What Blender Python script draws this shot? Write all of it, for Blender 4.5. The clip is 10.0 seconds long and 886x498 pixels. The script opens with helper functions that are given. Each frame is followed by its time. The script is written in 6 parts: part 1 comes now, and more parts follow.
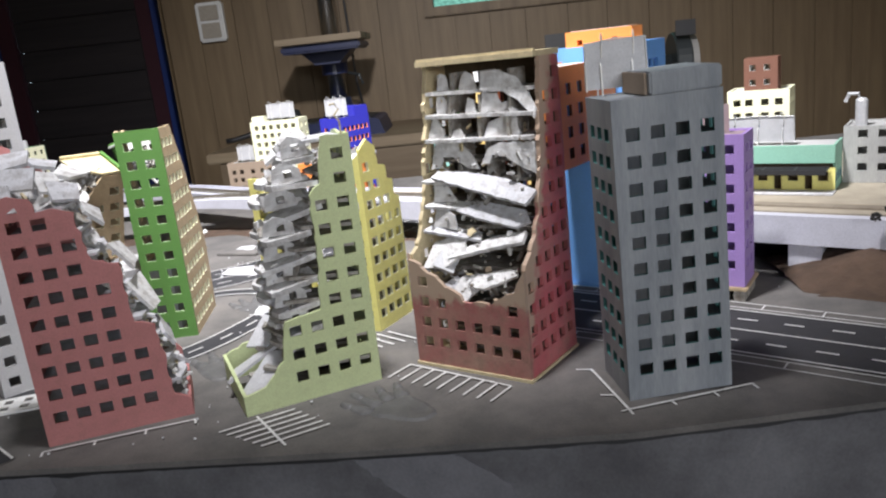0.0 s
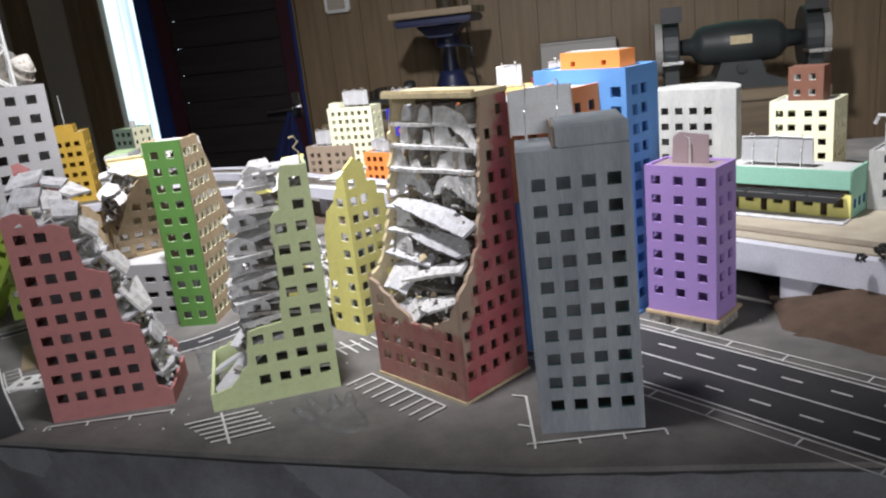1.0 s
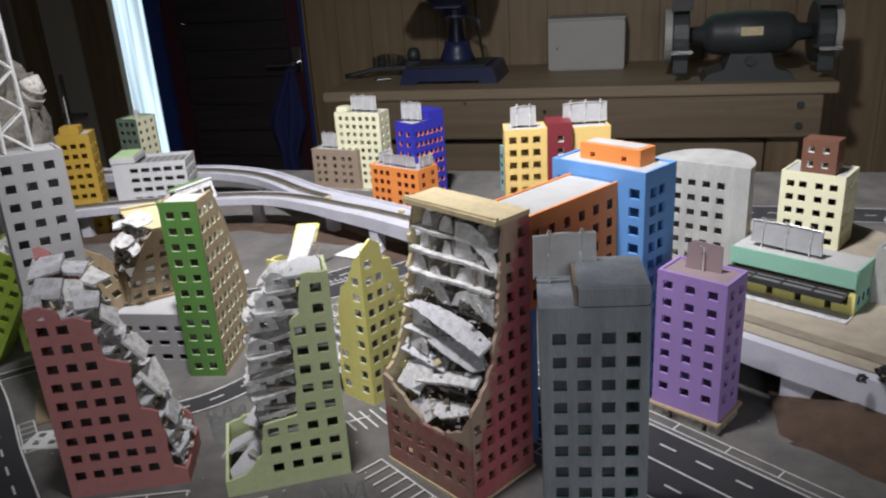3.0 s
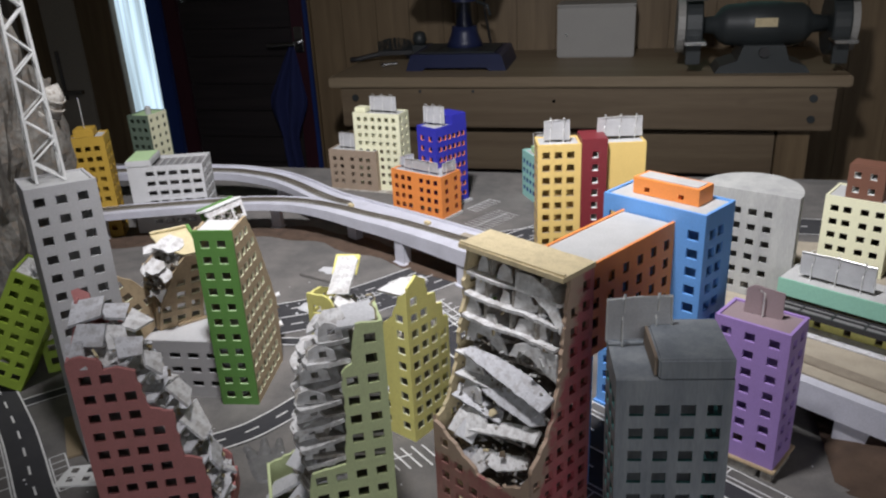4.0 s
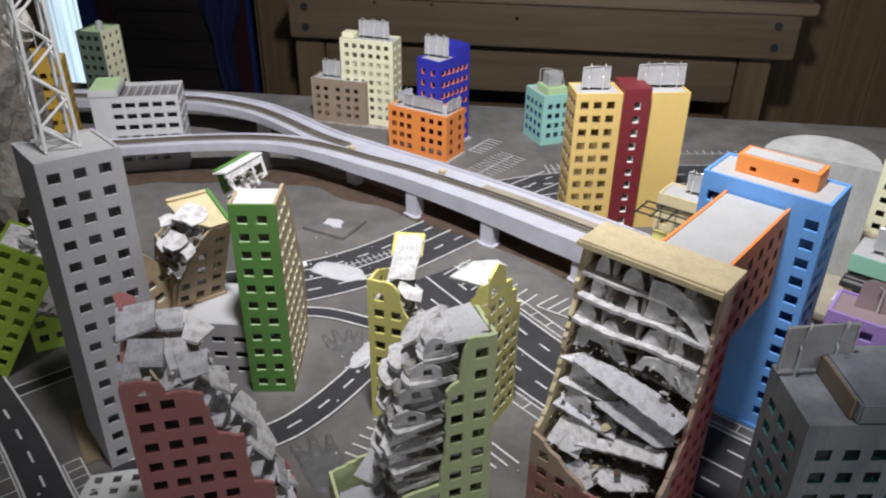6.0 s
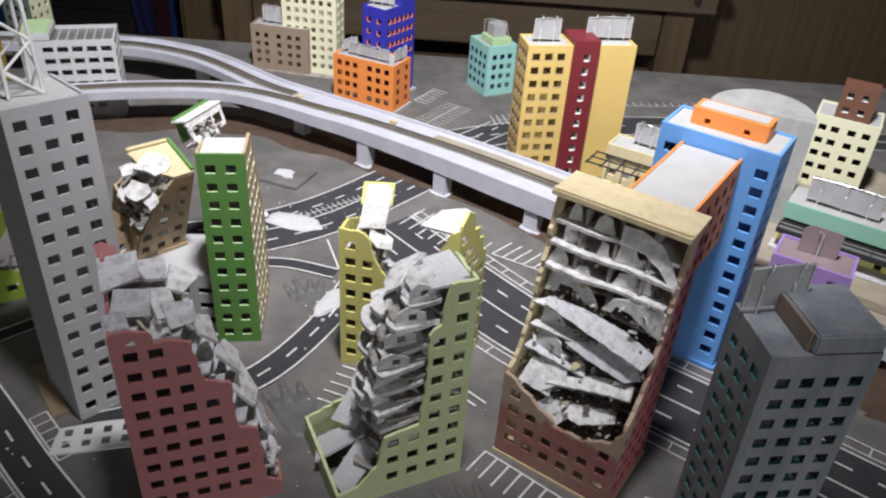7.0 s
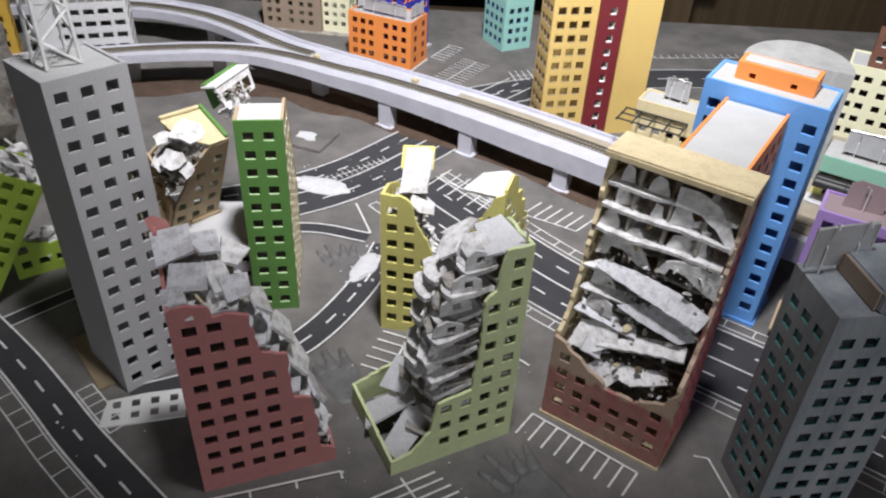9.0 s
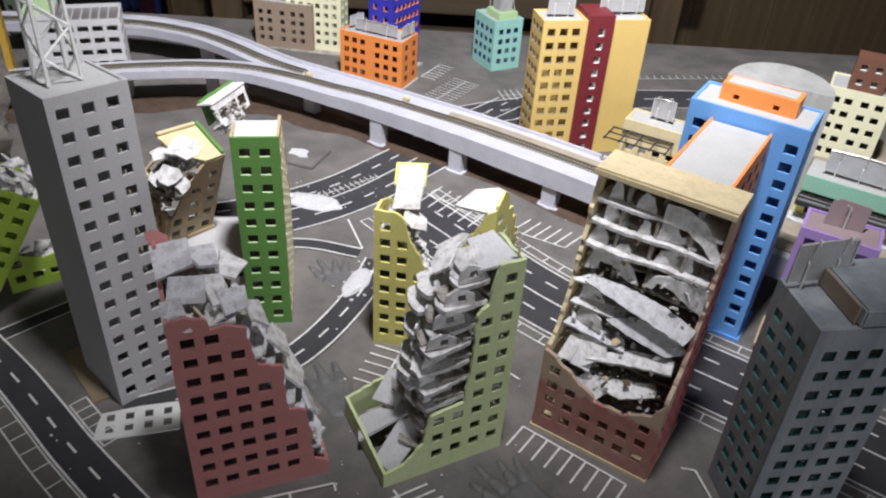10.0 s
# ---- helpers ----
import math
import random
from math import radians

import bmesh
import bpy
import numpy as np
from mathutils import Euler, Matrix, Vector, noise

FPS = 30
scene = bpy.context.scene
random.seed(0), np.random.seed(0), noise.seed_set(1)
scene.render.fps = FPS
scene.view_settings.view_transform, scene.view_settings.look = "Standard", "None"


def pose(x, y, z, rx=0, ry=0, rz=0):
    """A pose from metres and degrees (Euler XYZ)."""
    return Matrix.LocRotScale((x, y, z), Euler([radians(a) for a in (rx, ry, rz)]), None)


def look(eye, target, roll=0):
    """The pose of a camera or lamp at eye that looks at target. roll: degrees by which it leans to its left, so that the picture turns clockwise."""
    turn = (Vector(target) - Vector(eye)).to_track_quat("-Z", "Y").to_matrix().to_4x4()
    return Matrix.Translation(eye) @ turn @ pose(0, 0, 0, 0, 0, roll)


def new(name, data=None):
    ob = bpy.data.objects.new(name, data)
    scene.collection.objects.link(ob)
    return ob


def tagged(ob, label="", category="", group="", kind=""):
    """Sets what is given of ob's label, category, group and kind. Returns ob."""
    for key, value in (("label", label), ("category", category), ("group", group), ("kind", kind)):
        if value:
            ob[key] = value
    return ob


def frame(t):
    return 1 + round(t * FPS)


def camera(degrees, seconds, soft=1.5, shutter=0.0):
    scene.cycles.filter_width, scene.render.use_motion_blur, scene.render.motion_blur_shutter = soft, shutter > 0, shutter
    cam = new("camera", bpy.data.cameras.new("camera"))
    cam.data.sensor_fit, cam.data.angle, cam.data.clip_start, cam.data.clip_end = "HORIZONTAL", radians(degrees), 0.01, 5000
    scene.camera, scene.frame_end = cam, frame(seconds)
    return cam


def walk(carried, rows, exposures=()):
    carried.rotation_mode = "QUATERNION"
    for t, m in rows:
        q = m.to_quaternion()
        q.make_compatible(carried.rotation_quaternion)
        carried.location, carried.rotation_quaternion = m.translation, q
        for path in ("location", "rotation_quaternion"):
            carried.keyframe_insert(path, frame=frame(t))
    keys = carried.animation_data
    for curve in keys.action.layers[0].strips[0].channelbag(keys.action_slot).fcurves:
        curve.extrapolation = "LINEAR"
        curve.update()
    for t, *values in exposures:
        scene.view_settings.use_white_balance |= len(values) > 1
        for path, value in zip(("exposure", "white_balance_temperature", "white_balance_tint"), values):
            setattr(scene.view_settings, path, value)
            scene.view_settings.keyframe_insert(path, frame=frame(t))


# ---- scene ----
cam = camera(60.0, 10.0, soft=2.2)
PATH = [
    (0.0, (0.0026, -0.4520, 0.2019), (-0.0581, 0.5147, -0.0468), -6.31),
    (0.5, (0.1102, -0.4628, 0.2149), (-0.0613, 0.4860, -0.0504), -6.78),
    (1.0, (0.1306, -0.4527, 0.2371), (-0.1119, 0.4766, -0.0416), -6.39),
    (1.5, (0.1223, -0.4492, 0.2516), (-0.1555, 0.4677, -0.0347), -6.26),
    (2.0, (0.1167, -0.4535, 0.2897), (-0.1433, 0.4626, -0.0154), -5.34),
    (2.5, (0.1233, -0.4424, 0.3185), (-0.1159, 0.4700, -0.0138), -4.16),
    (4.0, (0.0676, -0.4022, 0.3884), (-0.1526, 0.4943, 0.0040), -2.76),
    (4.5, (0.0356, -0.3837, 0.3893), (-0.1542, 0.5090, -0.0194), -2.50),
    (5.0, (0.0017, -0.3551, 0.3902), (-0.1732, 0.5229, -0.0553), -1.18),
    (6.5, (-0.0875, -0.3345, 0.4154), (-0.1369, 0.5186, -0.1039), 2.51),
    (7.0, (-0.0977, -0.3498, 0.4130), (-0.0976, 0.4883, -0.1325), 4.07),
    (7.5, (-0.0875, -0.3495, 0.4036), (-0.1013, 0.4745, -0.1630), 2.61),
    (8.0, (-0.1017, -0.3458, 0.4037), (-0.0995, 0.4516, -0.1998), 2.80),
    (8.5, (-0.1198, -0.3439, 0.4088), (-0.1024, 0.4597, -0.1860), 3.55),
    (9.0, (-0.1309, -0.3421, 0.4133), (-0.1232, 0.4628, -0.1802), 3.14),
    (9.5, (-0.1346, -0.3461, 0.4132), (-0.1158, 0.4593, -0.1792), 3.16),
    (10.0, (-0.1351, -0.3514, 0.4175), (-0.1110, 0.4672, -0.1563), 4.00),
]
EXPOSURES = [(0.0, 0.90), (1.0, 0.74), (2.5, 0.22), (4.5, -0.18), (5.2, -0.18), (6.5, -0.12), (7.5, 0.12), (10.0, 0.06)]
walk(cam, [(t, look(eye, target, roll)) for t, eye, target, roll in PATH], EXPOSURES)

# ---- light ----
world = bpy.data.worlds.new("world")
scene.world = world
world.use_nodes = True
wn = world.node_tree.nodes
sky = wn.new("ShaderNodeTexSky")
sky.sky_type, sky.sun_disc = "NISHITA", False
sky.sun_elevation, sky.sun_rotation = radians(35), radians(200)
world.node_tree.links.new(sky.outputs[0], wn["Background"].inputs[0])
wn["Background"].inputs[1].default_value = 0.10


def area_lamp(name, at, target, size, power, colour, size_y=None):
    d = bpy.data.lights.new(name, "AREA")
    d.shape, d.size, d.energy, d.color = "DISK", size, power, colour
    if size_y:
        d.shape, d.size_y = "RECTANGLE", size_y
    ob = new(name, d)
    ob.matrix_world = look(at, target)
    return ob


# the bulb of the shaded workshop lamp that hangs over the board
LAMP = Vector((-0.09, -0.07, 0.98))
AIM = Vector((-0.09, 0.90, 0.0))
spot = bpy.data.lights.new("lamp_light", "SPOT")
spot.energy, spot.color, spot.spot_size, spot.spot_blend, spot.shadow_soft_size = 94.0, (0.965, 0.955, 1.0), radians(99), 1.0, 0.05
new("lamp_light", spot).matrix_world = look(LAMP, AIM)
# daylight from the window behind the camera
area_lamp("window_light", (0.80, -2.25, 0.62), (0.0, 0.4, 0.0), 0.85, 10.5, (0.92, 0.93, 1.0), 0.80)


# ---- materials ----
def material(name, colour, rough=0.6, dark=0.6, grain=900.0, stain=45.0, bump=0.25, amount=0.35, metal=0.0, second=None, stretch=(1, 1, 1), spread=0.0, dirt=0.0, worn=None):
    """Paint, card, plaster or metal: a fine grain, broad stains of a second colour, and relief."""
    m = bpy.data.materials.new(name)
    m.use_nodes = True
    nt = m.node_tree
    n, l = nt.nodes, nt.links
    b = n["Principled BSDF"]
    b.inputs["Roughness"].default_value, b.inputs["Metallic"].default_value = rough, metal
    co = n.new("ShaderNodeTexCoord")
    mp = n.new("ShaderNodeMapping")
    mp.inputs["Scale"].default_value = stretch
    l.new(co.outputs["Object"], mp.inputs[0])
    fine, broad = n.new("ShaderNodeTexNoise"), n.new("ShaderNodeTexNoise")
    fine.inputs["Scale"].default_value, fine.inputs["Detail"].default_value = grain, 6
    broad.inputs["Scale"].default_value, broad.inputs["Detail"].default_value = stain, 8
    broad.inputs["Roughness"].default_value = 0.65
    for t in (fine, broad):
        l.new(mp.outputs[0], t.inputs["Vector"])
    ramp = n.new("ShaderNodeValToRGB")
    ramp.color_ramp.elements[0].position, ramp.color_ramp.elements[1].position = 0.38, 0.68
    low = second or tuple(c * dark for c in colour)
    ramp.color_ramp.elements[0].color, ramp.color_ramp.elements[1].color = (*colour, 1), (*low, 1)
    l.new(broad.outputs["Fac"], ramp.inputs[0])
    base = n.new("ShaderNodeMix")
    base.data_type = "RGBA"
    base.inputs[0].default_value = amount
    base.inputs[6].default_value = (*colour, 1)
    l.new(ramp.outputs[0], base.inputs[7])
    mix = n.new("ShaderNodeMix")
    mix.data_type, mix.blend_type = "RGBA", "MULTIPLY"
    mix.inputs[0].default_value = 0.35
    gr = n.new("ShaderNodeMapRange")
    gr.inputs[1].default_value, gr.inputs[2].default_value, gr.inputs[3].default_value, gr.inputs[4].default_value = 0.3, 0.7, 0.65, 1.15
    l.new(fine.outputs["Fac"], gr.inputs[0])
    l.new(base.outputs[2], mix.inputs[6])
    l.new(gr.outputs[0], mix.inputs[7])
    out = mix.outputs[2]
    if dirt:
        # smudges of brown dust and small chipped spots
        for scale, lo, hi, tint, much in ((170.0, 0.50, 0.62, (0.16, 0.12, 0.085), dirt), (620.0, 0.60, 0.66, (0.06, 0.05, 0.045), dirt * 0.9)):
            dn, dr_, dm = n.new("ShaderNodeTexNoise"), n.new("ShaderNodeMapRange"), n.new("ShaderNodeMix")
            dn.inputs["Scale"].default_value, dn.inputs["Detail"].default_value = scale, 5
            l.new(mp.outputs[0], dn.inputs["Vector"])
            dr_.inputs[1].default_value, dr_.inputs[2].default_value, dr_.inputs[4].default_value = lo, hi, much
            l.new(dn.outputs["Fac"], dr_.inputs[0])
            dm.data_type = "RGBA"
            dm.inputs[7].default_value = (*tint, 1)
            l.new(dr_.outputs[0], dm.inputs[0])
            l.new(out, dm.inputs[6])
            out = dm.outputs[2]
    if worn:
        # paint rubbed down to bare card along a torn edge: where ax * x + az * z + c falls under the width
        ax, az, c, width, bare = worn
        sx, dot, wr, wm = n.new("ShaderNodeVectorMath"), n.new("ShaderNodeMath"), n.new("ShaderNodeMapRange"), n.new("ShaderNodeMix")
        sx.operation = "DOT_PRODUCT"
        sx.inputs[1].default_value = (ax, 0, az)
        l.new(co.outputs["Object"], sx.inputs[0])
        wn_ = n.new("ShaderNodeTexNoise")
        wn_.inputs["Scale"].default_value, wn_.inputs["Detail"].default_value = 120.0, 5
        l.new(co.outputs["Object"], wn_.inputs["Vector"])
        dot.operation = "MULTIPLY_ADD"
        dot.inputs[1].default_value = 0.030
        l.new(wn_.outputs["Fac"], dot.inputs[0])
        l.new(sx.outputs["Value"], dot.inputs[2])
        wr.inputs[1].default_value, wr.inputs[2].default_value, wr.inputs[3].default_value, wr.inputs[4].default_value = width - c + 0.013, width - c + 0.019, 0.85, 0.0
        l.new(dot.outputs[0], wr.inputs[0])
        wm.data_type = "RGBA"
        wm.inputs[7].default_value = (*bare, 1)
        l.new(wr.outputs[0], wm.inputs[0])
        l.new(out, wm.inputs[6])
        out = wm.outputs[2]
    if spread:
        info, hs = n.new("ShaderNodeObjectInfo"), n.new("ShaderNodeHueSaturation")
        vr = n.new("ShaderNodeMapRange")
        vr.inputs[3].default_value, vr.inputs[4].default_value = 1 - spread, 1 + spread
        l.new(info.outputs["Random"], vr.inputs[0])
        l.new(vr.outputs[0], hs.inputs["Value"])
        l.new(out, hs.inputs["Color"])
        out = hs.outputs[0]
    l.new(out, b.inputs["Base Color"])
    bp = n.new("ShaderNodeBump")
    bp.inputs["Strength"].default_value, bp.inputs["Distance"].default_value = bump, 0.4 / grain
    l.new(fine.outputs["Fac"], bp.inputs["Height"])
    l.new(bp.outputs[0], b.inputs["Normal"])
    return m


def wood(name, light, dark, rough=0.55, along=0, ring=28.0):
    """Planed wood: stretched grain lines, colour bands and a few knots."""
    m = bpy.data.materials.new(name)
    m.use_nodes = True
    nt = m.node_tree
    n, l = nt.nodes, nt.links
    b = n["Principled BSDF"]
    b.inputs["Roughness"].default_value = rough
    co, mp = n.new("ShaderNodeTexCoord"), n.new("ShaderNodeMapping")
    s = [1.0, 1.0, 1.0]
    s[along] = 0.06
    mp.inputs["Scale"].default_value = s
    l.new(co.outputs["Object"], mp.inputs[0])
    a, c = n.new("ShaderNodeTexNoise"), n.new("ShaderNodeTexNoise")
    a.inputs["Scale"].default_value, a.inputs["Detail"].default_value, a.inputs["Distortion"].default_value = ring, 7, 0.6
    c.inputs["Scale"].default_value, c.inputs["Detail"].default_value = ring * 9, 4
    knots = n.new("ShaderNodeTexVoronoi")
    knots.inputs["Scale"].default_value = 3.5
    mp2 = n.new("ShaderNodeMapping")
    s2 = [1.0, 1.0, 1.0]
    s2[along] = 0.55
    mp2.inputs["Scale"].default_value = s2
    l.new(co.outputs["Object"], mp2.inputs[0])
    l.new(mp2.outputs[0], knots.inputs["Vector"])
    for t in (a, c):
        l.new(mp.outputs[0], t.inputs["Vector"])
    ramp = n.new("ShaderNodeValToRGB")
    ramp.color_ramp.elements[0].position, ramp.color_ramp.elements[1].position = 0.35, 0.7
    ramp.color_ramp.elements[0].color, ramp.color_ramp.elements[1].color = (*light, 1), (*dark, 1)
    l.new(a.outputs["Fac"], ramp.inputs[0])
    kr = n.new("ShaderNodeValToRGB")
    kr.color_ramp.elements[0].position, kr.color_ramp.elements[1].position = 0.03, 0.09
    kr.color_ramp.elements[0].color, kr.color_ramp.elements[1].color = (0.12, 0.06, 0.03, 1), (1, 1, 1, 1)
    l.new(knots.outputs["Distance"], kr.inputs[0])
    mk, mk2 = n.new("ShaderNodeMix"), n.new("ShaderNodeMix")
    for t in (mk, mk2):
        t.data_type, t.blend_type = "RGBA", "MULTIPLY"
    mk.inputs[0].default_value, mk2.inputs[0].default_value = 0.8, 0.3
    l.new(ramp.outputs[0], mk.inputs[6])
    l.new(kr.outputs[0], mk.inputs[7])
    l.new(mk.outputs[2], mk2.inputs[6])
    l.new(c.outputs["Fac"], mk2.inputs[7])
    l.new(mk2.outputs[2], b.inputs["Base Color"])
    bp = n.new("ShaderNodeBump")
    bp.inputs["Strength"].default_value, bp.inputs["Distance"].default_value = 0.2, 0.002
    l.new(c.outputs["Fac"], bp.inputs["Height"])
    l.new(bp.outputs[0], b.inputs["Normal"])
    return m


ground_paint = material("ground_paint", (0.112, 0.107, 0.102), 0.85, grain=700, stain=17, amount=0.9, second=(0.205, 0.19, 0.175), bump=0.3)
asphalt = material("asphalt", (0.035, 0.035, 0.04), 0.85, grain=1200, stain=18, amount=0.6, second=(0.06, 0.058, 0.058))
line_paint = material("line_paint", (0.80, 0.80, 0.78), 0.8, grain=1500, stain=160, amount=0.6, dark=0.55)
earth = material("earth", (0.095, 0.060, 0.040), 0.95, grain=240, stain=60, amount=0.8, dark=0.45, bump=1.0)
fascia_paint = material("fascia_paint", (0.085, 0.083, 0.09), 0.75, grain=500, stain=11, amount=0.9, second=(0.20, 0.20, 0.21))
red_card = material("red_card", (0.50, 0.20, 0.19), 0.7, dark=0.72, dirt=0.10)
lime_card = material("light_green_card", (0.62, 0.70, 0.38), 0.65, dark=0.8, dirt=0.06)
lime_card2 = material("lime_card", (0.27, 0.38, 0.04), 0.6, dark=0.7)
maroon_side = material("maroon_side", (0.52, 0.11, 0.13), 0.6, stain=34, amount=0.6, second=(0.46, 0.24, 0.20), dirt=0.20, worn=(1.0, -0.303, 0.0185, 0.014, (0.50, 0.40, 0.29)))
maroon_card = material("maroon_front", (0.36, 0.13, 0.12), 0.65, stain=34, amount=0.75, second=(0.40, 0.27, 0.20), dirt=0.30, worn=(0.0, -1.0, 0.062, 0.014, (0.44, 0.34, 0.25)))
ochre_edge = material("ochre_edge", (0.68, 0.57, 0.35), 0.7, dark=0.7, amount=0.5, dirt=0.14)
grey_card = material("painted_grey", (0.215, 0.24, 0.265), 0.5, stain=48, amount=0.9, second=(0.40, 0.42, 0.44), stretch=(1, 1, 0.16))
teal = material("teal_reveal", (0.06, 0.22, 0.21), 0.6)
yellowed = material("yellowed_card", (0.70, 0.60, 0.36), 0.7, stain=60, dark=0.7, amount=0.6)
green_card = material("green_card", (0.115, 0.27, 0.06), 0.6, dark=0.8)
beige_card = material("beige_card", (0.55, 0.42, 0.26), 0.7, dark=0.7, dirt=0.15)
lemon_card = material("lemon_card", (0.84, 0.78, 0.26), 0.6, dark=0.85, dirt=0.05)
tower_card = material("tower_grey", (0.46, 0.455, 0.46), 0.6, dark=0.8)
white_card = material("white_card", (0.76, 0.76, 0.74), 0.65, dark=0.75)
strip_tan = material("strip_tan", (0.20, 0.165, 0.125), 0.9, stain=40, amount=0.8, second=(0.30, 0.26, 0.20))
# white card made greyer, with the shadow on the office block in its colour
greyed_white_card = material("greyed_white_card", (0.56, 0.56, 0.56), 0.65, dark=0.75)
pale_roof = material("pale_roof", (0.47, 0.47, 0.46), 0.7, dark=0.75, stain=60)
cream_card = material("cream_card", (0.76, 0.75, 0.53), 0.6, dark=0.85)
brown_card = material("brown_card", (0.30, 0.23, 0.17), 0.65, dark=0.75)
blue_card = material("blue_card", (0.035, 0.035, 0.40), 0.5, dark=0.7)
orange_card = material("orange_card", (0.87, 0.29, 0.07), 0.55, dark=0.8)
aqua_card = material("aqua_card", (0.33, 0.63, 0.56), 0.6, dark=0.8)
pale_green = material("pale_green_card", (0.48, 0.66, 0.36), 0.6, dark=0.8)
yellow_card = material("yellow_card", (0.74, 0.53, 0.18), 0.6, dark=0.85)
ochre_card = material("ochre_card", (0.46, 0.29, 0.04), 0.6, dark=0.8)
burgundy_card = material("burgundy_card", (0.19, 0.022, 0.03), 0.55, dark=0.7)
sky_card = material("sky_blue_card", (0.15, 0.37, 0.78), 0.55, dark=0.8)
purple_card = material("purple_card", (0.40, 0.26, 0.60), 0.55, dark=0.8)
round_paint = material("brushed_white", (0.42, 0.42, 0.40), 0.65, stain=50, amount=0.8, second=(0.27, 0.27, 0.27), stretch=(1, 1, 0.2))
mint_card = material("mint_card", (0.26, 0.50, 0.38), 0.6, dark=0.85)
dark_green = material("dark_green_card", (0.11, 0.15, 0.11), 0.6, dark=0.7)
darkbrown_card = material("dark_brown_card", (0.16, 0.07, 0.045), 0.6, dark=0.7)
deck_paint = material("deck_paint", (0.56, 0.56, 0.62), 0.7, stain=30, dark=0.75, amount=0.6)
track_bed = material("track_bed", (0.30, 0.29, 0.26), 0.85, grain=1500, stain=60, dark=0.6, amount=0.7)
rail_metal = material("rail_metal", (0.34, 0.31, 0.25), 0.4, metal=0.8)
sleeper_mat = material("sleeper", (0.11, 0.09, 0.07), 0.9)
tin = material("tin_sheet", (0.54, 0.54, 0.55), 0.45, metal=0.25, stain=70, dark=0.7, amount=0.6)
solder = material("solder_wire", (0.78, 0.78, 0.76), 0.3, metal=0.3)
smoke_plastic = material("smoked_plastic", (0.20, 0.19, 0.19), 0.3, dark=0.8)
debris = material("debris_card", (0.82, 0.815, 0.81), 0.85, grain=420, stain=110, amount=0.65, second=(0.48, 0.46, 0.44), spread=0.12, dirt=0.28, bump=0.6)
slab_grey = material("slab_grey", (0.64, 0.64, 0.665), 0.8, grain=420, stain=90, amount=0.55, dark=0.65, spread=0.10, dirt=0.28, bump=0.6)
dirty_card = material("dirty_card", (0.46, 0.44, 0.40), 0.85, grain=500, stain=80, amount=0.8, second=(0.16, 0.135, 0.11), spread=0.15, dirt=0.55, bump=0.7)
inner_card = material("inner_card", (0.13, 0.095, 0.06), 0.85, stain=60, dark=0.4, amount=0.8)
plaster = material("plaster", (0.60, 0.60, 0.61), 0.9, grain=500, stain=90, dark=0.7)
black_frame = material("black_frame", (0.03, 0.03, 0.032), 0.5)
pine_h = wood("pine_board", (0.215, 0.16, 0.10), (0.155, 0.11, 0.067), along=0)
pine_v = wood("pine_upright", (0.235, 0.166, 0.092), (0.158, 0.108, 0.058), along=2)
ply = wood("bench_ply", (0.32, 0.25, 0.16), (0.25, 0.185, 0.115), along=0, ring=14)
top_tan = material("plateau_tan", (0.40, 0.35, 0.27), 0.85, stain=40, dark=0.6, amount=0.6)
mauve_sheet = material("mauve_sheet", (0.34, 0.26, 0.27), 0.4, stain=60, dark=0.8)
dark_wood = wood("dark_stained", (0.034, 0.026, 0.028), (0.018, 0.014, 0.016), rough=0.7, along=0)
navy_paint = material("navy_paint", (0.02, 0.05, 0.22), 0.45, grain=200, stain=8, dark=0.7)
plum_paint = material("plum_paint", (0.055, 0.012, 0.022), 0.5, grain=200, stain=8)
cast_iron = material("cast_iron", (0.036, 0.042, 0.044), 0.45, grain=300, stain=20, dark=0.7)
navy_iron = material("navy_enamel", (0.018, 0.025, 0.075), 0.4, grain=300, stain=20)
steel = material("steel", (0.55, 0.55, 0.55), 0.25, metal=1.0, grain=300, stain=20)
grey_paint = material("grey_box_paint", (0.34, 0.33, 0.31), 0.5, grain=300, stain=10, dark=0.85)
blue_cloth = material("blue_cloth", (0.022, 0.032, 0.13), 0.9, grain=900, stain=15, dark=0.6)
wall_plaster = material("wall_plaster", (0.40, 0.36, 0.30), 0.85, grain=120, stain=3, dark=0.8)
concrete = material("concrete_floor", (0.20, 0.19, 0.18), 0.85, grain=150, stain=4, dark=0.7)


# ---- geometry helpers ----
def join(*geoms):
    """Joins (verts, faces) pairs."""
    vs, fs = [], []
    for v, f in geoms:
        k = len(vs)
        vs += [tuple(p) for p in v]
        fs += [tuple(i + k for i in q) for q in f]
    return vs, fs


def move(geom, m):
    return [tuple(m @ Vector(p)) for p in geom[0]], geom[1]


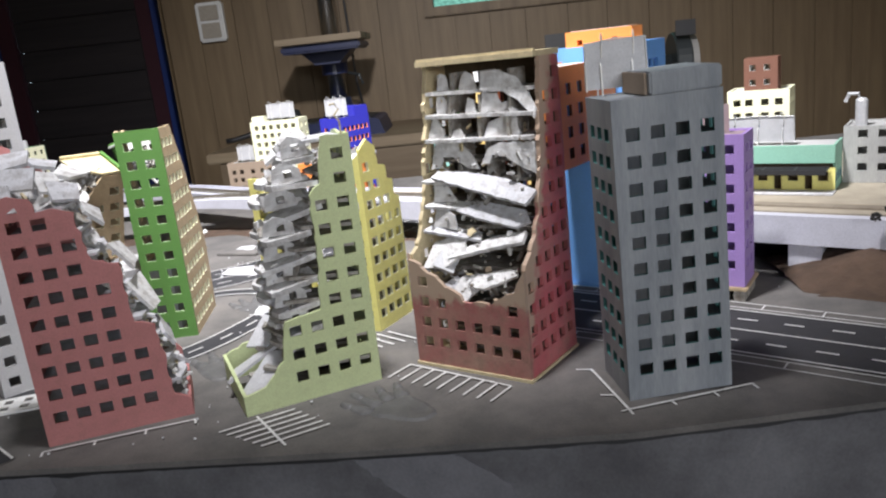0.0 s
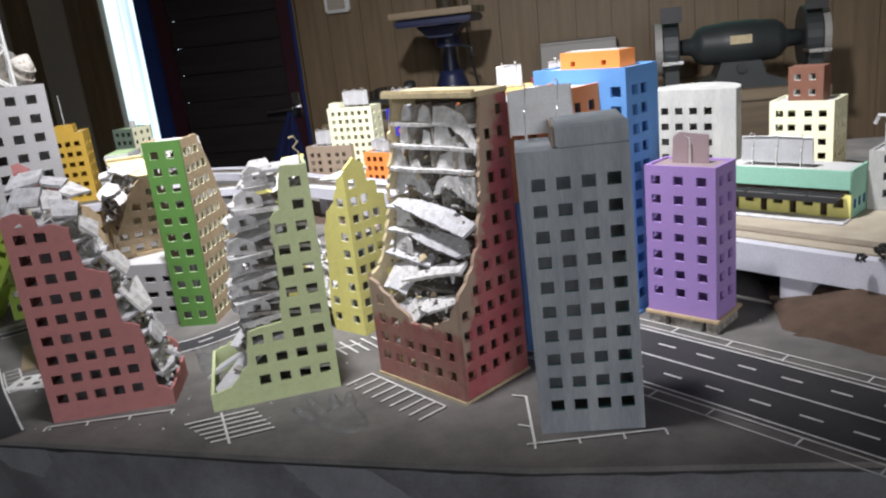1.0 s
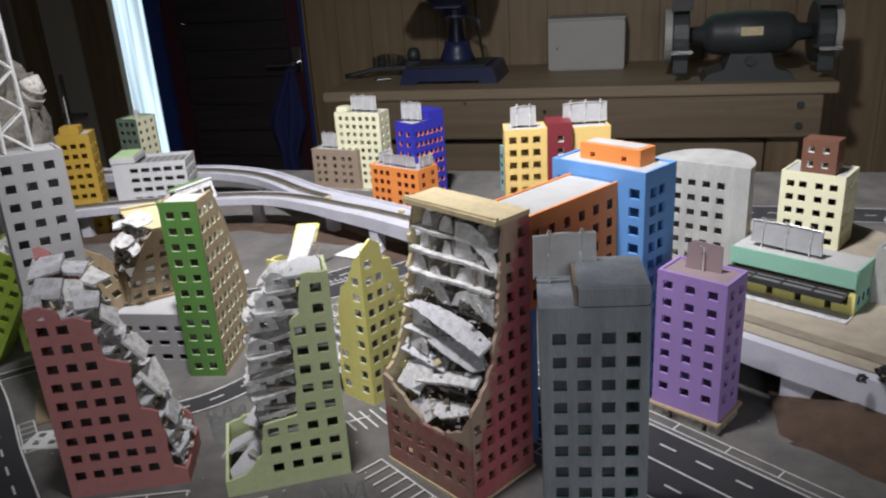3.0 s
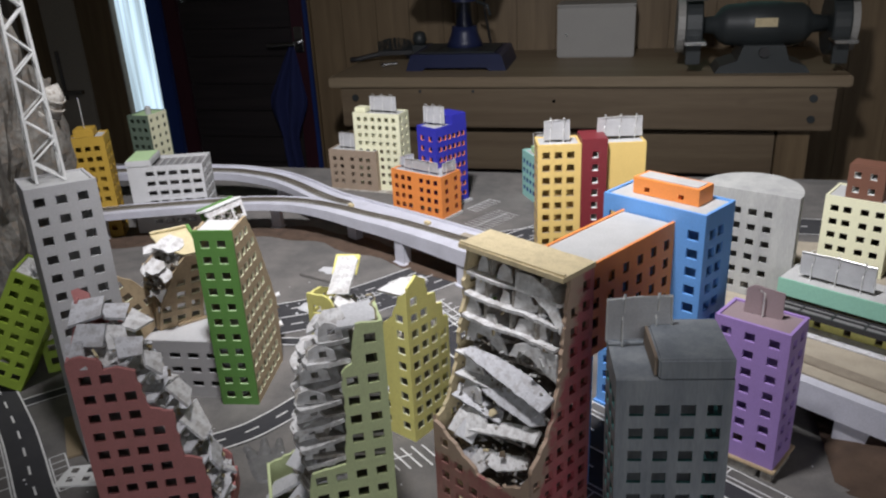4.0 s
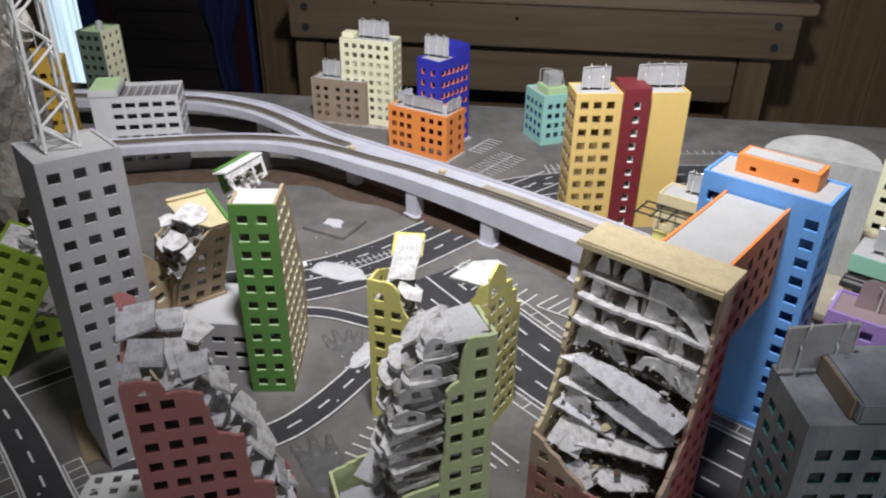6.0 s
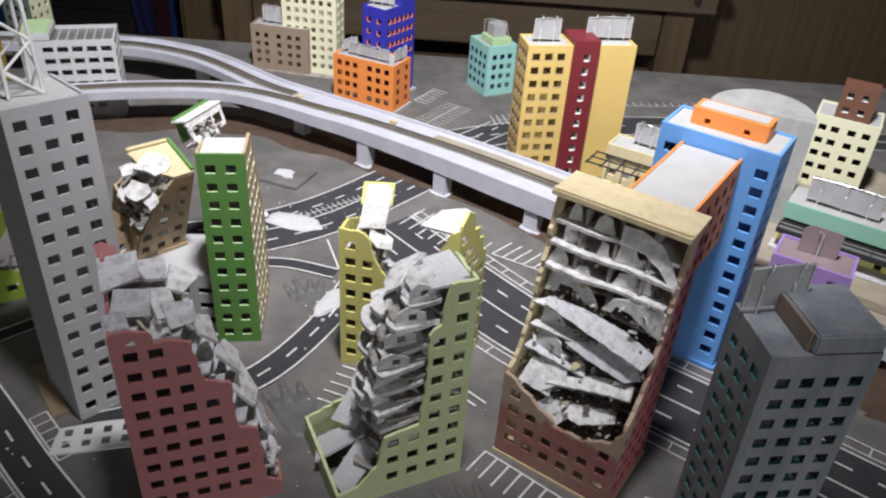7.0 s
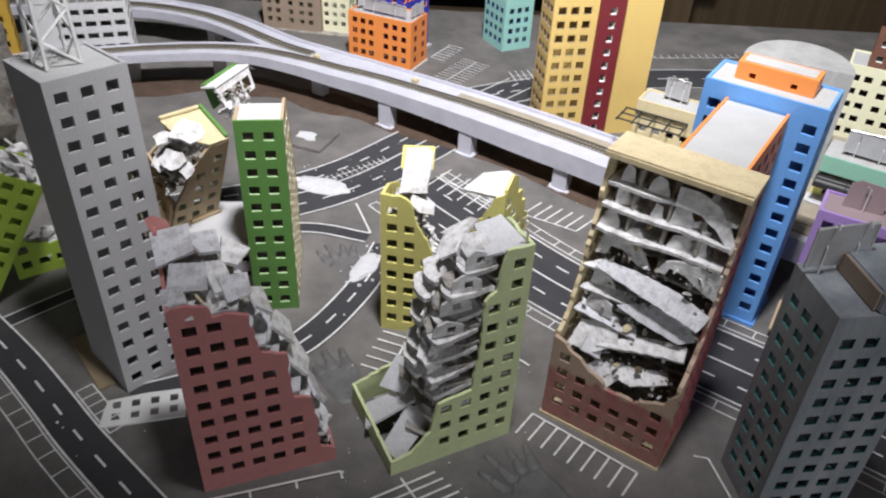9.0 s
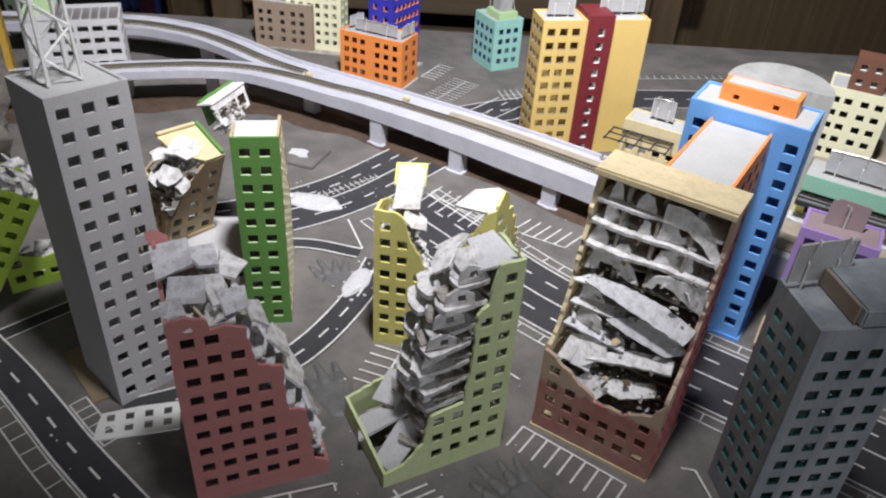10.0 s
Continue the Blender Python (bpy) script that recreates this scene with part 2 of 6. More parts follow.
def box(x0, y0, z0, x1, y1, z1, b=0.0):
    """A box with chamfered upright and level edges."""
    if not b:
        v = [(x, y, z) for z in (z0, z1) for y in (y0, y1) for x in (x0, x1)]
        return v, [(0, 2, 3, 1), (4, 5, 7, 6), (0, 1, 5, 4), (2, 6, 7, 3), (0, 4, 6, 2), (1, 3, 7, 5)]
    bm = bmesh.new()
    bmesh.ops.create_cube(bm, size=1.0)
    bmesh.ops.transform(bm, matrix=Matrix.LocRotScale(((x0 + x1) / 2, (y0 + y1) / 2, (z0 + z1) / 2), None, (x1 - x0, y1 - y0, z1 - z0)), verts=bm.verts)
    bmesh.ops.bevel(bm, geom=bm.edges[:], offset=b, segments=2, affect="EDGES")
    bm.verts.ensure_lookup_table()
    out = [tuple(p.co) for p in bm.verts], [tuple(p.index for p in f.verts) for f in bm.faces]
    bm.free()
    return out


def lathe(profile, n=24, axis="z"):
    """A turned solid from (radius, height) pairs."""
    v, f = [], []
    for r, h in profile:
        for i in range(n):
            a = 2 * math.pi * i / n
            v.append((r * math.cos(a), r * math.sin(a), h))
    for j in range(len(profile) - 1):
        for i in range(n):
            k = (i + 1) % n
            f.append((j * n + i, j * n + k, (j + 1) * n + k, (j + 1) * n + i))
    f.append(tuple(reversed(range(n))))
    f.append(tuple((len(profile) - 1) * n + i for i in range(n)))
    if axis == "x":
        v = [(z, x, y) for x, y, z in v]
    elif axis == "y":
        v = [(y, z, x) for x, y, z in v]
    return v, f


def prism(outline, thick):
    """An upright plate in the x-z plane, from y 0 to thick, out of a closed outline of (x, z)."""
    return panel(outline, [], thick)[:2]


def panel(outline, holes, thick):
    """A plate with through openings. Returns verts, faces and the set of face numbers that line the openings."""
    from mathutils.geometry import tessellate_polygon
    loops = [list(outline)] + [list(h) for h in holes]
    tris = tessellate_polygon([[Vector((x, z, 0)) for x, z in lp] for lp in loops])
    flat = [p for lp in loops for p in lp]
    n = len(flat)
    v = [(x, 0, z) for x, z in flat] + [(x, thick, z) for x, z in flat]
    f = []
    for a, b, c in tris:
        (ax, az), (bx, bz), (cx, cz) = flat[a], flat[b], flat[c]
        if (bx - ax) * (cz - az) - (bz - az) * (cx - ax) < 0:
            b, c = c, b
        f.append((a, b, c))
        f.append((a + n, c + n, b + n))
    k, lining = 0, set()
    for li, lp in enumerate(loops):
        m = len(lp)
        area = sum(lp[i][0] * lp[(i + 1) % m][1] - lp[(i + 1) % m][0] * lp[i][1] for i in range(m))
        for i in range(m):
            a, b = k + i, k + (i + 1) % m
            if (area < 0) == (li == 0):
                a, b = b, a
            if li:
                lining.add(len(f))
            f.append((b, a, a + n, b + n))
        k += m
    return v, f, lining


def part(name, geom, mat, parent=None, label="", m=None, smooth=False, lining=None):
    """One mesh object, under a thing or a part."""
    me = bpy.data.meshes.new(name)
    me.from_pydata(geom[0], [], geom[1])
    me.materials.append(mat)
    if lining is not None:
        me.materials.append(lining)
        for i in geom[2]:
            me.polygons[i].material_index = 1
    if smooth:
        for p in me.polygons:
            p.use_smooth = True
    me.update()
    ob = new(name, me)
    if parent:
        ob.parent = parent
    if m is not None:
        ob.matrix_basis = m
    return tagged(ob, label) if label else ob


def thing(name, label, category, m, group="", kind=""):
    ob = new(name)
    ob.matrix_basis = m
    ob.empty_display_size = 0.02
    return tagged(ob, label, category, group, kind)


def solid(name, geom, mat, label, category, m=None, kind="", smooth=False, group=""):
    return tagged(part(name, geom, mat, None, "", m, smooth), label, category, group, kind)


def tube(points, r, n=6):
    """A round rod through points."""
    v, f = [], []
    pts = [Vector(p) for p in points]
    for i, p in enumerate(pts):
        d = (pts[min(i + 1, len(pts) - 1)] - pts[max(i - 1, 0)]).normalized()
        a = d.orthogonal().normalized()
        b = d.cross(a)
        for k in range(n):
            t = 2 * math.pi * k / n
            v.append(tuple(p + r * (math.cos(t) * a + math.sin(t) * b)))
    for i in range(len(pts) - 1):
        for k in range(n):
            q = (k + 1) % n
            f.append((i * n + k, i * n + q, (i + 1) * n + q, (i + 1) * n + k))
    f.append(tuple(reversed(range(n))))
    f.append(tuple((len(pts) - 1) * n + k for k in range(n)))
    return v, f


def jag(points, step, rough, rng):
    """A broken edge: the way through points, cut up and shaken."""
    out = []
    for (x0, z0), (x1, z1) in zip(points, points[1:]):
        n = max(1, int(math.hypot(x1 - x0, z1 - z0) / step))
        for i in range(n):
            t = i / n
            s = 0 if i == 0 else rough
            out.append((x0 + (x1 - x0) * t + rng.uniform(-s, s), z0 + (z1 - z0) * t + rng.uniform(-s, s)))
    return out + [points[-1]]


def inside(p, outline):
    hit = False
    for (x0, z0), (x1, z1) in zip(outline, outline[1:] + outline[:1]):
        if (z0 > p[1]) != (z1 > p[1]) and p[0] < (x1 - x0) * (p[1] - z0) / (z1 - z0) + x0:
            hit = not hit
    return hit


def window_holes(cols, rows, ww, wh, outline=None, margin=0.0012):
    holes = []
    for z in rows:
        for x in cols:
            h = [(x - ww / 2, z - wh / 2), (x + ww / 2, z - wh / 2), (x + ww / 2, z + wh / 2), (x - ww / 2, z + wh / 2)]
            if outline:
                q = [(x + sx * (ww / 2 + margin), z + sz * (wh / 2 + margin)) for sx in (-1, 0, 1) for sz in (-1, 0, 1)]
                if not all(inside(p, outline) for p in q):
                    continue
            holes.append(h)
    return holes


def steps(first, last, n):
    return [first + (last - first) * i / (n - 1) for i in range(n)] if n > 1 else [first]


SIDES = {"front": lambda w, d: pose(0, 0, 0), "right": lambda w, d: pose(w, 0, 0, 0, 0, 90), "back": lambda w, d: pose(w, d, 0, 0, 0, 180), "left": lambda w, d: pose(0, d, 0, 0, 0, -90)}


def wall(parent, side, w, d, outline, mat, cols=(), rows=(), ww=0.0075, wh=0.0068, th=0.0022, lining=None, label="", z0=0.0):
    geo = panel(outline, window_holes(cols, rows, ww, wh, outline), th)
    return part("wall", geo, mat, parent, label, pose(0, 0, z0) @ SIDES[side](w, d), lining=lining)


def block(parent, w, d, h, mat, front=((), ()), right=((), ()), left=((), ()), back=((), ()), roof=None, lining=None, ww=0.0075, wh=0.0068, th=0.0022, z0=0.0, lip=0.0015, at=(0, 0), mats=None):
    """Four walls with openings and a sunk roof. Children of parent, or of a part."""
    base = pose(at[0], at[1], z0)
    mats = mats or {}
    for side, (cols, rows) in (("front", front), ("right", right), ("back", back), ("left", left)):
        n, t0 = (w, 0) if side in ("front", "back") else (d - th, th)
        o = [(t0, 0), (n, 0), (n, h), (t0, h)]
        if side == "left":
            cols = [d - c for c in cols]
        geo = panel(o, window_holes(cols, rows, ww, wh, o), th)
        part("wall", geo, mats.get(side, mat), parent, "", base @ SIDES[side](w, d), lining=lining)
    part("roof", box(th, th, h - lip - 0.002, w - th, d - th, h - lip), roof or pale_roof, parent, "", base)


def plate(rng, rx, ry, th, n=7, rough=0.25):
    """A broken piece of card: an uneven outline with thickness, lying flat, centred."""
    pts = []
    for i in range(n):
        a = 2 * math.pi * (i + 0.5 + rng.uniform(-0.28, 0.28)) / n
        k = 1 / max(abs(math.cos(a)), abs(math.sin(a))) * (1 - rng.uniform(0, rough))
        pts.append((rx * k * math.cos(a), ry * k * math.sin(a)))
    bend = rng.uniform(-1, 1) * rx * 0.12
    v = [(x, y, (th / 2) * s + bend * (x / rx) ** 2) for s in (-1, 1) for x, y in pts]
    f = [tuple(reversed(range(n))), tuple(range(n, 2 * n))]
    f += [(i, (i + 1) % n, n + (i + 1) % n, n + i) for i in range(n)]
    return v, f


def lump(rng, r, flat=1.0, sub=2, rough=0.35):
    """A small stone-like crumb."""
    bm = bmesh.new()
    bmesh.ops.create_icosphere(bm, subdivisions=sub, radius=r)
    o = Vector((rng.uniform(0, 99), rng.uniform(0, 99), rng.uniform(0, 99)))
    for p in bm.verts:
        p.co *= 1 + rough * noise.noise(p.co * (1.7 / r) + o)
        p.co.z *= flat
    bm.verts.ensure_lookup_table()
    out = [tuple(p.co) for p in bm.verts], [tuple(q.index for q in f.verts) for f in bm.faces]
    bm.free()
    return out


def rubble(parent, rng, n, spot, size, mats=None, name="slab", tilt=35, th=0.0016):
    """Loose broken slabs; spot(rng) gives a place in the thing's own space."""
    for i in range(n):
        p = spot(rng)
        s = size * rng.uniform(0.5, 1.25)
        part(name, plate(rng, s, s * rng.uniform(0.5, 0.9), th * rng.uniform(0.7, 1.3), rng.choice((4, 5, 5, 6)), 0.25), rng.choice(mats or (debris, slab_grey, debris)), parent, "",
             pose(p[0], p[1], p[2], rng.uniform(-tilt, tilt), rng.uniform(-tilt, tilt), rng.uniform(0, 360)))


def heap(parent, rng, x0, x1, y0, y1, top, rough, mat, nx=34, ny=24, label="packed rubble", floor_z=0.002):
    """A solid mound of packed rubble whose surface follows top(x, y)."""
    o = Vector((rng.uniform(0, 50), rng.uniform(0, 50), 0))
    v = []
    for j in range(ny + 1):
        for i in range(nx + 1):
            x, y = x0 + (x1 - x0) * i / nx, y0 + (y1 - y0) * j / ny
            c = noise.cell(Vector((x * 170, y * 170, 0)) + o)
            z = top(x, y) + rough * (0.9 * noise.noise(Vector((x * 150, y * 150, 0)) + o) + 0.5 * c + 0.5 * noise.noise(Vector((x * 420, y * 420, 3)) + o))
            v.append((x, y, max(floor_z, z)))
    f = [(j * (nx + 1) + i, j * (nx + 1) + i + 1, (j + 1) * (nx + 1) + i + 1, (j + 1) * (nx + 1) + i) for j in range(ny) for i in range(nx)]
    return tagged(part("packed_rubble", (v, f), mat, parent, label), kind="stuff")


def crumbs(parent, rng, n, spot, r, mat, label="crumbled plaster"):
    """The finest rubble of a ruin, too small to pick apart."""
    return tagged(part("plaster_grit", join(*[move(lump(rng, r * rng.uniform(0.4, 1.3), 0.8, 1), Matrix.Translation(spot(rng))) for i in range(n)]), mat, parent, label), kind="stuff")


def billboard(parent, w, h, m, posts=3, mat=None):
    """A tin sign on soldered wire posts, with a bent wire along the top."""
    b = part("billboard", panel([(0, 0.004), (w, 0.003), (w - 0.0004, h), (0.0006, h - 0.0006)], [], 0.0006)[:2], mat or tin, parent, "bare tin sheet", m)
    for i in range(posts):
        x = w * (i + 0.5) / posts
        part("post", tube([(x, -0.0015, 0), (x, -0.0012, h * 0.55), (x, 0.0035, h * 0.75), (x, 0.006, 0)], 0.0005), solder, b)
        part("lamp_arm", tube([(x + 0.001, -0.0004, h * 0.7), (x + 0.0015, -0.001, h + 0.002), (x, -0.004, h + 0.0035), (x - 0.001, -0.0055, h + 0.001)], 0.00045), solder, b)
    part("frame_wire", tube([(0.0005, -0.0006, 0.003), (0.0008, -0.0006, h - 0.001), (w * 0.5, -0.0008, h + 0.0004), (w - 0.0008, -0.0006, h - 0.0006), (w - 0.0004, -0.0006, 0.003)], 0.00045), solder, b)
    return b

# ---- the room ----
FLOOR, CEIL = -0.92, 1.45
XL, XR, YB, YF, YD = -2.95, 1.9, -2.4, 2.50, 3.02
solid("floor", box(XL, YB, FLOOR - 0.05, XR, YD + 0.1, FLOOR), concrete, "grey concrete workshop floor", "floor", kind="structure")
solid("ceiling", box(XL - 0.1, YB - 0.1, CEIL, XR + 0.1, YD + 0.1, CEIL + 0.05), pine_h, "plain pine board ceiling", "ceiling", kind="structure")
solid("wall_east", box(XR, YB, FLOOR, XR + 0.1, YD + 0.1, CEIL), pine_v, "pine boarded side wall", "wall", kind="structure")
solid("wall_west", box(XL - 0.1, YB, FLOOR, XL, YD + 0.1, CEIL), wall_plaster, "dark plastered side wall", "wall", kind="structure")


def opening_wall(name, label, x0, x1, y, th, holes, mat):
    return solid(name, panel([(x0, FLOOR), (x1, FLOOR), (x1, CEIL), (x0, CEIL)], holes, th)[:2], mat, label, "wall", pose(0, y, 0), "structure")


# wall behind the workbench: pine boards, with a small high window
CORNER = -1.122
north = opening_wall("wall_north", "knotty pine boarded wall behind the workbench", CORNER, XR, YF, 0.08, [[(-0.12, 0.36), (0.76, 0.36), (0.76, 1.04), (-0.12, 1.04)]], pine_v)
rng = random.Random(31)
bx = CORNER + 0.002
while bx < XR - 0.02:
    wd = rng.uniform(0.125, 0.155)
    x1 = min(bx + wd, XR)
    inside_window = bx < 0.78 and x1 > -0.14
    for z0, z1 in ([(FLOOR, 0.32), (1.08, CEIL - 0.002)] if inside_window else [(FLOOR, CEIL - 0.002)]):
        part("plank", box(0, -0.014 - rng.uniform(0, 0.0015), 0, x1 - bx - 0.0015, 0.0, z1 - z0, 0.0012), pine_v, north, "", pose(bx, 0, z0))
    bx = x1
w1 = thing("window_1", "small high window with a pine frame, daylight and leaves outside", "window", pose(-0.12, YF - 0.03, 0.36), kind="structure")
for g0 in ((0, 0, -0.035, 0.88, 0.09, 0.0), (0, 0, 0.68, 0.88, 0.09, 0.715), (-0.035, 0, -0.035, 0.0, 0.09, 0.715), (0.88, 0, -0.035, 0.915, 0.09, 0.715)):
    part("window_frame", box(*g0, 0.004), pine_v, w1)
return_wall = solid("wall_recess", box(CORNER, YF + 0.082, FLOOR, CORNER + 0.08, YD, CEIL), pine_v, "pine boarded return wall beside the door", "wall", kind="structure")
part("corner_post", box(CORNER - 0.006, YF - 0.03, FLOOR, CORNER, YF + 0.06, CEIL, 0.005), pine_v, return_wall)
opening_wall("wall_door", "wall with the open doorway", XL, CORNER, YD, 0.08, [[(-2.40, FLOOR + 0.002), (-1.36, FLOOR + 0.002), (-1.36, 1.12), (-2.40, 1.12)]], wall_plaster)
opening_wall("wall_south", "plain wall with a wide window", XL, XR, YB - 0.1, 0.1, [[(-0.1, 0.0), (1.25, 0.0), (1.25, 1.05), (-0.1, 1.05)]], wall_plaster)

# the door: dark boarded leaf, ajar, blue frame, plum lining
d1 = thing("door_1", "dark stained boarded door standing ajar in a blue frame", "door", pose(-1.98, YD - 0.045, FLOOR), kind="structure")
for i in range(16):
    part("board", box(0, 0, 0.03 + i * 0.128, 0.555, 0.04, 0.155 + i * 0.128, 0.004), dark_wood, d1)
part("backing", box(0.0, 0.041, 0.0, 0.555, 0.052, 2.08), dark_wood, d1)
part("stile", box(-0.077, -0.012, 0.0, -0.004, 0.045, 2.09, 0.004), plum_paint, d1)
part("stile", box(0.559, -0.012, 0.0, 0.625, 0.045, 2.09, 0.004), plum_paint, d1)
part("door_frame", box(-0.154, -0.03, 0.0, -0.081, 0.045, 2.04, 0.004), navy_paint, d1, "blue painted frame edge")
part("door_frame", box(0.629, -0.03, 0.0, 0.650, 0.045, 2.04, 0.004), navy_paint, d1, "blue painted frame edge")
hd = part("door_handle", join(tube([(0.594, -0.075, 0.862), (0.480, -0.075, 0.857), (0.462, -0.070, 0.855)], 0.009, 8), tube([(0.594, -0.012, 0.862), (0.594, -0.075, 0.862)], 0.010, 8)), steel, d1, "worn steel lever")
part("plate", box(0.572, -0.022, 0.815, 0.614, -0.0125, 0.93, 0.003), steel, hd)
# cloth hung from the handle: gathered at the lever, spreading to a hanging corner
cl, cf = [], []
for i in range(29):
    q = i / 28
    wd = 0.014 + (0.082 * min(1, q / 0.36) if q < 0.42 else 0.082 - 0.050 * min(1, (q - 0.42) / 0.22))
    for j in range(17):
        u = j / 16 - 0.5
        cl.append((u * wd * 2 - 0.055 * math.sin(q * 2.6), 0.026 * math.cos(u * 15 + q * 2.0) * min(1, q * 4) * (1.0 - 0.5 * abs(u)), -0.62 * q - 0.05 * abs(u) * q))
cf = [(i * 17 + j, i * 17 + j + 1, (i + 1) * 17 + j + 1, (i + 1) * 17 + j) for i in range(28) for j in range(16)]
cloth = solid("cloth", (cl, cf), blue_cloth, "crumpled dark blue cloth hanging from the door handle", "cloth", pose(-1.400, YD - 0.122, -0.070), smooth=True)
sm = cloth.modifiers.new("thick", "SOLIDIFY")
sm.thickness = 0.004
# pine door leaf beside the opening, with its lever
d2 = thing("door_2", "pale pine door leaf folded back beside the opening", "door", pose(-2.86, YD - 0.075, FLOOR), kind="structure")
for i in range(3):
    part("board", box((0.0, 0.150, 0.348)[i], 0.0, 0.0, (0.147, 0.345, 0.538)[i], 0.045, 2.05, 0.004), (pine_v, wall_plaster, pine_v)[i], d2)
part("door_handle", join(tube([(0.20, 0.0, 0.64), (0.20, -0.06, 0.64), (0.34, -0.06, 0.648)], 0.011, 8), tube([(0.20, -0.012, 0.60), (0.20, -0.012, 0.84)], 0.010, 8)), steel, d2, "steel lever with a long plate")


def glow(name, colour, power, streaks):
    m = bpy.data.materials.new(name)
    m.use_nodes = True
    n, l = m.node_tree.nodes, m.node_tree.links
    n.remove(n["Principled BSDF"])
    e, t, r = n.new("ShaderNodeEmission"), n.new("ShaderNodeTexNoise"), n.new("ShaderNodeValToRGB")
    co, mp = n.new("ShaderNodeTexCoord"), n.new("ShaderNodeMapping")
    mp.inputs["Scale"].default_value = streaks
    l.new(co.outputs["Object"], mp.inputs[0])
    l.new(mp.outputs[0], t.inputs[0])
    t.inputs["Scale"].default_value, t.inputs["Detail"].default_value = 9, 5
    r.color_ramp.elements[0].color, r.color_ramp.elements[1].color = (*[c * 0.45 for c in colour], 1), (*colour, 1)
    r.color_ramp.elements[0].position, r.color_ramp.elements[1].position = 0.35, 0.6
    l.new(t.outputs[0], r.inputs[0])
    l.new(r.outputs[0], e.inputs[0])
    e.inputs[1].default_value = power
    l.new(e.outputs[0], n["Material Output"].inputs[0])
    return m


daylight = glow("daylight", (0.66, 0.86, 1.0), 1.35, (6.0, 1.0, 0.10))
leaves = glow("leaves_outside", (0.30, 0.75, 0.62), 0.5, (6, 1, 6))
solid("backdrop", box(-2.9, YD + 0.5, FLOOR, -1.2, YD + 0.52, CEIL), daylight, "bright daylight behind a pale curtain outside the door", "backdrop", kind="structure")
solid("backdrop", box(-0.5, YF + 0.5, 0.2, 1.1, YF + 0.52, 1.4), leaves, "bright green leaves outside the small window", "backdrop", kind="structure")
# switch box on the wall
sw = thing("wall_socket", "cream plastic double switch box on the pine wall", "switch", pose(-0.99, YF - 0.014, 0.325))
part("case", box(0, -0.03, 0, 0.10, 0, 0.14, 0.006), white_card, sw)
part("cover", box(0.015, -0.036, 0.075, 0.085, -0.0305, 0.128, 0.002), wall_plaster, sw)
part("cover", box(0.015, -0.036, 0.012, 0.085, -0.0305, 0.066, 0.002), wall_plaster, sw)

# ---- workbench ----
BZ, BY = -0.035, 1.93
wb = thing("workbench", "heavy pine workbench with a plywood top against the wall", "workbench", pose(-0.858, BY, FLOOR))
bh = BZ - FLOOR
part("top", box(0, 0, bh - 0.032, 1.545, 0.55, bh, 0.004), ply, wb, "worn plywood top")
ap = part("apron", box(0.035, 0.012, bh - 0.160, 1.510, 0.05, bh - 0.033, 0.004), pine_h, wb)
for x in (0.085, 1.450):
    for z in (bh - 0.065, bh - 0.125):
        part("bolt", move(lathe([(0.011, 0), (0.011, 0.004), (0.006, 0.007)], 12, "y"), pose(x, 0.006, z)), cast_iron, ap)
for x in (0.72, 0.72, 0.30, 0.47):
    part("screw", move(lathe([(0.005, 0), (0.005, 0.003)], 8, "y"), pose(x, 0.010, bh - (0.075 if x > 0.5 else 0.045))), cast_iron, ap)
for x in (0.035, 1.375):
    part("leg", box(x, 0.055, 0, x + 0.09, 0.14, bh - 0.033, 0.004), pine_v, wb)
    part("leg", box(x, 0.42, 0, x + 0.09, 0.51, bh - 0.033, 0.004), pine_v, wb)
part("drawer_front", box(0.13, 0.06, bh - 0.31, 1.370, 0.09, bh - 0.178, 0.004), pine_h, wb, "plain pine board below the apron")
part("rail", box(0.13, 0.06, bh - 0.49, 1.370, 0.10, bh - 0.36, 0.004), pine_h, wb)
part("shelf", box(0.13, 0.145, 0.14, 1.370, 0.41, 0.165), pine_h, wb)
part("backboard", box(0.02, 0.535, 0.16, 1.52, 0.548, bh - 0.034), dark_wood, wb)

# bench grinder
gr = thing("bench_grinder", "dark grey cast iron bench grinder with two guarded wheels", "bench grinder", pose(0.452, 2.05, BZ))
part("base", prism([(-0.13, 0), (0.13, 0), (0.115, 0.02), (0.07, 0.035), (0.055, 0.078), (-0.055, 0.078), (-0.07, 0.035), (-0.115, 0.02)], 0.15), cast_iron, gr, "", pose(0, -0.075, 0))
part("motor", move(lathe([(0.022, -0.172), (0.026, -0.135), (0.048, -0.118), (0.058, -0.100), (0.061, -0.05), (0.064, -0.045), (0.064, 0.045), (0.061, 0.05), (0.058, 0.100), (0.048, 0.118), (0.026, 0.135), (0.022, 0.172)], 32, "x"), pose(0, 0, 0.128)), cast_iron, gr, smooth=True)
part("switch", move(lathe([(0.014, 0), (0.014, 0.01), (0.008, 0.014)], 14, "y"), pose(0, -0.088, 0.06)), black_frame, gr)
part("name_plate", box(-0.030, -0.0665, 0.128, 0.030, -0.060, 0.152), ochre_edge, gr, "small brass maker's plate")
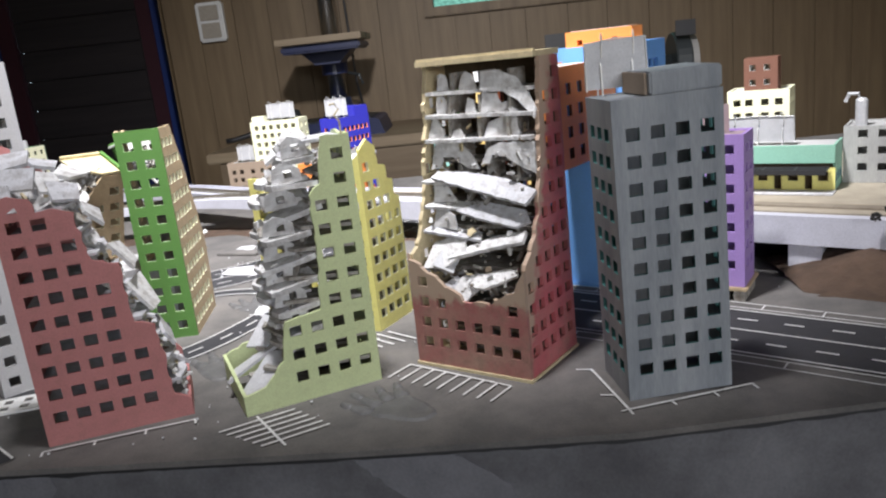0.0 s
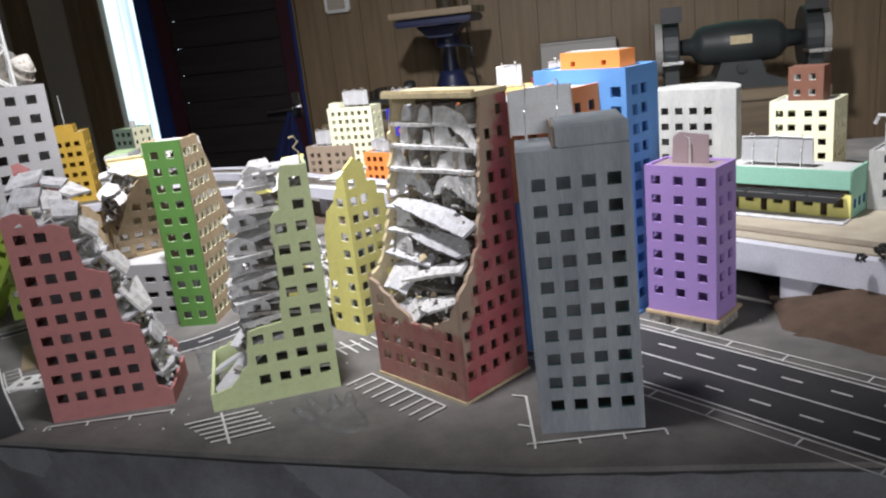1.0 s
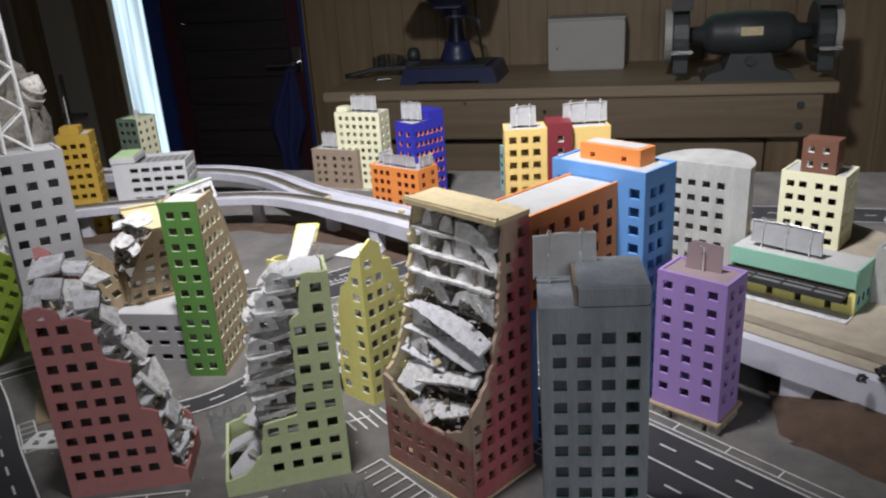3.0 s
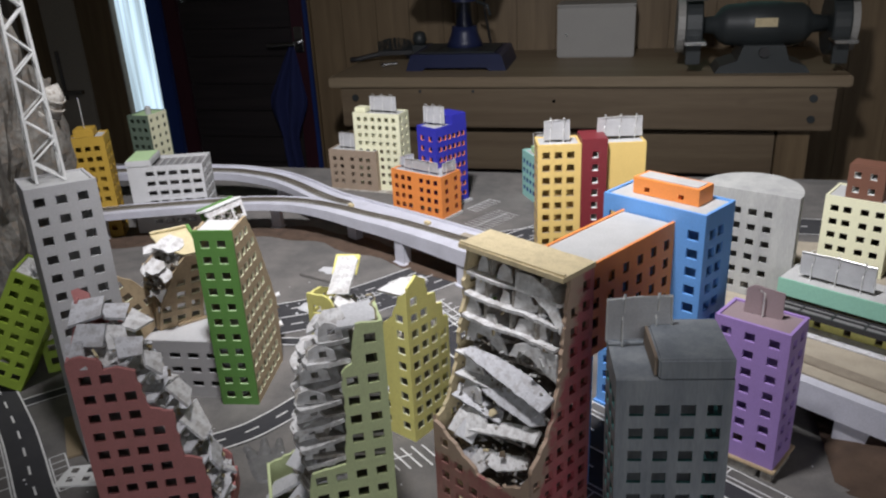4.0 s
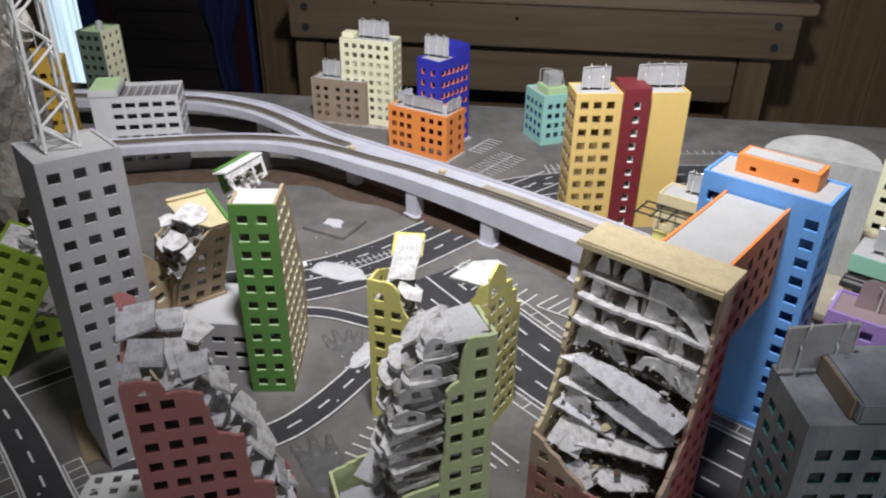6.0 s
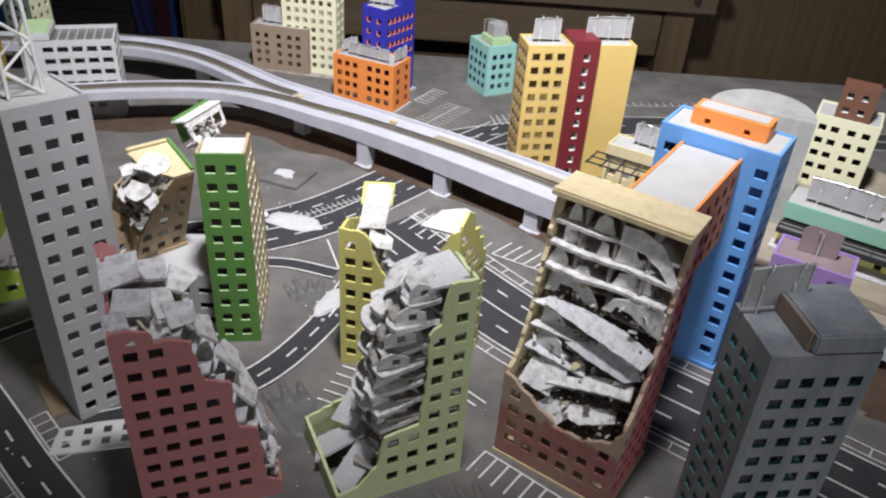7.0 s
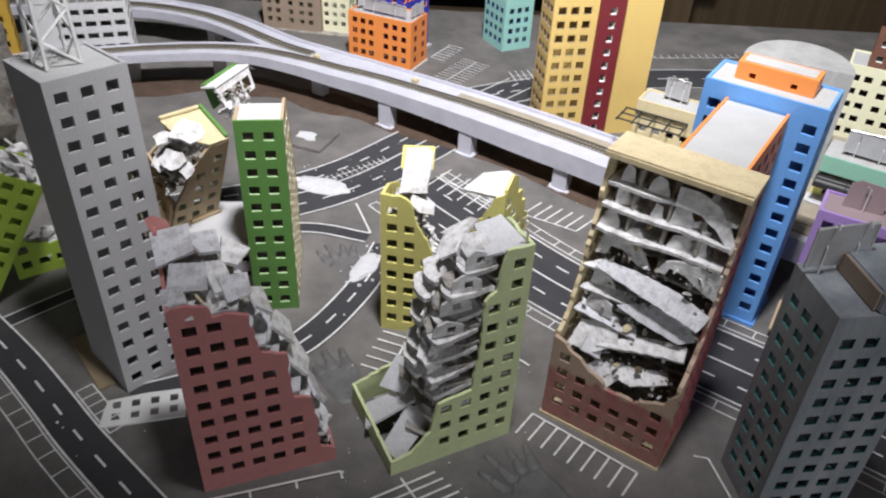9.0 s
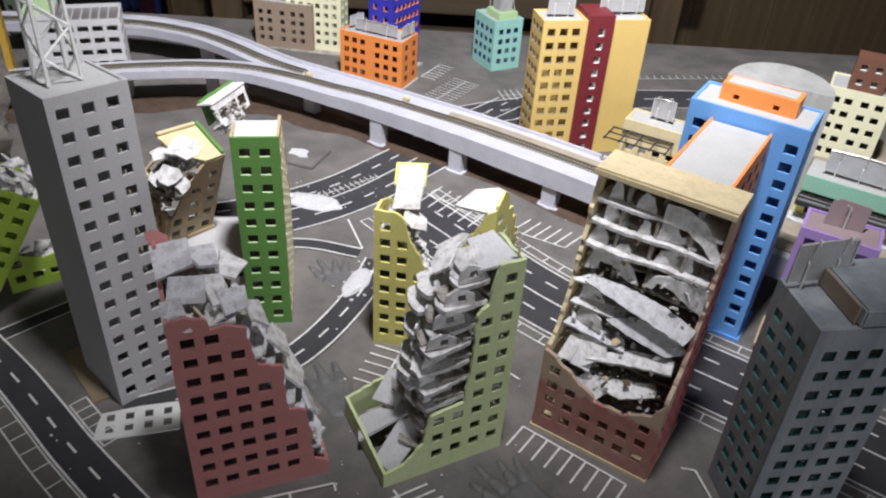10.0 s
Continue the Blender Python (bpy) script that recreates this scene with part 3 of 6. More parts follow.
for s in (-1, 1):
    gd = part("wheel_guard", move(lathe([(0.03, -0.024), (0.085, -0.024), (0.088, -0.020), (0.088, 0.020), (0.085, 0.024), (0.03, 0.024)], 28, "x"), pose(s * 0.195, 0, 0.128)), cast_iron, gr, smooth=False)
    part("wheel", move(lathe([(0.02, -0.012), (0.078, -0.012), (0.078, 0.012), (0.02, 0.012)], 28, "x"), pose(s * 0.228, 0, 0.128)), grey_paint, gd)
    part("tool_rest", box(s * 0.195 - 0.03, -0.15, 0.09, s * 0.195 + 0.03, -0.07, 0.10, 0.002), steel, gd)
    part("rest_arm", box(s * 0.195 - 0.02, -0.10, 0.03, s * 0.195 + 0.02, -0.085, 0.09, 0.002), cast_iron, gd)
    part("eye_shield", box(s * 0.195 - 0.03, -0.09, 0.205, s * 0.195 + 0.03, -0.085, 0.25, 0.001), black_frame, gd)

# drill press
dp = thing("drill_press", "dark blue bench drill press with a steel column", "drill press", pose(-0.464, 2.165, BZ))
part("foot", prism([(-0.165, 0), (-0.11, 0), (-0.10, 0.010), (0.10, 0.010), (0.11, 0), (0.165, 0), (0.150, 0.045), (0.142, 0.052), (-0.142, 0.052), (-0.150, 0.045)], 0.25), navy_iron, dp, "", pose(0, -0.12, 0))
part("foot_top", box(-0.125, -0.10, 0.0523, 0.125, 0.11, 0.056, 0.002), cast_iron, dp, "machined dark top of the foot")
for x in (-0.07, 0.07):
    part("slot", box(x - 0.008, -0.085, 0.0562, x + 0.008, 0.02, 0.0568), black_frame, dp)
part("collar", move(lathe([(0.065, 0.05), (0.055, 0.075), (0.045, 0.10), (0.042, 0.12)], 24), pose(0, 0.05, 0)), navy_iron, dp, smooth=True)
part("column", move(lathe([(0.030, 0.10), (0.030, 1.05)], 24), pose(0, 0.05, 0)), steel, dp, smooth=True)
tb = part("table", box(-0.125, -0.17, 0.275, 0.125, 0.06, 0.30, 0.006), navy_iron, dp, "drill table with a wooden board on it")
part("board", box(-0.135, -0.19, 0.302, 0.135, 0.05, 0.322, 0.002), ply, tb)
part("bracket", prism([(-0.04, 0.235), (0.04, 0.235), (0.08, 0.274), (-0.08, 0.274)], 0.12), navy_iron, tb, "", pose(0, -0.07, 0))
part("table_clamp", move(lathe([(0.045, 0.200), (0.045, 0.265)], 20), pose(0, 0.05, 0)), navy_iron, tb)
part("clamp_lever", tube([(0.05, 0.02, 0.20), (0.09, -0.01, 0.19), (0.10, -0.02, 0.16)], 0.005, 8), cast_iron, tb)
part("cable", tube([(0.05, 0.09, 0.75), (0.055, 0.09, 0.40), (0.062, 0.10, 0.16), (0.075, 0.16, 0.02), (0.085, 0.24, 0.004)], 0.004, 8), black_frame, dp)
part("head", box(-0.12, -0.25, 0.75, 0.12, 0.14, 1.05, 0.03), navy_iron, dp)
# grey tin box
tbx = thing("tin_box", "plain grey painted tin box standing on the workbench", "box", pose(-0.160, 2.285, BZ))
part("case", box(0, 0, 0, 0.255, 0.16, 0.165, 0.004), grey_paint, tbx)
part("lid", box(-0.002, -0.002, 0.166, 0.257, 0.162, 0.173, 0.002), grey_paint, tbx)
part("keyhole", move(lathe([(0.005, 0), (0.005, 0.002)], 10, "y"), pose(0.03, -0.002, 0.075)), steel, tbx)
# wire brush
br = thing("wire_brush", "dark wire brush with a curved wooden grip", "brush", pose(-0.905, 2.20, BZ + 0.012, 0, 0, 12))
part("grip", tube([(0.03, 0, 0.0), (0.06, 0, 0.002), (0.10, 0, 0.010), (0.14, 0, 0.018), (0.25, 0, 0.020)], 0.009, 10), black_frame, br, smooth=True)
part("head", box(0.125, -0.014, 0.012, 0.255, 0.014, 0.026, 0.005), black_frame, br)
rng = random.Random(2)
part("bristles", join(*[tube([(0.13 + 0.12 * i / 90, rng.uniform(-0.012, 0.012), 0.026), (0.13 + 0.12 * i / 90 + rng.uniform(-0.006, 0.006), rng.uniform(-0.016, 0.016), 0.058 + 0.012 * math.sin(math.pi * i / 90))], 0.0011, 3) for i in range(91)]), cast_iron, br, "stiff dark bristles")
# small vice-like iron and a chuck key
iv = thing("iron_anvil", "small dark iron block with a round knob", "tool", pose(-0.655, 2.34, BZ))
part("body", box(-0.05, -0.04, 0, 0.05, 0.04, 0.045, 0.008), cast_iron, iv)
part("knob", move(lathe([(0.02, 0.045), (0.026, 0.06), (0.02, 0.085), (0.008, 0.09)], 16), pose(0, 0, 0)), cast_iron, iv, smooth=True)
ck = thing("chuck_key", "bright steel chuck key lying on the workbench", "tool", pose(-0.735, 2.13, BZ + 0.008, 0, 0, 25))
part("shaft", tube([(0, 0, 0), (0.05, 0, 0)], 0.006, 10), steel, ck)
part("bar", tube([(0.0, -0.025, 0), (0.0, 0.025, 0)], 0.004, 8), steel, ck)

# ---- the model board ----
TX0, TX1, TY1 = -1.05, 0.75, 0.848
outline = [(TX0, -0.05), (-0.28, -0.074), (-0.09, -0.083), (0.07, -0.087), (0.21, -0.074), (TX1, -0.03), (TX1, TY1), (TX0, TY1)]


def flat(outline, z0, z1):
    v, f = panel(outline, [], z1 - z0)[:2]
    return [(x, z, z1 - y) for x, y, z in v], f


ground = solid("ground", flat(outline, -0.0035, 0.0), ground_paint, "dark grey painted board carrying the model city", "ground", kind="structure")
tt = thing("table", "wooden table under the model board with a grey painted fascia", "table", pose(0, 0, FLOOR))
part("fascia", flat([(x, y + (0.002 if y < 0 else -0.002)) for x, y in outline], -FLOOR - 0.075, -FLOOR - 0.0038), fascia_paint, tt, "grey painted edge with pale smears")
smear = material("smear_paint", (0.185, 0.185, 0.20), 0.7, grain=500, stain=40, amount=0.6)
rng = random.Random(5)
for x0, y0, x1, y1, o in ((-0.09, -0.081, 0.07, -0.085, [(0.006, -0.0040), (0.060, -0.0040), (0.092, -0.026), (0.100, -0.045), (0.088, -0.052), (0.060, -0.048), (0.034, -0.030)]), (-0.28, -0.072, -0.09, -0.081, [(-0.030, -0.0040), (0.022, -0.0040), (0.026, -0.014), (0.014, -0.028), (-0.012, -0.022)])):
    a = math.degrees(math.atan2(y1 - y0, x1 - x0))
    part("paint_smear", prism(jag(o + o[:1], 0.004, 0.0007, rng)[:-1], 0.0006), smear, tt, "pale grey smear of paint", pose(0, 0, -FLOOR) @ pose(x0, y0, 0, 0, 0, a) @ pose(0, -0.0007, 0))
# black ragged strips draw the shaded gap between board and fascia
for (x0, y0), (x1, y1) in zip(outline[:5], outline[1:6]):
    n = math.hypot(x1 - x0, y1 - y0)
    k = int(n / 0.007)
    o = [(n, -0.0036), (0, -0.0036)] + [(n * i / k, -0.0052 - 0.0022 * max(0, noise.noise(Vector((x0 * 9 + n * i / k * 30, 3, 1)))) - rng.uniform(0, 0.0009)) for i in range(k + 1)]
    part("torn_underside", prism(o, 0.0009), black_frame, tt, "black ragged strip drawn as the dark gap under the board", pose(0, 0, -FLOOR) @ pose(x0, y0, 0, 0, 0, math.degrees(math.atan2(y1 - y0, x1 - x0))) @ pose(0, 0.0008, 0))
for x in (TX0 + 0.06, TX1 - 0.13):
    for y in (0.02, TY1 - 0.12):
        part("leg", box(x, y, 0, x + 0.07, y + 0.07, -FLOOR - 0.0755, 0.004), pine_v, tt)


# ---- roads and markings ----
def ribbon(pts, w, z, closed_ends=True):
    """A flat strip of a width along a smooth way."""
    v, f = [], []
    for i, p in enumerate(pts):
        a, b = Vector(pts[max(i - 1, 0)]), Vector(pts[min(i + 1, len(pts) - 1)])
        d = (b - a).normalized()
        nrm = Vector((-d.y, d.x))
        for s in (-0.5, 0.5):
            q = Vector(p) + nrm * w * s
            v.append((q.x, q.y, z))
    f = [(2 * i, 2 * i + 2, 2 * i + 3, 2 * i + 1) for i in range(len(pts) - 1)]
    return [(x, y, zz) for x, y, zz in v], [tuple(reversed(q)) for q in f]


def curve(ctrl, n=40):
    """A smooth way through control points (Catmull-Rom)."""
    P = [Vector(p) for p in ctrl]
    P = [2 * P[0] - P[1]] + P + [2 * P[-1] - P[-2]]
    out = []
    for i in range(1, len(P) - 2):
        m = max(2, n // (len(P) - 3))
        for j in range(m):
            t = j / m
            out.append(0.5 * (2 * P[i] + (P[i + 1] - P[i - 1]) * t + (2 * P[i - 1] - 5 * P[i] + 4 * P[i + 1] - P[i + 2]) * t * t + (3 * P[i] - P[i - 1] - 3 * P[i + 1] + P[i + 2]) * t ** 3))
    out.append(P[-2])
    return [tuple(p) for p in out]


def beside(pts, off):
    out = []
    for i, p in enumerate(pts):
        a, b = Vector(pts[max(i - 1, 0)]), Vector(pts[min(i + 1, len(pts) - 1)])
        d = (b - a).normalized()
        q = Vector(p) + Vector((-d.y, d.x, 0)[:len(p)]) * off
        out.append(tuple(q))
    return out


ROADZ, LINEZ = 0.0005, 0.0011
MARKS = []


def mark(pts, w=0.0016):
    """A hand-painted white line, a little uneven in width."""
    MARKS.append(ribbon([tuple(p) for p in pts], w, LINEZ + 0.00002 * (len(MARKS) % 9)))


def dashes(pts, dash=0.014, gap=0.016, w=0.0017, start=0.006):
    run, on, acc = [pts[0]], False, -start
    seg = []
    for a, b in zip(pts, pts[1:]):
        a, b = Vector(a), Vector(b)
        n = max(1, int((b - a).length / 0.001))
        for i in range(n):
            p = a + (b - a) * (i / n)
            acc += (b - a).length / n
            if acc >= 0 and (acc % (dash + gap)) < dash:
                seg.append(tuple(p))
            elif len(seg) > 2:
                mark((seg[0], seg[-1]), w)
                seg = []
            else:
                seg = []


def comb(a, b, n, length, w=0.0015, both=False):
    """A row of parking bays: a long line with short ones off it."""
    a, b = Vector(a), Vector(b)
    mark((a, b), w)
    d = (b - a).normalized()
    nrm = Vector((-d.y, d.x)) * length
    for i in range(n):
        p = a + (b - a) * (i / (n - 1))
        mark((p - nrm if both else p, p + nrm), w)


def road(name, label, ctrl, w, dash=True, edge=True, centre=False, n=40, lanes=None):
    pts = curve(ctrl, n)
    solid(name, ribbon(pts, w, ROADZ + 0.0001 * (len(MARKS) % 3)), asphalt, label, "road", kind="structure")
    if edge:
        for s in (-1, 1):
            mark(beside(pts, s * (w / 2 - 0.0012)))
    if centre:
        mark(pts)
    for off in (lanes if lanes is not None else ([0.0] if dash else [])):
        dashes(beside(pts, off))
    return pts


AV = [(0.4600, -0.1850), (0.3000, -0.0620), (0.1370, 0.0578), (0.0398, 0.1242), (-0.0297, 0.1783), (-0.0984, 0.2498), (-0.1617, 0.3178)]
road("road_avenue", "wide dark avenue with white lane dashes through the model city", AV, 0.075, False, True, True, 60, lanes=(-0.0190, 0.0190))
CR = [(-0.3939, 0.2432), (-0.2847, 0.2899), (-0.2202, 0.3363), (-0.1607, 0.4052), (-0.0969, 0.4869), (-0.0193, 0.5764)]
road("road_cross", "dark model street running under the railway viaduct", CR, 0.075, False, True, True, 50, lanes=(-0.0190, 0.0190))
CU = [(-0.3400, 0.0220), (-0.2870, 0.0470), (-0.2412, 0.0782), (-0.2197, 0.1043), (-0.2008, 0.1406), (-0.1869, 0.1764), (-0.1765, 0.2198)]
road("road_curve", "narrow curved model street with white edges", CU, 0.027, True)
LF = [(-0.6507, 0.2245), (-0.5451, 0.1441), (-0.4457, 0.0647), (-0.3980, 0.0220), (-0.3620, -0.0120), (-0.3155, -0.0520), (-0.2920, -0.0720)]
road("road_left", "dark model street with white dashes beside the tall tower", LF, 0.029, True)
ST = [(-0.4608, 0.0935), (-0.4272, 0.1283), (-0.3657, 0.1868), (-0.3155, 0.2245), (-0.2511, 0.2404), (-0.1951, 0.2292)]
road("road_side", "narrow side street between white edges", ST, 0.0165, False, True, False)
mark(((-0.1931, 0.2367), (-0.2121, 0.2853)))
FARR = [(-0.1549, 0.4959), (-0.0482, 0.5586), (0.0960, 0.6118), (0.2877, 0.6339), (0.5759, 0.6207)]
road("road_far", "far model street with white markings behind the viaduct", FARR, 0.06, True)
# parking bays and pavements
comb((-0.0577, 0.0266), (0.0078, -0.0204), 9, -0.0225)
for a, b in (((0.0583, -0.0057), (0.0704, -0.0625)), ((0.0704, -0.0625), (0.1436, -0.0432))):
    mark((a, b), 0.0016)
for p, q in (((0.0583, -0.0057), (0.0490, -0.0040)), ((0.0665, -0.0440), (0.0580, -0.0420)), ((0.0660, -0.0640), (0.0704, -0.0625)), ((0.0950, -0.0560), (0.0965, -0.0620)), ((0.1200, -0.0495), (0.1215, -0.0560)), ((0.1436, -0.0432), (0.1450, -0.0500)), ((0.0704, -0.0625), (0.0715, -0.0690))):
    mark((p, q), 0.0013)
comb((-0.2680, -0.0570), (-0.1860, -0.0300), 4, -0.006)
comb((-0.1496, 0.0973), (-0.1629, 0.0598), 5, -0.022)
mark(((-0.1470, -0.0330), (-0.1200, -0.0720)))
for i in range(6):
    x, y = -0.1650 + 0.0062 * i, -0.0500 - 0.0042 * i
    mark(((x, y), (x + 0.040 - 0.001 * i, y + 0.023 - 0.0005 * i)))
mark(((-0.1180, 0.0578), (-0.0849, 0.0811)))
for i in range(7):
    mark(((-0.128 + 0.008 * i, 0.073 + 0.0035 * i), (-0.105 + 0.008 * i, 0.053 + 0.0035 * i)))
mark(((-0.1321, 0.3409), (-0.0609, 0.2834)), 0.0014)
for i in range(8):
    x, y = -0.132 + 0.071 * i / 7, 0.341 - 0.057 * i / 7
    mark(((x - 0.012, y - 0.017), (x + 0.012, y + 0.017)), 0.0014)
mark(((-0.0491, 0.2806), (0.0000, 0.2554)), 0.0014)
for i in range(6):
    x, y = -0.049 + 0.0098 * i, 0.281 - 0.005 * i
    mark(((x, y), (x + 0.020, y + 0.022)), 0.0014)
comb((-0.2448, 0.3270), (-0.1904, 0.3731), 12, 0.006, both=True, w=0.0008)
# paved strips along the avenue and the left street
for way, off, wd, n, k0, k1 in ((AV, 0.0465, 0.010, 26, 0.0, 1.0), (AV, -0.0465, 0.010, 26, 0.0, 1.0), (LF, 0.0215, 0.012, 5, 0.535, 0.70), (LF, -0.0215, 0.012, 18, 0.0, 1.0)):
    pts = curve(way, 120)
    pts = pts[int(k0 * (len(pts) - 1)):int(k1 * (len(pts) - 1)) + 1]
    mark(beside(pts, off + wd / 2), 0.0012)
    mark(beside(pts, off - wd / 2), 0.0012)
    for i in range(n + 1):
        k = int(i / n * (len(pts) - 1))
        mark((beside(pts, off - wd / 2)[k], beside(pts, off + wd / 2)[k]), 0.0011)
# lots far behind the viaduct
comb((-0.1358, 0.5737), (-0.0901, 0.6462), 12, 0.021, both=True, w=0.0011)
comb((-0.1522, 0.6576), (-0.1269, 0.7030), 7, -0.022, w=0.0015)
for a, b, n in (((-0.0432, 0.6074), (-0.0096, 0.6163), 5), ((0.0287, 0.6734), (0.2860, 0.7125), 24)):
    comb(a, b, n, 0.016 if n < 20 else 0.012, both=n < 20, w=0.0011)
solid("markings", join(*MARKS), line_paint, "white hand-painted road lines and parking bays", "road marking", kind="structure")
# dark sunken plaza, brown border and low plinth plate
pl = thing("stone_plate", "square grey stone plate with a worn emblem lying on the plaza", "plate", pose(-0.2800, 0.412, 0.0, 0, 0, -20))
part("plate", box(-0.028, -0.024, 0, 0.028, 0.024, 0.003, 0.001), ground_paint, pl)
rng = random.Random(8)
part("emblem", move(plate(rng, 0.015, 0.011, 0.0010, 9, 0.5), pose(0, 0, 0.0034)), plaster, pl, "pale worn star")

# ---- railway viaduct ----
DZ = 0.047
TA = [(-0.90, 0.33), (-0.72, 0.430), (-0.62, 0.480), (-0.547, 0.507), (-0.486, 0.527), (-0.418, 0.541), (-0.361, 0.540), (-0.306, 0.523), (-0.252, 0.498), (-0.195, 0.472), (-0.095, 0.415), (0.010, 0.345), (0.09, 0.285)]
TB = [(-0.95, 0.62), (-0.76, 0.650), (-0.64, 0.668), (-0.565, 0.672), (-0.517, 0.669), (-0.453, 0.648), (-0.403, 0.616), (-0.355, 0.577), (-0.319, 0.551), (-0.268, 0.523), (-0.20, 0.485), (-0.095, 0.4235), (0.012, 0.353), (0.09, 0.294)]


def deck_th(x):
    """The fascia is shallow in the bend and grows deeper towards the station."""
    return 0.010 + 0.012 * max(0.0, min(1.0, (x + 0.40) / 0.35))


def deck(parent, mid, near, far, z1, th):
    v, f = [], []
    n = len(mid)
    A = [beside(mid, -near(p[0]))[i] for i, p in enumerate(mid)]
    B = beside(mid, far)
    for p, q in zip(A, B):
        t = th(p[0])
        v += [(p[0], p[1], z1), (q[0], q[1], z1), (q[0], q[1], z1 - t), (p[0], p[1] + 0.001, z1 - t)]
    for i in range(n - 1):
        a, c = 4 * i, 4 * i + 4
        f += [(a + (j + 1) % 4, c + (j + 1) % 4, c + j, a + j) for j in range(4)]
    f += [(3, 2, 1, 0), (len(v) - 4, len(v) - 3, len(v) - 2, len(v) - 1)]
    part("deck", (v, [tuple(reversed(q)) for q in f]), deck_paint, parent)
    return A, B


def bar(mid, off, w, z0, z1):
    v, f = [], []
    for p, q in zip(beside(mid, off - w / 2), beside(mid, off + w / 2)):
        v += [(p[0], p[1], z1), (q[0], q[1], z1), (q[0], q[1], z0), (p[0], p[1], z0)]
    for i in range(len(mid) - 1):
        a, b = 4 * i, 4 * i + 4
        f += [(a + (j + 1) % 4, b + (j + 1) % 4, b + j, a + j) for j in range(4)]
    f += [(3, 2, 1, 0), (len(v) - 4, len(v) - 3, len(v) - 2, len(v) - 1)]
    return v, f


via = thing("railway_viaduct", "curved pale grey model railway viaduct on concrete piers", "viaduct", pose(0, 0, 0))
midA, midB = curve(TA, 96), curve(TB, 96)
deck(via, midA, lambda x: 0.018 + 0.010 * max(0.0, min(1.0, (x + 0.40) / 0.35)), 0.018, DZ, deck_th)
edgeB = deck(via, midB, lambda x: 0.016, 0.024, DZ - 0.0006, lambda x: 0.011)
part("kerb", bar(beside(edgeB[1], -0.0015), 0, 0.003, DZ - 0.0012, DZ + 0.0028), deck_paint, via)

part("walkway", bar(beside([p for p in midA if p[0] > -0.13], 0.0125), 0, 0.010, DZ + 0.0001, DZ + 0.0012), top_tan, via, "cream worn walkway beside the track")


def railway(name, mid, z):
    tr = thing(name, "narrow model railway track with rusty rails on the viaduct", "railway track", pose(0, 0, 0), "railway tracks")
    part("ballast", bar(mid, 0, 0.013, z - 0.0006, z + 0.0008), track_bed, tr)
    sl = []
    for a, b in zip(mid, mid[1:]):
        L = math.hypot(b[0] - a[0], b[1] - a[1])
        an = math.degrees(math.atan2(b[1] - a[1], b[0] - a[0]))
        n = max(1, int(L / 0.0036))
        for i in range(n):
            t = i / n
            sl.append(move(box(-0.0008, -0.0055, 0, 0.0008, 0.0055, 0.0007), pose(a[0] + (b[0] - a[0]) * t, a[1] + (b[1] - a[1]) * t, z + 0.0007, 0, 0, an)))
    tagged(part("sleeper_bed", join(*sl), sleeper_mat, tr), kind="stuff")
    for s in (-0.00325, 0.00325):
        part("rail", bar(mid, s, 0.0008, z + 0.0013, z + 0.0030), rail_metal, tr)


railway("railway_track", midA, DZ)
railway("railway_track", [p for p in midB if p[0] < -0.285], DZ + 0.0002)
for x, y in ((-0.285, 0.524), (-0.165, 0.470)):
    part("switch_box", box(-0.004, -0.003, 0, 0.004, 0.003, 0.004, 0.0006), ochre_edge, via, "small rusty point motor", pose(x, y, DZ + 0.0005, 0, 0, -30))
rng = random.Random(9)
# each pier by the foot of its near face and the direction across the deck
for x, y, a in ((-0.640, 0.462, 100), (-0.516, 0.5296, 105), (-0.4116, 0.5450, 95), (-0.2891, 0.5124, 62), (-0.2023, 0.4432, 58), (-0.1109, 0.3879, 57), (-0.0145, 0.3243, 55), (-0.450, 0.640, 60), (-0.600, 0.665, 95)):
    h = DZ - max(deck_th(x), 0.0112) - 0.0002
    q = 0.0080 if x > -0.40 else 0.0068
    pier = part("pier", prism([(-q * 1.06, 0.0), (q * 1.06, 0.0), (q, 0.004), (q, h), (-q, h), (-q, 0.004)], 0.013), deck_paint, via, "", pose(x, y, 0, 0, 0, a - 90) @ pose(0, 0.0070, 0))
    foot = [(k * q * 1.35, y1) for k, y1 in ((-1, -0.002), (0.2, -0.004), (1.05, -0.002), (1.1, 0.012), (-1.0, 0.012))]
    part("skirt", flat(jag(foot + foot[:1], 0.004, 0.001, rng)[:-1], 0.0003, 0.0016), deck_paint, pier, "spread plaster at the foot")

# raised station plateau that the viaduct runs into
pf = [(0.045, 0.300), (0.115, 0.246), (0.216, 0.172), (0.305, 0.108), (0.46, 0.0), (0.60, -0.09)]
off = [(0.16, 0.46), (0.36, 0.45), (0.45, 0.33), (0.60, 0.20), (0.74, 0.08)]
PZ = 0.050
plat = thing("station_plateau", "raised plaster plateau edge with a pale worn top carrying the station", "plateau", pose(0, 0, 0))
part("top", flat(pf + off[::-1], 0.030, PZ), top_tan, plat, "dusty tan top")
part("edge", bar(curve(pf, 30), -0.006, 0.010, 0.026, PZ - 0.001), deck_paint, plat)
part("track_strip", bar(beside(curve(pf, 30), 0.020), 0, 0.012, PZ - 0.0003, PZ + 0.0014), strip_tan, plat)
for x, y in ((0.255, 0.150), (0.36, 0.075), (0.15, 0.235)):
    part("support", box(-0.012, -0.012, 0, 0.012, 0.012, 0.030), deck_paint, plat, "", pose(x, y, 0, 0, 0, -35))
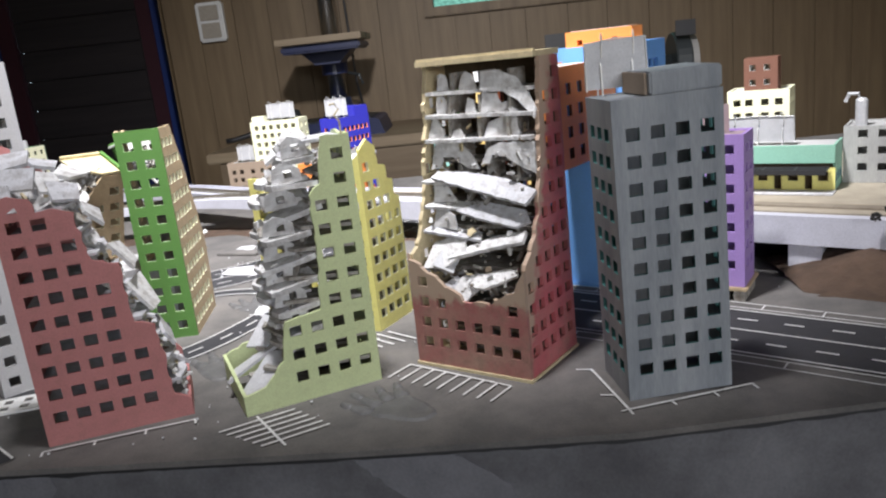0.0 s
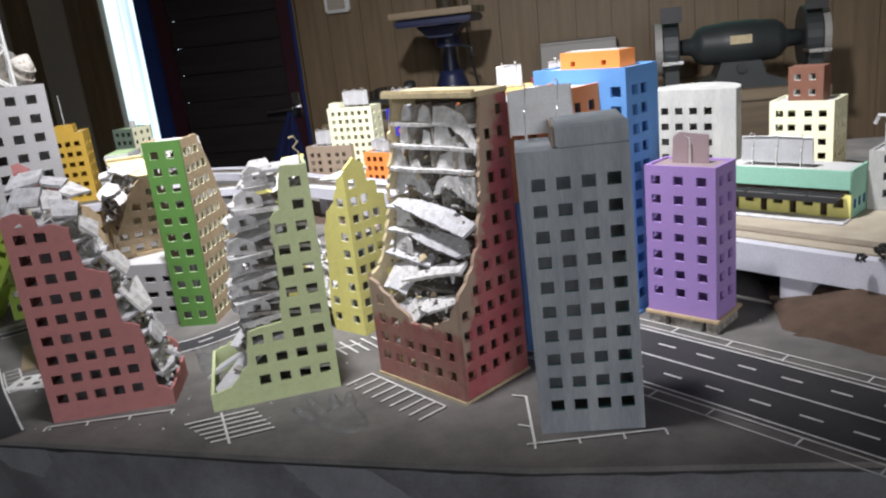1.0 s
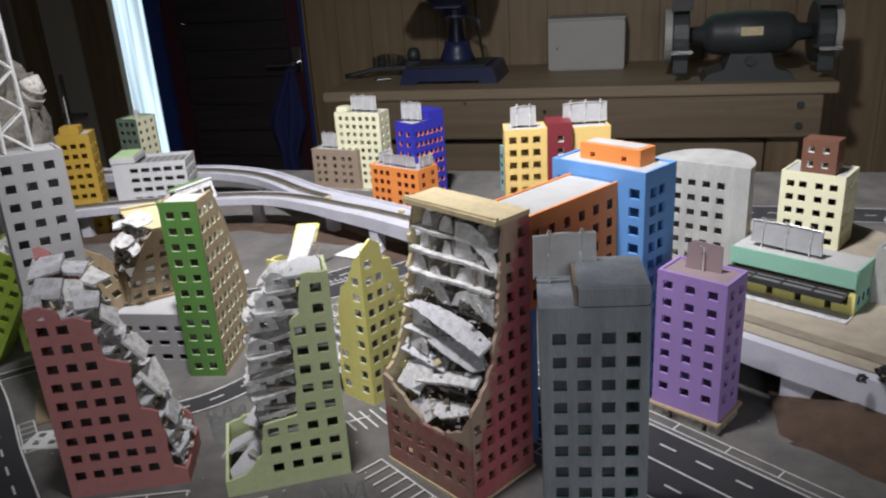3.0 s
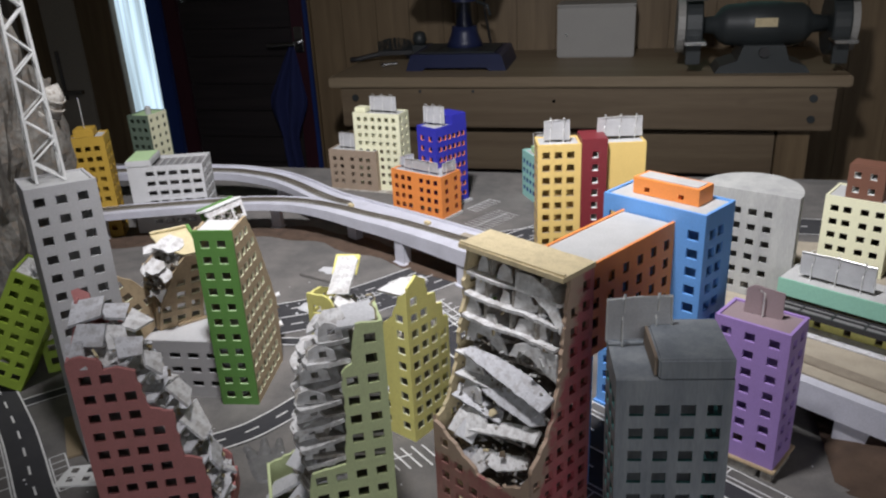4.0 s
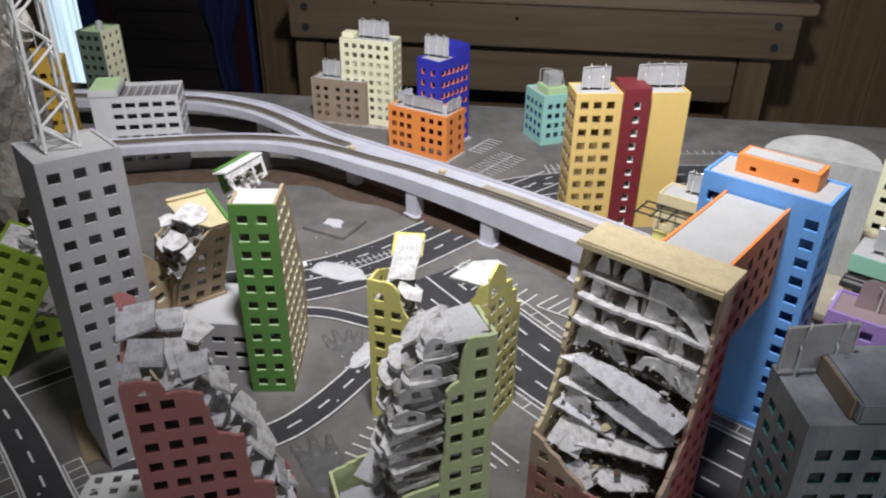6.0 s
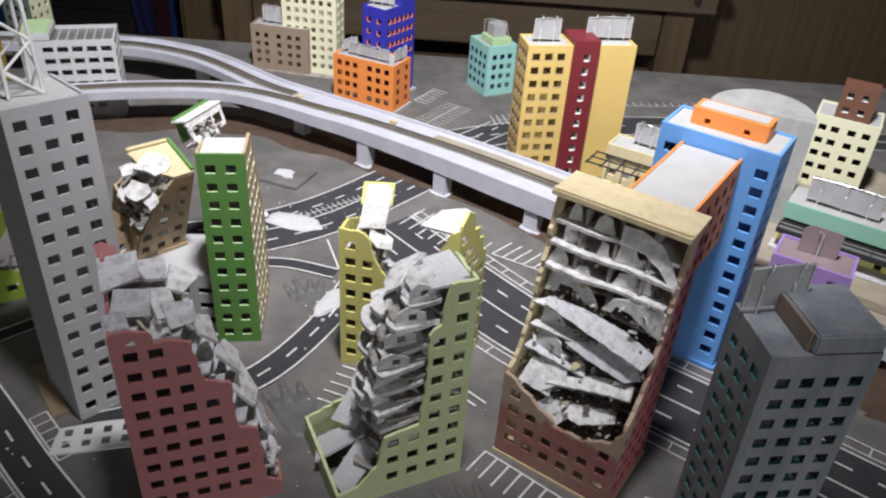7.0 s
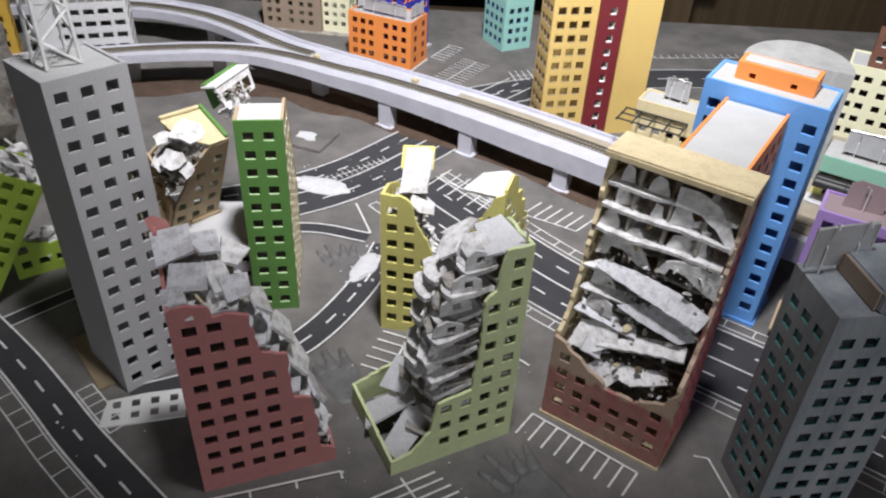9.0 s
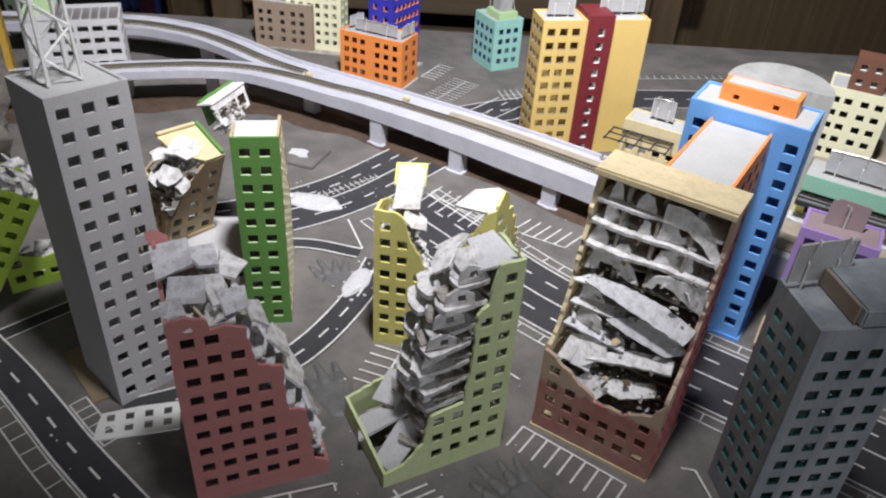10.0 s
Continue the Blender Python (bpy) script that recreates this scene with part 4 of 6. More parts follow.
# black block added under the top: the deck's shade put in as colour
part("back_wall", flat([(0.09, 0.34), (0.24, 0.22), (0.50, 0.03), (0.70, -0.10), (0.72, -0.04), (0.50, 0.09), (0.24, 0.28), (0.11, 0.38)], 0, 0.0298), black_frame, plat, "black block standing in for the shade under the deck")
# brown earth bank in front of the plateau
hv, hf = [], []
for j in range(30):
    for i in range(50):
        u, v = i / 49, j / 29
        x, y = 0.232 + 0.42 * u, 0.170 - 0.29 * u + (v - 0.5) * 0.13 - 0.014
        hgt = 0.040 * math.sin(math.pi * min(1, u * 1.6 + 0.02)) ** 0.7 * max(0, math.sin(math.pi * v)) ** 1.2 if u < 0.62 else 0.040 * max(0, math.sin(math.pi * v)) ** 1.2
        hgt *= 0.85 + 0.4 * noise.noise(Vector((x * 30, y * 30, 1))) + 0.12 * noise.noise(Vector((x * 40 + y * 20, y * 240, 3)))
        hgt += 0.0022 * noise.noise(Vector((x * 160, y * 160, 5))) * (1 if 0 < v < 1 else 0)
        hv.append((x, y, hgt - 0.001))
hf = [(j * 50 + i, j * 50 + i + 1, (j + 1) * 50 + i + 1, (j + 1) * 50 + i) for j in range(29) for i in range(49)]
solid("earth_bank", (hv, hf), earth, "brown rough earth bank below the plateau", "earth bank", kind="structure", smooth=True)
# brown strip along the viaduct
ev, ef = [], []
mid = beside(curve(TA, 60), -0.004)
for i, p in enumerate(mid):
    for j in range(7):
        s = (j / 6 - 0.5) * (0.05 + 0.012 * math.sin(i * 0.7))
        q = beside(mid, s)[i]
        ev.append((q[0], q[1], 0.0004 + 0.0035 * max(0, math.sin(math.pi * j / 6)) * (0.6 + 0.8 * noise.noise(Vector((q[0] * 60, q[1] * 60, 0)))) if 0 < j < 6 else -0.0005))
ef = [(i * 7 + j, (i + 1) * 7 + j, (i + 1) * 7 + j + 1, i * 7 + j + 1) for i in range(len(mid) - 1) for j in range(6)]
solid("earth_strip", (ev, [tuple(reversed(q)) for q in ef]), earth, "brown earth strip under the viaduct", "earth", kind="structure", smooth=True)

# ---- whole buildings ----
P = 0.0146


def rows_of(first, n, pitch=P):
    return [first + pitch * i for i in range(n)]


# slate grey near tower
gy = thing("grey_tower", "slate grey painted model tower with teal window edges", "model building", pose(0.0733, -0.0508, 0, 0, 0, 8) @ pose(0, 0, 0, 0, -0.9, 0))
w, d, h = 0.060, 0.045, 0.1680
block(gy, w, d, h, grey_card, (steps(0.0108, 0.051, 4), rows_of(0.018, 10)), (steps(0.010, 0.035, 3), rows_of(0.018, 10)), (steps(0.010, 0.035, 3), rows_of(0.018, 10)), roof=grey_card, lining=teal, lip=0.0005)
part("penthouse", box(0.0215, 0, h + 0.0002, w, d, h + 0.012, 0.001), grey_card, gy)
part("penthouse_side", box(0.0197, 0.004, h + 0.0004, 0.0213, d - 0.006, h + 0.0115), brown_card, gy, "unpainted brown card side")
billboard(gy, 0.037, 0.030, pose(-0.002, 0.036, h, 0, 0, 4), 2)

# purple tower on a plinth
pp = thing("purple_tower", "purple model tower on a cracked cream plinth", "model building", pose(0.1394, 0.1205, 0, 0, 0, -30))
block(pp, 0.054, 0.034, 0.1125, purple_card, (steps(0.0088, 0.0435, 3), rows_of(0.0165, 7, 0.0142)), (steps(0.010, 0.024, 2), rows_of(0.0165, 7, 0.0142)), (steps(0.010, 0.024, 2), rows_of(0.0165, 7, 0.0142)), z0=0.011, roof=mauve_sheet)
part("plinth", box(-0.002, -0.002, 0.008, 0.056, 0.041, 0.0108, 0.0006), beige_card, pp, "cream card slab")
for i, x in enumerate((0.0, 0.018, 0.046)):
    part("plinth_wall", box(x, 0.0, 0, x + (0.014, 0.024, 0.008)[i], 0.037, 0.0078), dirty_card, pp)
part("sign_sheet", prism([(0, 0), (0.027, 0), (0.027, 0.0205), (0.006, 0.0225), (0.001, 0.019)], 0.001), mauve_sheet, pp, "dull mauve bent sign sheet", pose(0.013, 0.018, 0.1223, 0, 0, 6))
part("sign_post", tube([(0.027, 0.0175, 0.1223), (0.027, 0.0175, 0.1405), (0.024, 0.0165, 0.1425)], 0.0006), solder, pp)

# sky blue tower with the orange wing
sb = thing("sky_blue_tower", "sky blue model tower with an orange penthouse and wing", "model building", pose(0.0563, 0.1800, 0, 0, 0, -33))
w, d, h = 0.0863, 0.0435, 0.1935
block(sb, w, d, h, sky_card, ([0.010, 0.0772], rows_of(0.0165, 12, 0.0145)), (steps(0.012, 0.036, 3), rows_of(0.0165, 12, 0.0145)), (steps(0.012, 0.036, 3), rows_of(0.0165, 12, 0.0145)), ww=0.0090, wh=0.0078)
part("plinth", box(-0.002, -0.002, -0.0005, w + 0.002, d + 0.002, 0.003), sky_card, sb)
pt = part("penthouse", panel([(0, 0), (0.0555, 0), (0.0555, 0.0128), (0, 0.0128)], window_holes([0.012, 0.041], [0.0042], 0.0045, 0.004), 0.021)[:2], orange_card, sb, "", pose(0.0158, 0.0160, h - 0.0012))
part("penthouse_roof", box(0.003, 0.003, 0.0129, 0.0525, 0.018, 0.0134), pale_roof, pt)
wl, wz, wt = 0.107, 0.1145, 0.1835
wing = part("wing_roof", box(0.0195, -wl + 0.002, wt - 0.003, 0.0605, -0.002, wt - 0.0012), pale_roof, sb, "off-white roof of the orange wing")
for side, o in (("left", pose(0.0175, -0.0003, wz, 0, 0, -90)), ("right", pose(0.0625, -wl, wz, 0, 0, 90))):
    o2 = [(0, 0), (wl, 0), (wl, wt - wz), (0, wt - wz)]
    part("wing_wall", panel(o2, window_holes(steps(0.010, wl - 0.010, 6), rows_of(0.010, 4), 0.0068, 0.0075), 0.002), orange_card, sb, "", o, lining=darkbrown_card)
part("wing_wall", panel([(0, 0), (0.041, 0), (0.041, wt - wz), (0, wt - wz)], window_holes(steps(0.008, 0.033, 2), rows_of(0.010, 4), 0.0068, 0.0075), 0.002)[:2], orange_card, sb, "", pose(0.0195, -wl, wz))
part("wing_floor", box(0.0195, -wl + 0.002, wz, 0.0605, -0.002, wz + 0.002), dark_wood, sb)
for x in (0.026, 0.053):
    part("stilt", box(x, -wl + 0.008, 0, x + 0.006, -wl + 0.014, wz - 0.0002), sky_card, sb)

# round-fronted grey tower
rt = thing("round_tower", "brush-painted off-white model tower with a rounded back", "model building", pose(0.140, 0.333, 0.0503, 0, 0, -26))
w, h = 0.094, 0.102
geo = panel([(0, 0), (w, 0), (w, h), (0, h)], window_holes(steps(0.012, 0.068, 5), rows_of(0.010, 6, 0.0148), 0.0075, 0.0068), 0.0022)
part("wall", geo, round_paint, rt)
n = 28
arc = [(w / 2 + w / 2 * math.cos(math.pi * i / n), 0.0023 + 0.058 * math.sin(math.pi * i / n)) for i in range(n + 1)]
part("round_wall", join(([(x, y, z) for z in (0, h) for x, y in arc], [(i, i + 1, n + 2 + i, n + 1 + i) for i in range(n)])), round_paint, rt, smooth=True)
part("roof", flat([(0, 0.0001)] + [(w, 0.0001)] + arc, h, h + 0.002), round_paint, rt)

# cream tower with the brown penthouse, on the plateau
ct = thing("cream_tower", "cream model tower with a dark brown penthouse", "model building", pose(0.2688, 0.3890, 0.0503, 0, 0, -28))
block(ct, 0.061, 0.047, 0.077, cream_card, ([0.0098, 0.0216, 0.0372, 0.0506], rows_of(0.0085, 5, 0.0140)), (steps(0.010, 0.037, 3), rows_of(0.0085, 5, 0.0140)), (steps(0.010, 0.037, 3), rows_of(0.0085, 5, 0.0140)))
# dark floors added inside, unseen, to keep light out of the windows
for z in rows_of(0.002, 5, 0.0140):
    part("floor_slab", box(0.0025, 0.0025, z - 0.0006, 0.0585, 0.0445, z + 0.0006), inner_card, ct)
bp = part("penthouse", panel([(0, 0), (0.033, 0), (0.033, 0.034), (0, 0.034)], window_holes([0.0085, 0.0225], [0.009, 0.024], 0.006, 0.006), 0.024), darkbrown_card, ct, "dark brown penthouse with pale window rims", pose(0.016, 0.006, 0.0757), lining=white_card)

# mint and yellow station
ms = thing("station_building", "mint and yellow model station with a black awning", "model building", pose(0.210, 0.2665, 0.0503, 0, 0, -32))
L = 0.108
doors = [[(x - 0.0030, 0.0012), (x + 0.0030, 0.0012), (x + 0.0030, 0.0165), (x - 0.0030, 0.0165)] for x in (0.012, 0.037, 0.062, 0.087)]
shops = [[(x - 0.0040, 0.0085), (x + 0.0040, 0.0085), (x + 0.0040, 0.0165), (x - 0.0040, 0.0165)] for x in (0.0245, 0.0495, 0.0745, 0.0985)]
part("lower_wall", panel([(0, 0), (L, 0), (L, 0.020), (0, 0.020)], doors + shops, 0.002), lemon_card, ms, lining=lemon_card)
# thin dark sheet added behind the openings to give them a shaded inside
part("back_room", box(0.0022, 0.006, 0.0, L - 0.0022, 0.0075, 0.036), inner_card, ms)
part("pavement_slab", box(-0.002, -0.020, 0.0002, L + 0.001, -0.0022, 0.0012), slab_grey, ms, "worn grey slab along the front")
part("end_wall", panel([(0.002, 0), (0.040, 0), (0.040, 0.040), (0.002, 0.040)], window_holes(steps(0.010, 0.032, 3), [0.011], 0.005, 0.008), 0.002), mint_card, ms, "", pose(L, 0, 0, 0, 0, 90), lining=navy_paint)
part("upper_wall", box(0, -0.002, 0.0242, L, 0.0, 0.040, 0.0004), mint_card, ms)
part("roof", box(0, 0.0002, 0.0365, L - 0.0022, 0.040, 0.0385), pale_roof, ms)
part("end_wall", box(0, 0.0022, 0, 0.002, 0.040, 0.0362), mint_card, ms)
aw = part("awning", box(0.0, -0.0178, 0.0196, L - 0.004, -0.0022, 0.0202), smoke_plastic, ms, "awning of grey panes in a black frame")
for y in (-0.0192, -0.0105, -0.0036):
    part("awning_bar", box(0.0, y, 0.0203, L - 0.004, y + 0.0014, 0.0216), black_frame, aw)
for x in (0.0, 0.026, 0.052, 0.078, L - 0.0052):
    part("awning_bar", box(x, -0.0178, 0.0204, x + 0.0012, -0.0022, 0.0215), black_frame, aw)
part("awning_front", box(0.0, -0.0206, 0.0172, L - 0.004, -0.0193, 0.0220, 0.0004), black_frame, aw)
billboard(ms, 0.062, 0.026, pose(0.012, 0.012, 0.0385), 3)

# pale yellow kiosk by the viaduct
kk = thing("kiosk", "pale yellow model kiosk with a dark framed glass awning", "model building", pose(0.060, 0.360, 0.0503, 0, 0, -30))
block(kk, 0.064, 0.032, 0.041, yellowed, (steps(0.010, 0.052, 4), [0.012]), roof=pale_roof)
part("awning", join(*[box(-0.010 + i * 0.0155, -0.030, 0.0280, -0.0085 + i * 0.0155, -0.001, 0.0292) for i in range(5)], *[box(-0.010, y, 0.0293, 0.0535, y + 0.0014, 0.0305) for y in (-0.030, -0.016, -0.0025)]), black_frame, kk, "black frame of the awning")
part("sign", box(0.008, -0.020, 0.002, 0.028, -0.018, 0.011), lemon_card, kk)
billboard(kk, 0.024, 0.024, pose(0.020, 0.018, 0.0395), 2)

# grey factory with a bent pipe
fc = thing("factory", "grey model factory with a bent tin chimney pipe", "model building", pose(0.322, 0.240, 0.0503, 0, 0, -32))
block(fc, 0.075, 0.045, 0.050, round_paint, (steps(0.015, 0.062, 4), rows_of(0.014, 3)), left=(steps(0.012, 0.034, 2), rows_of(0.014, 3)))
part("chimney", join(lathe([(0.005, 0.0), (0.005, 0.022), (0.0035, 0.024)], 14), tube([(0, 0, 0.02), (-0.003, 0, 0.028), (-0.010, 0, 0.028), (-0.013, 0, 0.021)], 0.0018, 8)), tin, fc, "", pose(0.012, 0.015, 0.0487))

# yellow tower with the burgundy stair
yl = thing("yellow_tower", "golden yellow model tower with a burgundy stair shaft", "model building", pose(-0.0235, 0.4370, 0, 0, 0, 12))
block(yl, 0.049, 0.039, 0.160, yellow_card, (steps(0.0095, 0.037, 3), rows_of(0.0135, 10, 0.0149)), left=(steps(0.008, 0.031, 3), rows_of(0.0135, 10, 0.0149)), ww=0.0085, wh=0.0078, lining=brown_card)
block(yl, 0.045, 0.040, 0.158, yellow_card, at=(0.0780, 0.006))
part("stair_shaft", panel([(0, 0), (0.0283, 0), (0.0283, 0.166), (0, 0.166)], window_holes([0.0150], rows_of(0.0135, 10, 0.0149), 0.0065, 0.0075), 0.040), burgundy_card, yl, "burgundy stair shaft with pale sills", pose(0.0493, -0.0035, 0), lining=white_card)
billboard(yl, 0.030, 0.026, pose(0.008, 0.016, 0.158), 2)
billboard(yl, 0.052, 0.026, pose(0.070, 0.026, 0.157), 3)

# orange block
ob = thing("orange_block", "bright orange model block with tin boards on its roof", "model building", pose(-0.2615, 0.6400, 0, 0, 0, -24.2))
block(ob, 0.0925, 0.046, 0.0625, orange_card, (steps(0.010, 0.034, 3) + steps(0.056, 0.082, 3), rows_of(0.011, 4, 0.0138)), (steps(0.012, 0.034, 2), rows_of(0.011, 4, 0.0138)), lining=burgundy_card, z0=0.004, ww=0.0068)
part("plinth", box(-0.001, -0.001, 0, 0.095, 0.047, 0.0038), pale_roof, ob)
billboard(ob, 0.062, 0.018, pose(0.018, 0.010, 0.0650), 2)
billboard(ob, 0.028, 0.018, pose(0.086, 0.012, 0.0650, 0, 0, 84), 2)
billboard(ob, 0.024, 0.018, pose(0.008, 0.012, 0.0650, 0, 0, 70), 1)

# brown and cream pair
cb = thing("cream_block", "cream model tower joined to a lower brown block", "model building", pose(-0.3970, 0.7400, 0, 0, 0, -9.5))
block(cb, 0.086, 0.034, 0.0655, brown_card, (steps(0.010, 0.023, 2) + [0.042] + steps(0.058, 0.071, 2), rows_of(0.013, 4, 0.0125)), left=(steps(0.010, 0.024, 2), rows_of(0.013, 4, 0.0125)), ww=0.0066, z0=0.001)
block(cb, 0.081, 0.036, 0.126, cream_card, (steps(0.010, 0.071, 6), rows_of(0.013, 9, 0.0129)), (steps(0.009, 0.027, 2), rows_of(0.013, 9, 0.0129)), at=(0.045, 0.010), ww=0.0066)
part("penthouse", box(0.047, 0.014, 0.1252, 0.066, 0.032, 0.1335, 0.001), cream_card, cb)
part("plinth", box(-0.003, -0.004, 0, 0.131, 0.049, 0.0009), dirty_card, cb)
billboard(cb, 0.028, 0.026, pose(0.014, 0.014, 0.065), 2)
billboard(cb, 0.046, 0.026, pose(0.070, 0.024, 0.125), 3)

# deep blue tower with orange window linings
bt = thing("blue_tower", "deep blue model tower with orange window linings", "model building", pose(-0.2262, 0.6680, 0, 0, 0, -33))
block(bt, 0.039, 0.064, 0.125, blue_card, (steps(0.011, 0.028, 2), rows_of(0.015, 7, 0.0155)), (steps(0.009, 0.056, 6), rows_of(0.015, 7, 0.0155)), lining=orange_card, ww=0.0062)
part("upper_part", box(0.0, 0.034, 0.1235, 0.039, 0.064, 0.138, 0.001), blue_card, bt)
part("plinth", box(-0.003, -0.003, 0, 0.044, 0.068, 0.003), pale_roof, bt)
billboard(bt, 0.034, 0.028, pose(0.003, 0.012, 0.124, 0, 0, 20), 3)

# aqua block
aq = thing("aqua_block", "aqua model block with pale green storey and tin tank", "model building", pose(-0.0798, 0.7380, 0, 0, 0, -61))
block(aq, 0.0535, 0.046, 0.072, aqua_card, (steps(0.008, 0.045, 4), rows_of(0.014, 4, 0.0140)), (steps(0.011, 0.035, 3), rows_of(0.014, 4, 0.0140)), lining=navy_paint, ww=0.0066)
part("upper_storey", box(0.016, 0.008, 0.0705, 0.050, 0.038, 0.081, 0.0008), pale_green, aq)
part("tank", box(0.024, 0.012, 0.0812, 0.044, 0.032, 0.099, 0.001), tin, aq)
part("wire", tube([(0.020, 0.010, 0.081), (0.020, 0.010, 0.100), (0.028, 0.014, 0.103), (0.044, 0.030, 0.102), (0.048, 0.034, 0.081)], 0.0005), solder, aq)

# white car-park block and towers beyond it
wp = thing("white_block", "white model office block with wide openings and a louvred roof", "model building", pose(-0.607, 0.508, 0, 0, 0, 18))
wn2 = steps(0.030, 0.094, 5)
block(wp, 0.104, 0.060, 0.099, greyed_white_card, (wn2, rows_of(0.017, 6, 0.0142)), (steps(0.012, 0.046, 3), rows_of(0.017, 6, 0.0142)), ww=0.0118, wh=0.0066, roof=smoke_plastic, lip=0.004)
part("stair_block", box(-0.001, -0.001, 0.0992, 0.034, 0.055, 0.108, 0.001), greyed_white_card, wp)
part("stair_roof", box(0.001, 0.001, 0.1082, 0.032, 0.053, 0.1092), pale_green, wp)
for i in range(6):
    part("roof_rib", box(0.039 + i * 0.010, 0.008, 0.0951, 0.0408 + i * 0.010, 0.052, 0.0965), pale_roof, wp)
oc = thing("ochre_tower", "ochre yellow model tower with a stepped top", "model building", pose(-0.664, 0.476, 0, 0, 0, 25))
block(oc, 0.045, 0.040, 0.148, ochre_card, (steps(0.010, 0.034, 3), rows_of(0.015, 9)), (steps(0.010, 0.030, 2), rows_of(0.015, 9)))
part("upper_part", box(0.006, 0.006, 0.1468, 0.032, 0.032, 0.158, 0.001), ochre_card, oc)
part("mast", tube([(0.02, 0.015, 0.158), (0.02, 0.015, 0.200)], 0.0006), solder, oc)
dg = thing("olive_tower", "dark olive model tower with a pale green roof", "model building", pose(-0.742, 0.720, 0, 0, 0, -5))
block(dg, 0.040, 0.052, 0.124, dark_green, (steps(0.008, 0.032, 3), rows_of(0.012, 8)), (steps(0.010, 0.042, 3), rows_of(0.012, 8)), roof=pale_green, mats={"right": cream_card})
part("tank", move(lathe([(0.005, 0), (0.005, 0.012), (0.003, 0.014)], 12), pose(0.028, 0.02, 0.122)), tin, dg)

# tall pale tower with the lattice mast
tw = thing("tall_tower", "tall pale grey model tower, leaning, with a white lattice mast", "model building", pose(-0.3435, 0.0285, 0, 0, 0, 47) @ pose(0, 0, 0, -4.0, 1.3, 0))
block(tw, 0.050, 0.054, 0.2285, tower_card, (steps(0.0088, 0.0388, 3), rows_of(0.0103, 15, 0.01478)), (steps(0.010, 0.044, 3), rows_of(0.0103, 15, 0.01478)))
mast = part("mast", join(*[tube([(sx * 0.010, sy * 0.010, 0), (sx * 0.006, sy * 0.006, 0.19)], 0.0012) for sx in (-1, 1) for sy in (-1, 1)]), white_card, tw, "white lattice mast", pose(0.022, 0.030, 0.2275))
for i in range(12):
    z0, z1 = i * 0.0158, (i + 1) * 0.0158
    r0, r1 = 0.010 - 0.004 * z0 / 0.19, 0.010 - 0.004 * z1 / 0.19
    s = 1 if i % 2 else -1
    for q in ([(-r0 * s, -r0, z0), (r1 * s, -r1, z1)], [(-r0 * s, r0, z0), (r1 * s, r1, z1)], [(-r0, -r0 * s, z0), (-r1, r1 * s, z1)], [(r0, -r0 * s, z0), (r1, r1 * s, z1)]):
        part("brace", tube(q, 0.0009, 5), white_card, mast)

# low grey block that carries the fallen tower
lo = thing("low_block", "low pale grey model block with a plain flat roof", "model building", pose(-0.345, 0.128, 0, 0, 0, 5))
block(lo, 0.090, 0.060, 0.058, tower_card, (steps(0.010, 0.080, 5), rows_of(0.014, 3)), ww=0.0105, wh=0.0055, roof=greyed_white_card, lip=0.0)

# ---- ruins ----
def low(o, rng, step=0.004, rough=0.0012):
    """Closes a broken outline: base corners first, then the torn edge."""
    return [o[0], o[1]] + jag(o[2:], step, rough, rng)


# brick red ruin
rng = random.Random(11)
rd = thing("red_ruin", "brick red model tower torn open, rubble sliding down one side", "model ruin", pose(-0.2683, -0.0496, 0, 0, 0, 21.0))
w, d = 0.0835, 0.050
fo = low([(0, 0), (w, 0), (w, 0.011), (0.0745, 0.016), (0.0735, 0.036), (0.0715, 0.062), (0.0605, 0.066), (0.0595, 0.078), (0.0590, 0.103), (0.0455, 0.107), (0.0425, 0.119), (0.0415, 0.136), (0.030, 0.140), (0.022, 0.139), (0.020, 0.147), (0.010, 0.150), (0, 0.146)], rng, rough=0.0010)
wall(rd, "front", w, d, fo, red_card, steps(0.0098, 0.0735, 6), rows_of(0.0170, 10, 0.0144))
wall(rd, "right", w, d, low([(0.0023, 0), (d, 0), (d, 0.016), (0.03, 0.014), (0.012, 0.012), (0.0023, 0.012)], rng), red_card)
wall(rd, "left", w, d, low([(0, 0), (d - 0.0023, 0), (d - 0.0023, 0.146), (0.030, 0.152), (0.014, 0.162), (0.010, 0.171), (0, 0.173)], rng), red_card, steps(0.010, 0.038, 3), rows_of(0.017, 10, 0.0144))
wall(rd, "back", w, d, low([(0.0023, 0), (w - 0.0023, 0), (w - 0.0023, 0.165), (0.062, 0.160), (0.050, 0.12), (0.035, 0.085), (0.015, 0.040), (0.0023, 0.028)], rng), red_card)


def rd_top(x):
    return 0.147 - 0.133 * max(0, min(1, (x - 0.030) / 0.0535))


for i in range(10):
    z = 0.0095 + 0.0144 * i
    x1 = min(w - 0.004, 0.030 + 0.0535 * max(0, (0.150 - z) / 0.136) ** 0.87)
    fl = low([(0.003, 0.003), (x1, 0.003), (x1 + 0.004, 0.02), (x1 + 0.001, d - 0.004), (0.003, d - 0.004)], rng, rough=0.001)
    part("floor_slab", flat(fl, z - 0.0009, z + 0.0009), slab_grey, rd)
heap(rd, rng, 0.003, w - 0.003, 0.0035, d - 0.0035, lambda x, y: min(rd_top(x), 0.150 + 0.02 * (y / d)) - 0.006 + 0.012 * (y / d) * (x < 0.05), 0.004, debris)
